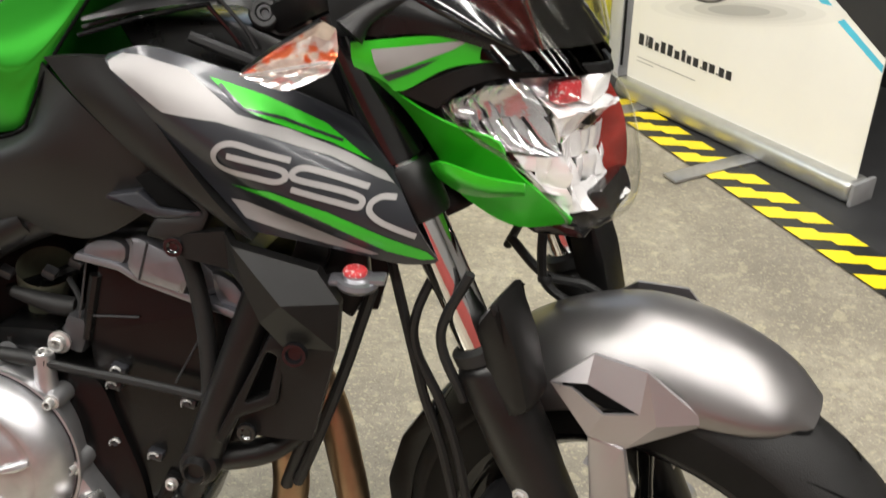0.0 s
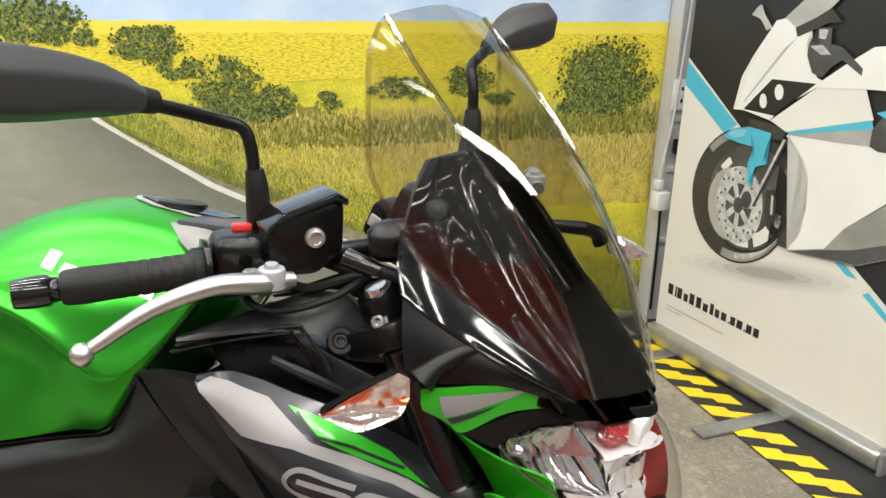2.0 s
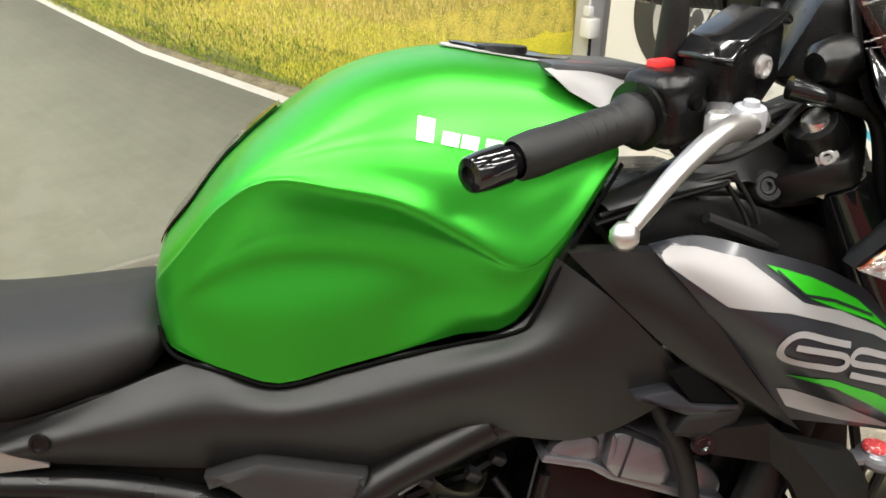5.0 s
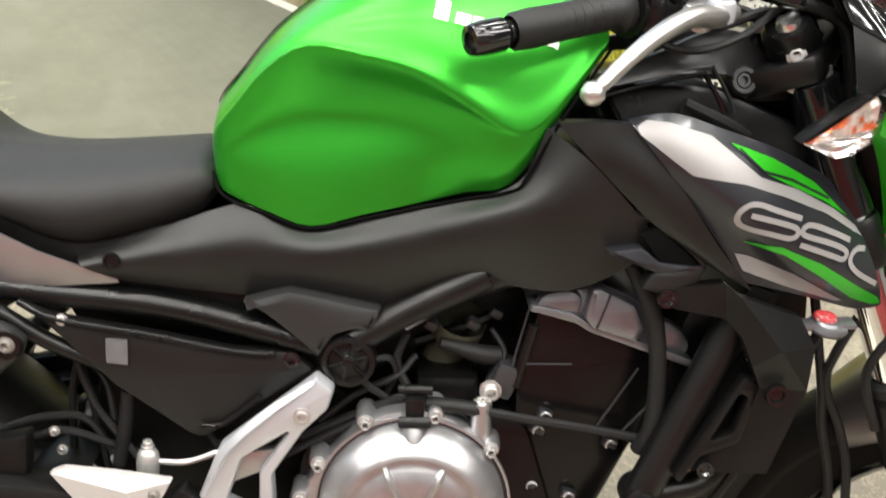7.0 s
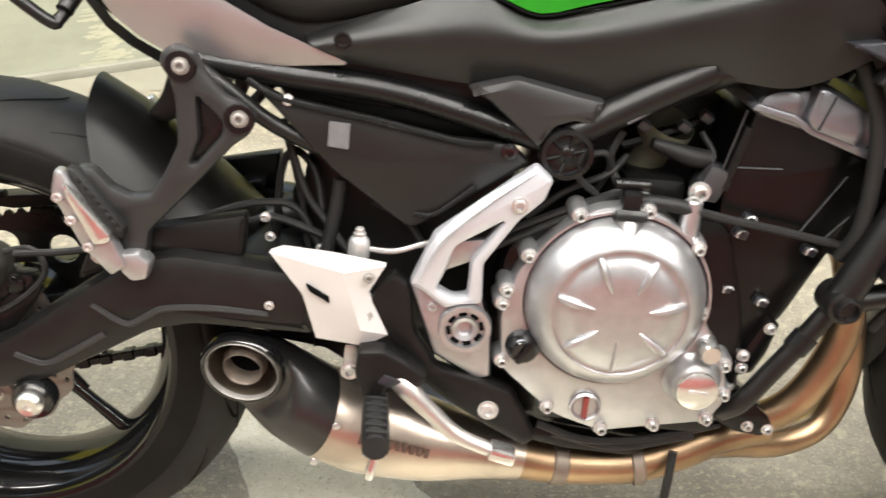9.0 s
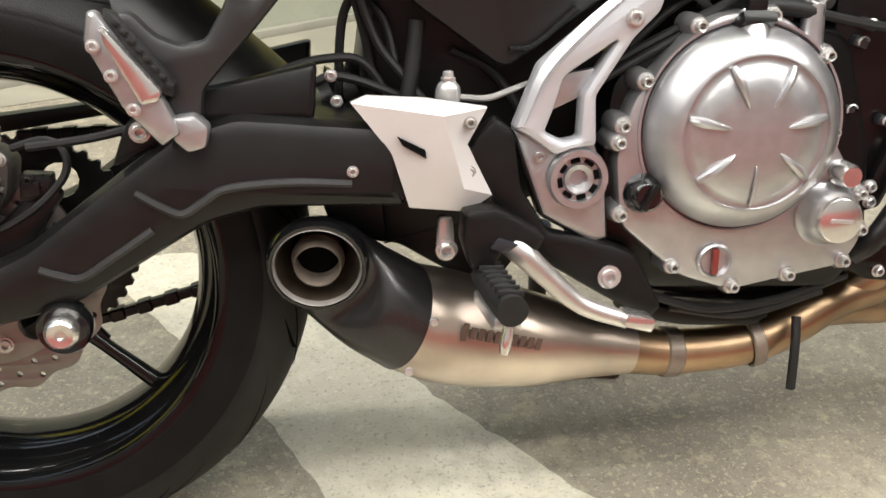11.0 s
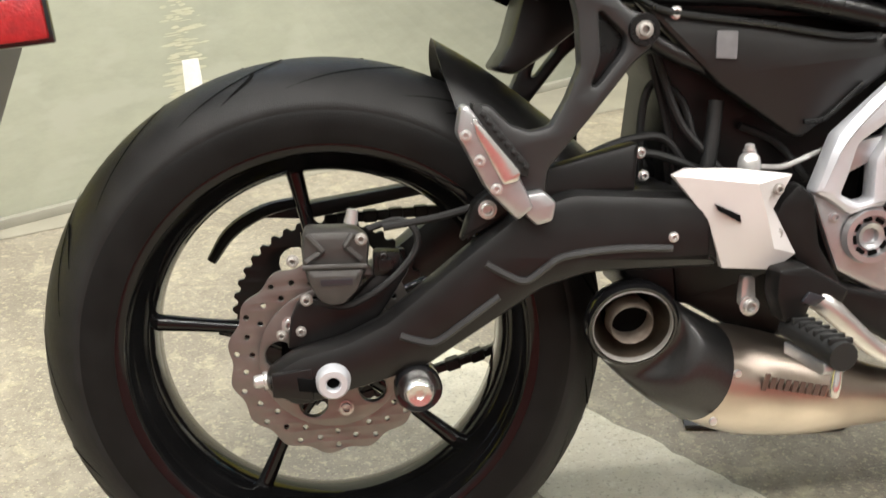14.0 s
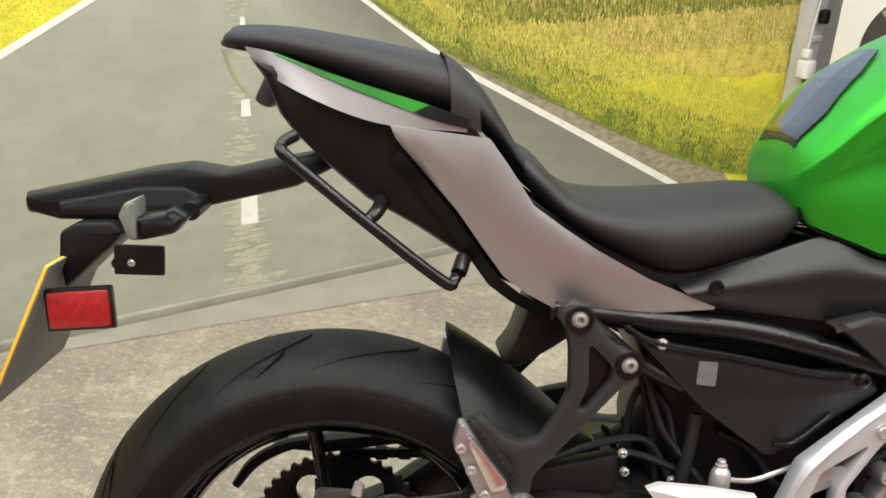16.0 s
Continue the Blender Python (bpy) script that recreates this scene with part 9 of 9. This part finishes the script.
B_SOFT = [mat("banner_soft_shadow", tuple(v * f for v in (0.74, 0.72, 0.66)), 0.45, 0, 0.03, 4, 0) for f in (0.95, 0.88, 0.80, 0.68, 0.52)]
B_TYRE = mat("banner_tyre_ink", (0.045, 0.043, 0.040), 0.4, 0, 0.3, 9, 0)
B_WALL = mat("banner_sidewall_ink", (0.27, 0.26, 0.24), 0.4, 0, 0.3, 7, 0)
B_CREAM = mat("banner_cream_ink", (0.76, 0.74, 0.68), 0.4, 0, 0.04, 5, 0)
ink("black_field", [(0.016, 0.940), (0.243, 0.785), (0.50, 0.62), (WB, 0.385), (WB, 2.05), (0.016, 2.05)], 1, B_BLACK, "black printed field")
ink("blue_band", [(0.016, 0.928), (0.243, 0.780), (0.197, 0.744), (0.123, 0.791), (0.016, 0.857)], 2, B_BLUE, "blue printed band")
ink("paper_field", [(0.016, 0.857), (0.123, 0.791), (0.197, 0.744), (0.27, 0.70), (0.50, 0.58), (0.651, 0.496), (WB, 0.358), (WB, 0.08), (0.016, 0.08)], 2, B_PAPER)
ink("blue_band", [(0.640, 0.508), (0.665, 0.504), (WB, 0.368), (WB, 0.350), (0.651, 0.490)], 3, B_BLUE, "blue printed band")
for i, f in enumerate((1.0, 0.82, 0.65, 0.48, 0.32)):
    ink("floor_shadow", oval((0.43, 0.385), (0.34 * f, 0.075 * f), (-0.01, 0.040 * f)), 4 + i, B_SOFT[i], "soft printed shadow")
TC, TA, TB = (0.296, 0.578), (0.188, 0.052), (-0.038, 0.196)
ink("tyre", oval(TC, TA, TB), 9, B_TYRE, "printed tyre")
ink("sidewall", crescent(TC, TA, TB, 0.84, 0.97, -2.0, 0.5), 10, B_WALL, "printed grey sidewall")
ink("sidewall", crescent(TC, TA, TB, 0.86, 0.93, -1.7, 0.1), 11, B_STEEL)
ink("sidewall", crescent(TC, TA, TB, 0.86, 0.97, 1.3, 2.3), 10, B_WALL)
RC, RA, RB = (0.325, 0.577), (0.150, 0.042), (-0.030, 0.155)
ink("rim", oval(RC, RA, RB), 12, B_DARK, "printed wheel rim")
ink("rim_edge", crescent(RC, RA, RB, 0.95, 1.0, -2.2, 0.9), 13, B_BLACK)
for q0, q1, r0 in ((3.55, 4.05, 0.62), (4.15, 4.80, 0.66), (4.90, 5.50, 0.66), (2.55, 2.95, 0.72), (2.05, 2.40, 0.76), (5.65, 5.95, 0.70)):
    ink("wheel_gap", crescent(RC, RA, RB, r0, 0.90, q0, q1, 12), 13, B_CREAM, "pale gap in the printed wheel")
DC, DA, DB = (0.298, 0.552), (0.087, 0.025), (-0.022, 0.112)
ink("far_disc", oval((0.262, 0.545), DA, DB, 0.95), 14, B_SHADE)
ink("disc", oval(DC, DA, DB), 15, B_STEEL, "printed brake disc")
ink("disc_centre", oval(DC, DA, DB, 0.56), 16, B_DARK)
for k in range(7):
    q = k * 2 * math.pi / 7
    ink("disc_arm", [(DC[0] + r * (DA[0] * math.cos(q + w) + DB[0] * math.sin(q + w)), DC[1] + r * (DA[1] * math.cos(q + w) + DB[1] * math.sin(q + w))) for r, w in ((0.22, -0.4), (0.60, -0.16), (0.60, 0.16), (0.22, 0.4))], 17, B_STEEL)
for k in range(30):
    q, r = k * math.pi / 15, (0.70, 0.82, 0.92)[k % 3]
    ink("disc_hole", oval((DC[0] + r * (DA[0] * math.cos(q) + DB[0] * math.sin(q)), DC[1] + r * (DA[1] * math.cos(q) + DB[1] * math.sin(q))), DA, DB, 0.042, 8), 17, B_DARK)
ink("hub", oval((0.325, 0.575), DA, DB, 0.22), 18, B_DARK)
ink("caliper", [(0.390, 0.621), (0.420, 0.633), (0.434, 0.591), (0.434, 0.535), (0.409, 0.527), (0.395, 0.57)], 19, B_TYRE, "printed caliper")
ink("caliper_shine", [(0.412, 0.615), (0.420, 0.612), (0.426, 0.560), (0.418, 0.558)], 20, B_STEEL)
ink("radiator", [(0.432, 0.774), (0.463, 0.748), (0.513, 0.695), (0.533, 0.627), (0.528, 0.534), (0.498, 0.481), (0.456, 0.481), (0.478, 0.552), (0.470, 0.643), (0.450, 0.712)], 19, B_TYRE, "printed dark radiator")
for k in range(4):
    ink("radiator_shine", [(0.462 + k * 0.013, 0.70 - k * 0.02), (0.466 + k * 0.013, 0.70 - k * 0.02), (0.497 + k * 0.006, 0.52), (0.492 + k * 0.006, 0.52)], 20, B_WALL)
ink("fork", [(0.341, 0.564), (0.358, 0.565), (0.437, 0.775), (0.422, 0.776)], 21, B_STEEL, "printed fork leg")
ink("fork_shade", [(0.350, 0.564), (0.358, 0.565), (0.437, 0.775), (0.431, 0.776)], 22, B_TYRE)
ink("body", [(0.430, 0.786), (0.482, 0.753), (0.523, 0.698), (0.534, 0.619), (0.526, 0.530), (0.494, 0.477), (0.612, 0.520), (0.660, 0.590), (0.761, 0.684), (0.794, 0.745), (0.740, 0.824), (0.584, 0.807), (0.434, 0.791)], 21, B_WHITE, "printed white fairing")
ink("belly", [(0.490, 0.476), (0.612, 0.519), (0.660, 0.590), (0.761, 0.680), (0.795, 0.706), (0.839, 0.668), (0.833, 0.570), (0.717, 0.507), (0.655, 0.498)], 22, B_WALL, "printed grey belly pan")
ink("belly_dark", [(0.500, 0.477), (0.655, 0.500), (0.717, 0.509), (0.833, 0.572), (0.836, 0.61), (0.70, 0.545), (0.600, 0.512)], 23, B_DARK)
ink("rear_part", [(0.761, 0.697), (0.794, 0.755), (0.730, 0.82), (0.720, 0.90), (0.80, 0.95), (0.885, 0.96), (0.885, 0.62), (0.867, 0.594), (0.833, 0.570)], 20, B_TYRE, "printed rear part")
ink("rear_blue", [(0.782, 0.727), (0.793, 0.730), (0.826, 0.657), (0.814, 0.654)], 24, B_BLUE)
ink("rear_white", [(0.828, 0.621), (0.852, 0.649), (0.880, 0.591), (0.830, 0.567)], 24, B_WHITE)
ink("rear_shine", [(0.80, 0.76), (0.84, 0.80), (0.86, 0.74), (0.83, 0.70)], 23, B_WALL)
ink("upper_fairing", [(0.367, 0.817), (0.502, 0.930), (0.649, 0.951), (0.686, 0.881), (0.427, 0.797)], 22, B_CREAM, "printed upper fairing")
ink("side_grey", [(0.433, 0.794), (0.687, 0.860), (0.688, 0.815), (0.603, 0.805), (0.444, 0.791)], 23, B_SHADE)
ink("side_band", [(0.427, 0.797), (0.682, 0.879), (0.691, 0.860), (0.443, 0.794)], 24, B_BLUE, "printed blue stripe")
ink("frame_dark", [(0.687, 0.860), (0.711, 0.894), (0.80, 0.90), (0.82, 0.82), (0.715, 0.807), (0.688, 0.815)], 23, B_DARK)
ink("frame_blue", [(0.690, 0.900), (0.730, 0.915), (0.80, 0.86), (0.79, 0.845), (0.72, 0.89)], 24, B_BLUE)
ink("under_nose", [(0.293, 0.807), (0.368, 0.810), (0.427, 0.797), (0.418, 0.771), (0.377, 0.766), (0.342, 0.779), (0.299, 0.779)], 22, B_TYRE)
ink("nose", [(0.229, 0.822), (0.244, 0.918), (0.275, 0.981), (0.338, 1.084), (0.366, 1.093), (0.398, 1.085), (0.415, 1.049), (0.455, 1.086), (0.448, 1.029), (0.461, 0.989), (0.497, 0.956), (0.516, 0.951), (0.574, 0.998), (0.651, 1.055), (0.885, 1.10), (0.885, 0.96), (0.697, 0.956), (0.649, 0.951), (0.502, 0.930), (0.426, 0.877), (0.379, 0.832), (0.367, 0.817), (0.267, 0.827)], 25, B_WHITE, "printed white nose")
ink("nose_fold", [(0.262, 0.850), (0.268, 0.850), (0.385, 1.010), (0.415, 1.049), (0.376, 1.012)], 26, B_SHADE)
ink("nose_side", [(0.232, 0.825), (0.246, 0.915), (0.275, 0.978), (0.300, 1.010), (0.262, 0.92), (0.250, 0.84)], 26, B_CREAM)
ink("headlamp", [(0.267, 0.830), (0.354, 0.929), (0.500, 0.940), (0.425, 0.881), (0.379, 0.832)], 26, B_BLACK, "printed lamp")
ink("lamp_spot", oval((0.384, 0.898), (0.015, 0.003), (-0.004, 0.021), 1, 20), 27, B_WHITE, "printed bright lamp")
ink("lamp_spot", oval((0.334, 0.865), (0.013, 0.002), (-0.004, 0.020), 1, 20), 27, B_WHITE, "printed bright lamp")
ink("windscreen", [(0.366, 1.095), (0.419, 1.145), (0.52, 1.22), (0.60, 1.24), (0.527, 1.155), (0.505, 1.132), (0.465, 1.105), (0.405, 1.073)], 26, B_SHADE, "printed windscreen")
ink("windscreen_dark", [(0.405, 1.073), (0.461, 1.101), (0.509, 1.132), (0.547, 1.103), (0.504, 1.095), (0.419, 1.051)], 27, B_TYRE)
ink("mirror", [(0.248, 1.090), (0.265, 1.112), (0.279, 1.121), (0.295, 1.095), (0.327, 1.064), (0.308, 1.054), (0.282, 1.082)], 26, B_SHADE, "printed mirror")
ink("cockpit", [(0.475, 1.081), (0.519, 1.086), (0.523, 1.046), (0.560, 1.043), (0.630, 0.999), (0.630, 0.981), (0.567, 1.011), (0.536, 0.988), (0.515, 0.959), (0.481, 0.965), (0.457, 1.007), (0.456, 1.037), (0.488, 1.041)], 27, B_DARK, "printed handlebar")
ink("cockpit_shine", [(0.482, 1.078), (0.510, 1.080), (0.505, 1.055), (0.485, 1.055)], 28, B_STEEL)
ink("cockpit_shine", [(0.462, 1.032), (0.50, 1.040), (0.53, 1.02), (0.50, 1.015)], 28, B_STEEL)
ink("mudguard", [(0.205, 0.737), (0.234, 0.765), (0.298, 0.785), (0.379, 0.783), (0.381, 0.746), (0.363, 0.704), (0.381, 0.696), (0.341, 0.677), (0.327, 0.639), (0.337, 0.616), (0.318, 0.628), (0.312, 0.683), (0.330, 0.705), (0.325, 0.733), (0.275, 0.731)], 25, B_BLUE, "printed blue mudguard")
ink("mudguard_shine", [(0.222, 0.748), (0.240, 0.763), (0.290, 0.776), (0.285, 0.755), (0.25, 0.742)], 26, mat("banner_pale_blue_ink", (0.22, 0.56, 0.68), 0.4, 0, 0.06, 6, 0))
# a web address and small print, as plain bars
rt = random.Random(8)
u = 0.055
for wd in (0.032, 0.010, 0.030, 0.026, 0.030, 0.030, 0.030, 0.022, 0.026, 0.030):
    top = 0.183 + (0.036 if rt.random() < 0.3 or wd < 0.02 else 0.026)
    ink("text_bar", [(u, 0.183), (u + wd * 0.70, 0.183), (u + wd * 0.70, top), (u, top)], 4, B_BLACK, "plain dark bar of print")
    u += wd
for wd in (0.008, 0.026, 0.030, 0.008, 0.028, 0.028):
    ink("text_bar", [(u, 0.183), (u + wd * 0.76, 0.183), (u + wd * 0.76, 0.183 + (0.007 if wd < 0.01 else 0.027)), (u, 0.183 + (0.007 if wd < 0.01 else 0.027))], 4, B_BLACK, "plain dark bar of print")
    u += wd
for i in range(2):
    ink("small_print", [(0.055, 0.140 - i * 0.012), (0.31 - i * 0.18, 0.140 - i * 0.012), (0.31 - i * 0.18, 0.1435 - i * 0.012), (0.055, 0.1435 - i * 0.012)], 4, B_SHADE, "line of small print")

# ---- floor: mat, hazard tape, painted line, stand plate ----
MATB = mat("black_rubber_mat", (0.020, 0.020, 0.021), 0.55, 0, 0.15, 10, 0.3, 260)
TAPE_A, TAPE_B = Vector((1.50, 2.10, 0)), Vector((2.32, 0.68, 0))
TD = (TAPE_B - TAPE_A).normalized()
TN = Vector((-TD.y, TD.x, 0))
mt = bmesh.new()
q0 = [TAPE_A - TD * 0.35 + TN * 0.03, TAPE_B + TD * 0.6 + TN * 0.03, TAPE_B + TD * 0.6 + TN * 2.6, TAPE_A - TD * 0.35 + TN * 2.6]
lo_ = [mt.verts.new((p.x, p.y, 0.0005)) for p in q0]
hi_ = [mt.verts.new((p.x, p.y, 0.004)) for p in q0]
mt.faces.new(hi_)
mt.faces.new(list(reversed(lo_)))
for i in range(4):
    mt.faces.new((lo_[i], lo_[(i + 1) % 4], hi_[(i + 1) % 4], hi_[i]))
bmesh.ops.recalc_face_normals(mt, faces=mt.faces)
tagged(part("floor_mat", mt, MATB), "black rubber floor mat under the banner", "mat")
T_YELLOW = mat("yellow_tape", (0.78, 0.60, 0.015), 0.4, 0, 0.08, 12, 0.1, 300, 0, None, ((0.25, 0.20, 0.05), 60, 0.68))
T_BLACK = mat("black_tape", (0.018, 0.018, 0.018), 0.4, 0, 0.15, 12, 0.1, 300)
tape = empty("hazard_tape", "yellow and black hazard tape stuck in two strips on the floor", "tape")


def tape_piece(name, s0, s1, w0, w1, skew, z, material):
    bm = bmesh.new()
    c = [(s0 - skew, w0), (s1 - skew, w0), (s1 + skew, w1), (s0 + skew, w1)]
    bm.faces.new([bm.verts.new(TAPE_A + TD * s + TN * w + Vector((0, 0, z))) for s, w in c])
    if bm.faces[:][0].normal.z < 0:
        bmesh.ops.reverse_faces(bm, faces=bm.faces[:])
    e = bmesh.ops.extrude_face_region(bm, geom=bm.faces[:])
    bmesh.ops.translate(bm, verts=[g for g in e["geom"] if isinstance(g, bmesh.types.BMVert)], vec=(0, 0, -0.0006))
    bmesh.ops.recalc_face_normals(bm, faces=bm.faces)
    return part(name, bm, material, tape)


LT = (TAPE_B - TAPE_A).length + 0.5
for j, (w0, w1, off) in enumerate(((-0.062, 0.002, 0.0), (-0.002, 0.062, 0.059))):
    tape_piece("backing", -0.1, LT, w0, w1, 0, 0.0054 + 0.0008 * j, T_BLACK)
    s = -0.08 + off
    while s < LT:
        tape_piece("stripe", s, s + 0.064, w0 + 0.001, w1 - 0.001, 0.018, 0.0064 + 0.0008 * j, T_YELLOW)
        s += 0.118
ln = bmesh.new()
LINE = [(0.12, 0.52), (0.36, 0.25), (0.68, -0.16), (1.05, -0.66), (0.62, -0.66), (0.45, -0.32), (0.315, -0.065), (0.245, 0.085), (0.05, 0.36), (-0.04, 0.50)]
ln.faces.new([ln.verts.new((p.x, p.y, 0.0012)) for p in ragged(LINE, 0.004, 0.02, 31)])
bmesh.ops.triangulate(ln, faces=ln.faces)
if sum(f.normal.z for f in ln.faces) < 0:
    bmesh.ops.reverse_faces(ln, faces=ln.faces)
tagged(part("floor_line", ln, LINEPAINT), "worn cream painted line on the floor", "line", kind="structure")
sp_ = empty("stand_plate", "dark grey folded metal plate lying under the motorcycle", "plate", pose(0.63, 0.185, 0.0, 0, 0, -9))
part("sheet", box((0.0, 0.0, 0.006), (0.235, 0.10, 0.006), 0.002), DARKGREY, sp_)
part("lip", box((0.0, 0.052, 0.022), (0.235, 0.005, 0.036), 0.002, (-18, 0, 0)), DARKGREY, sp_)

# ---- workshop cabinet behind the banner ----
cab = empty("tool_cabinet", "low black tool cabinet with a silver rail and worktop", "cabinet", pose(2.75, 2.25, 0, 0, 0, -52))
CABB = mat("black_cabinet_paint", (0.022, 0.022, 0.023), 0.35, 0, 0.1, 10, 0.05, 300)
part("body", box((0, 0, 0.32), (0.90, 0.5, 0.64), 0.01), CABB, cab)
part("top_unit", box((0, 0, 0.80), (0.90, 0.5, 0.22), 0.01), CABB, cab)
part("silver_rail", box((0, -0.255, 0.665), (0.90, 0.03, 0.05), 0.006), CASTALU, cab, "silver drawer rail")
part("worktop", box((0, 0, 0.93), (0.96, 0.54, 0.03), 0.006), DARKGREY, cab)
for z in (0.14, 0.38, 0.56):
    part("drawer", box((0, -0.253, z), (0.84, 0.012, 0.16), 0.004), CABB, cab)
for x in (-0.38, 0.38):
    for y in (-0.2, 0.2):
        part("castor", lathe([(0, -0.012), (0.028, -0.012), (0.03, -0.006), (0.03, 0.006), (0.028, 0.012), (0, 0.012)], (x, y, 0.03), (0, 1, 0), 16), RUBBER, cab)
st = bmesh.new()
st.faces.new([st.verts.new((x, y, 0.0015)) for x, y in [(p.x, p.y) for p in ragged([(-2.6, 0.25), (-0.55, 1.09), (0.45, 1.50), (1.30, 1.90), (1.35, 2.31), (-0.62, 1.15), (-2.6, -0.02)], 0.003, 0.05, 77)]])
bmesh.ops.triangulate(st, faces=st.faces)
if sum(f.normal.z for f in st.faces) < 0:
    bmesh.ops.reverse_faces(st, faces=st.faces)
tagged(part("floor_strip", st, mat("grey_floor_strip", (0.25, 0.235, 0.185), 0.5, 0, 0.12, 9, 0.3, 150)), "greyer strip of floor along the wall", "floor", kind="structure")
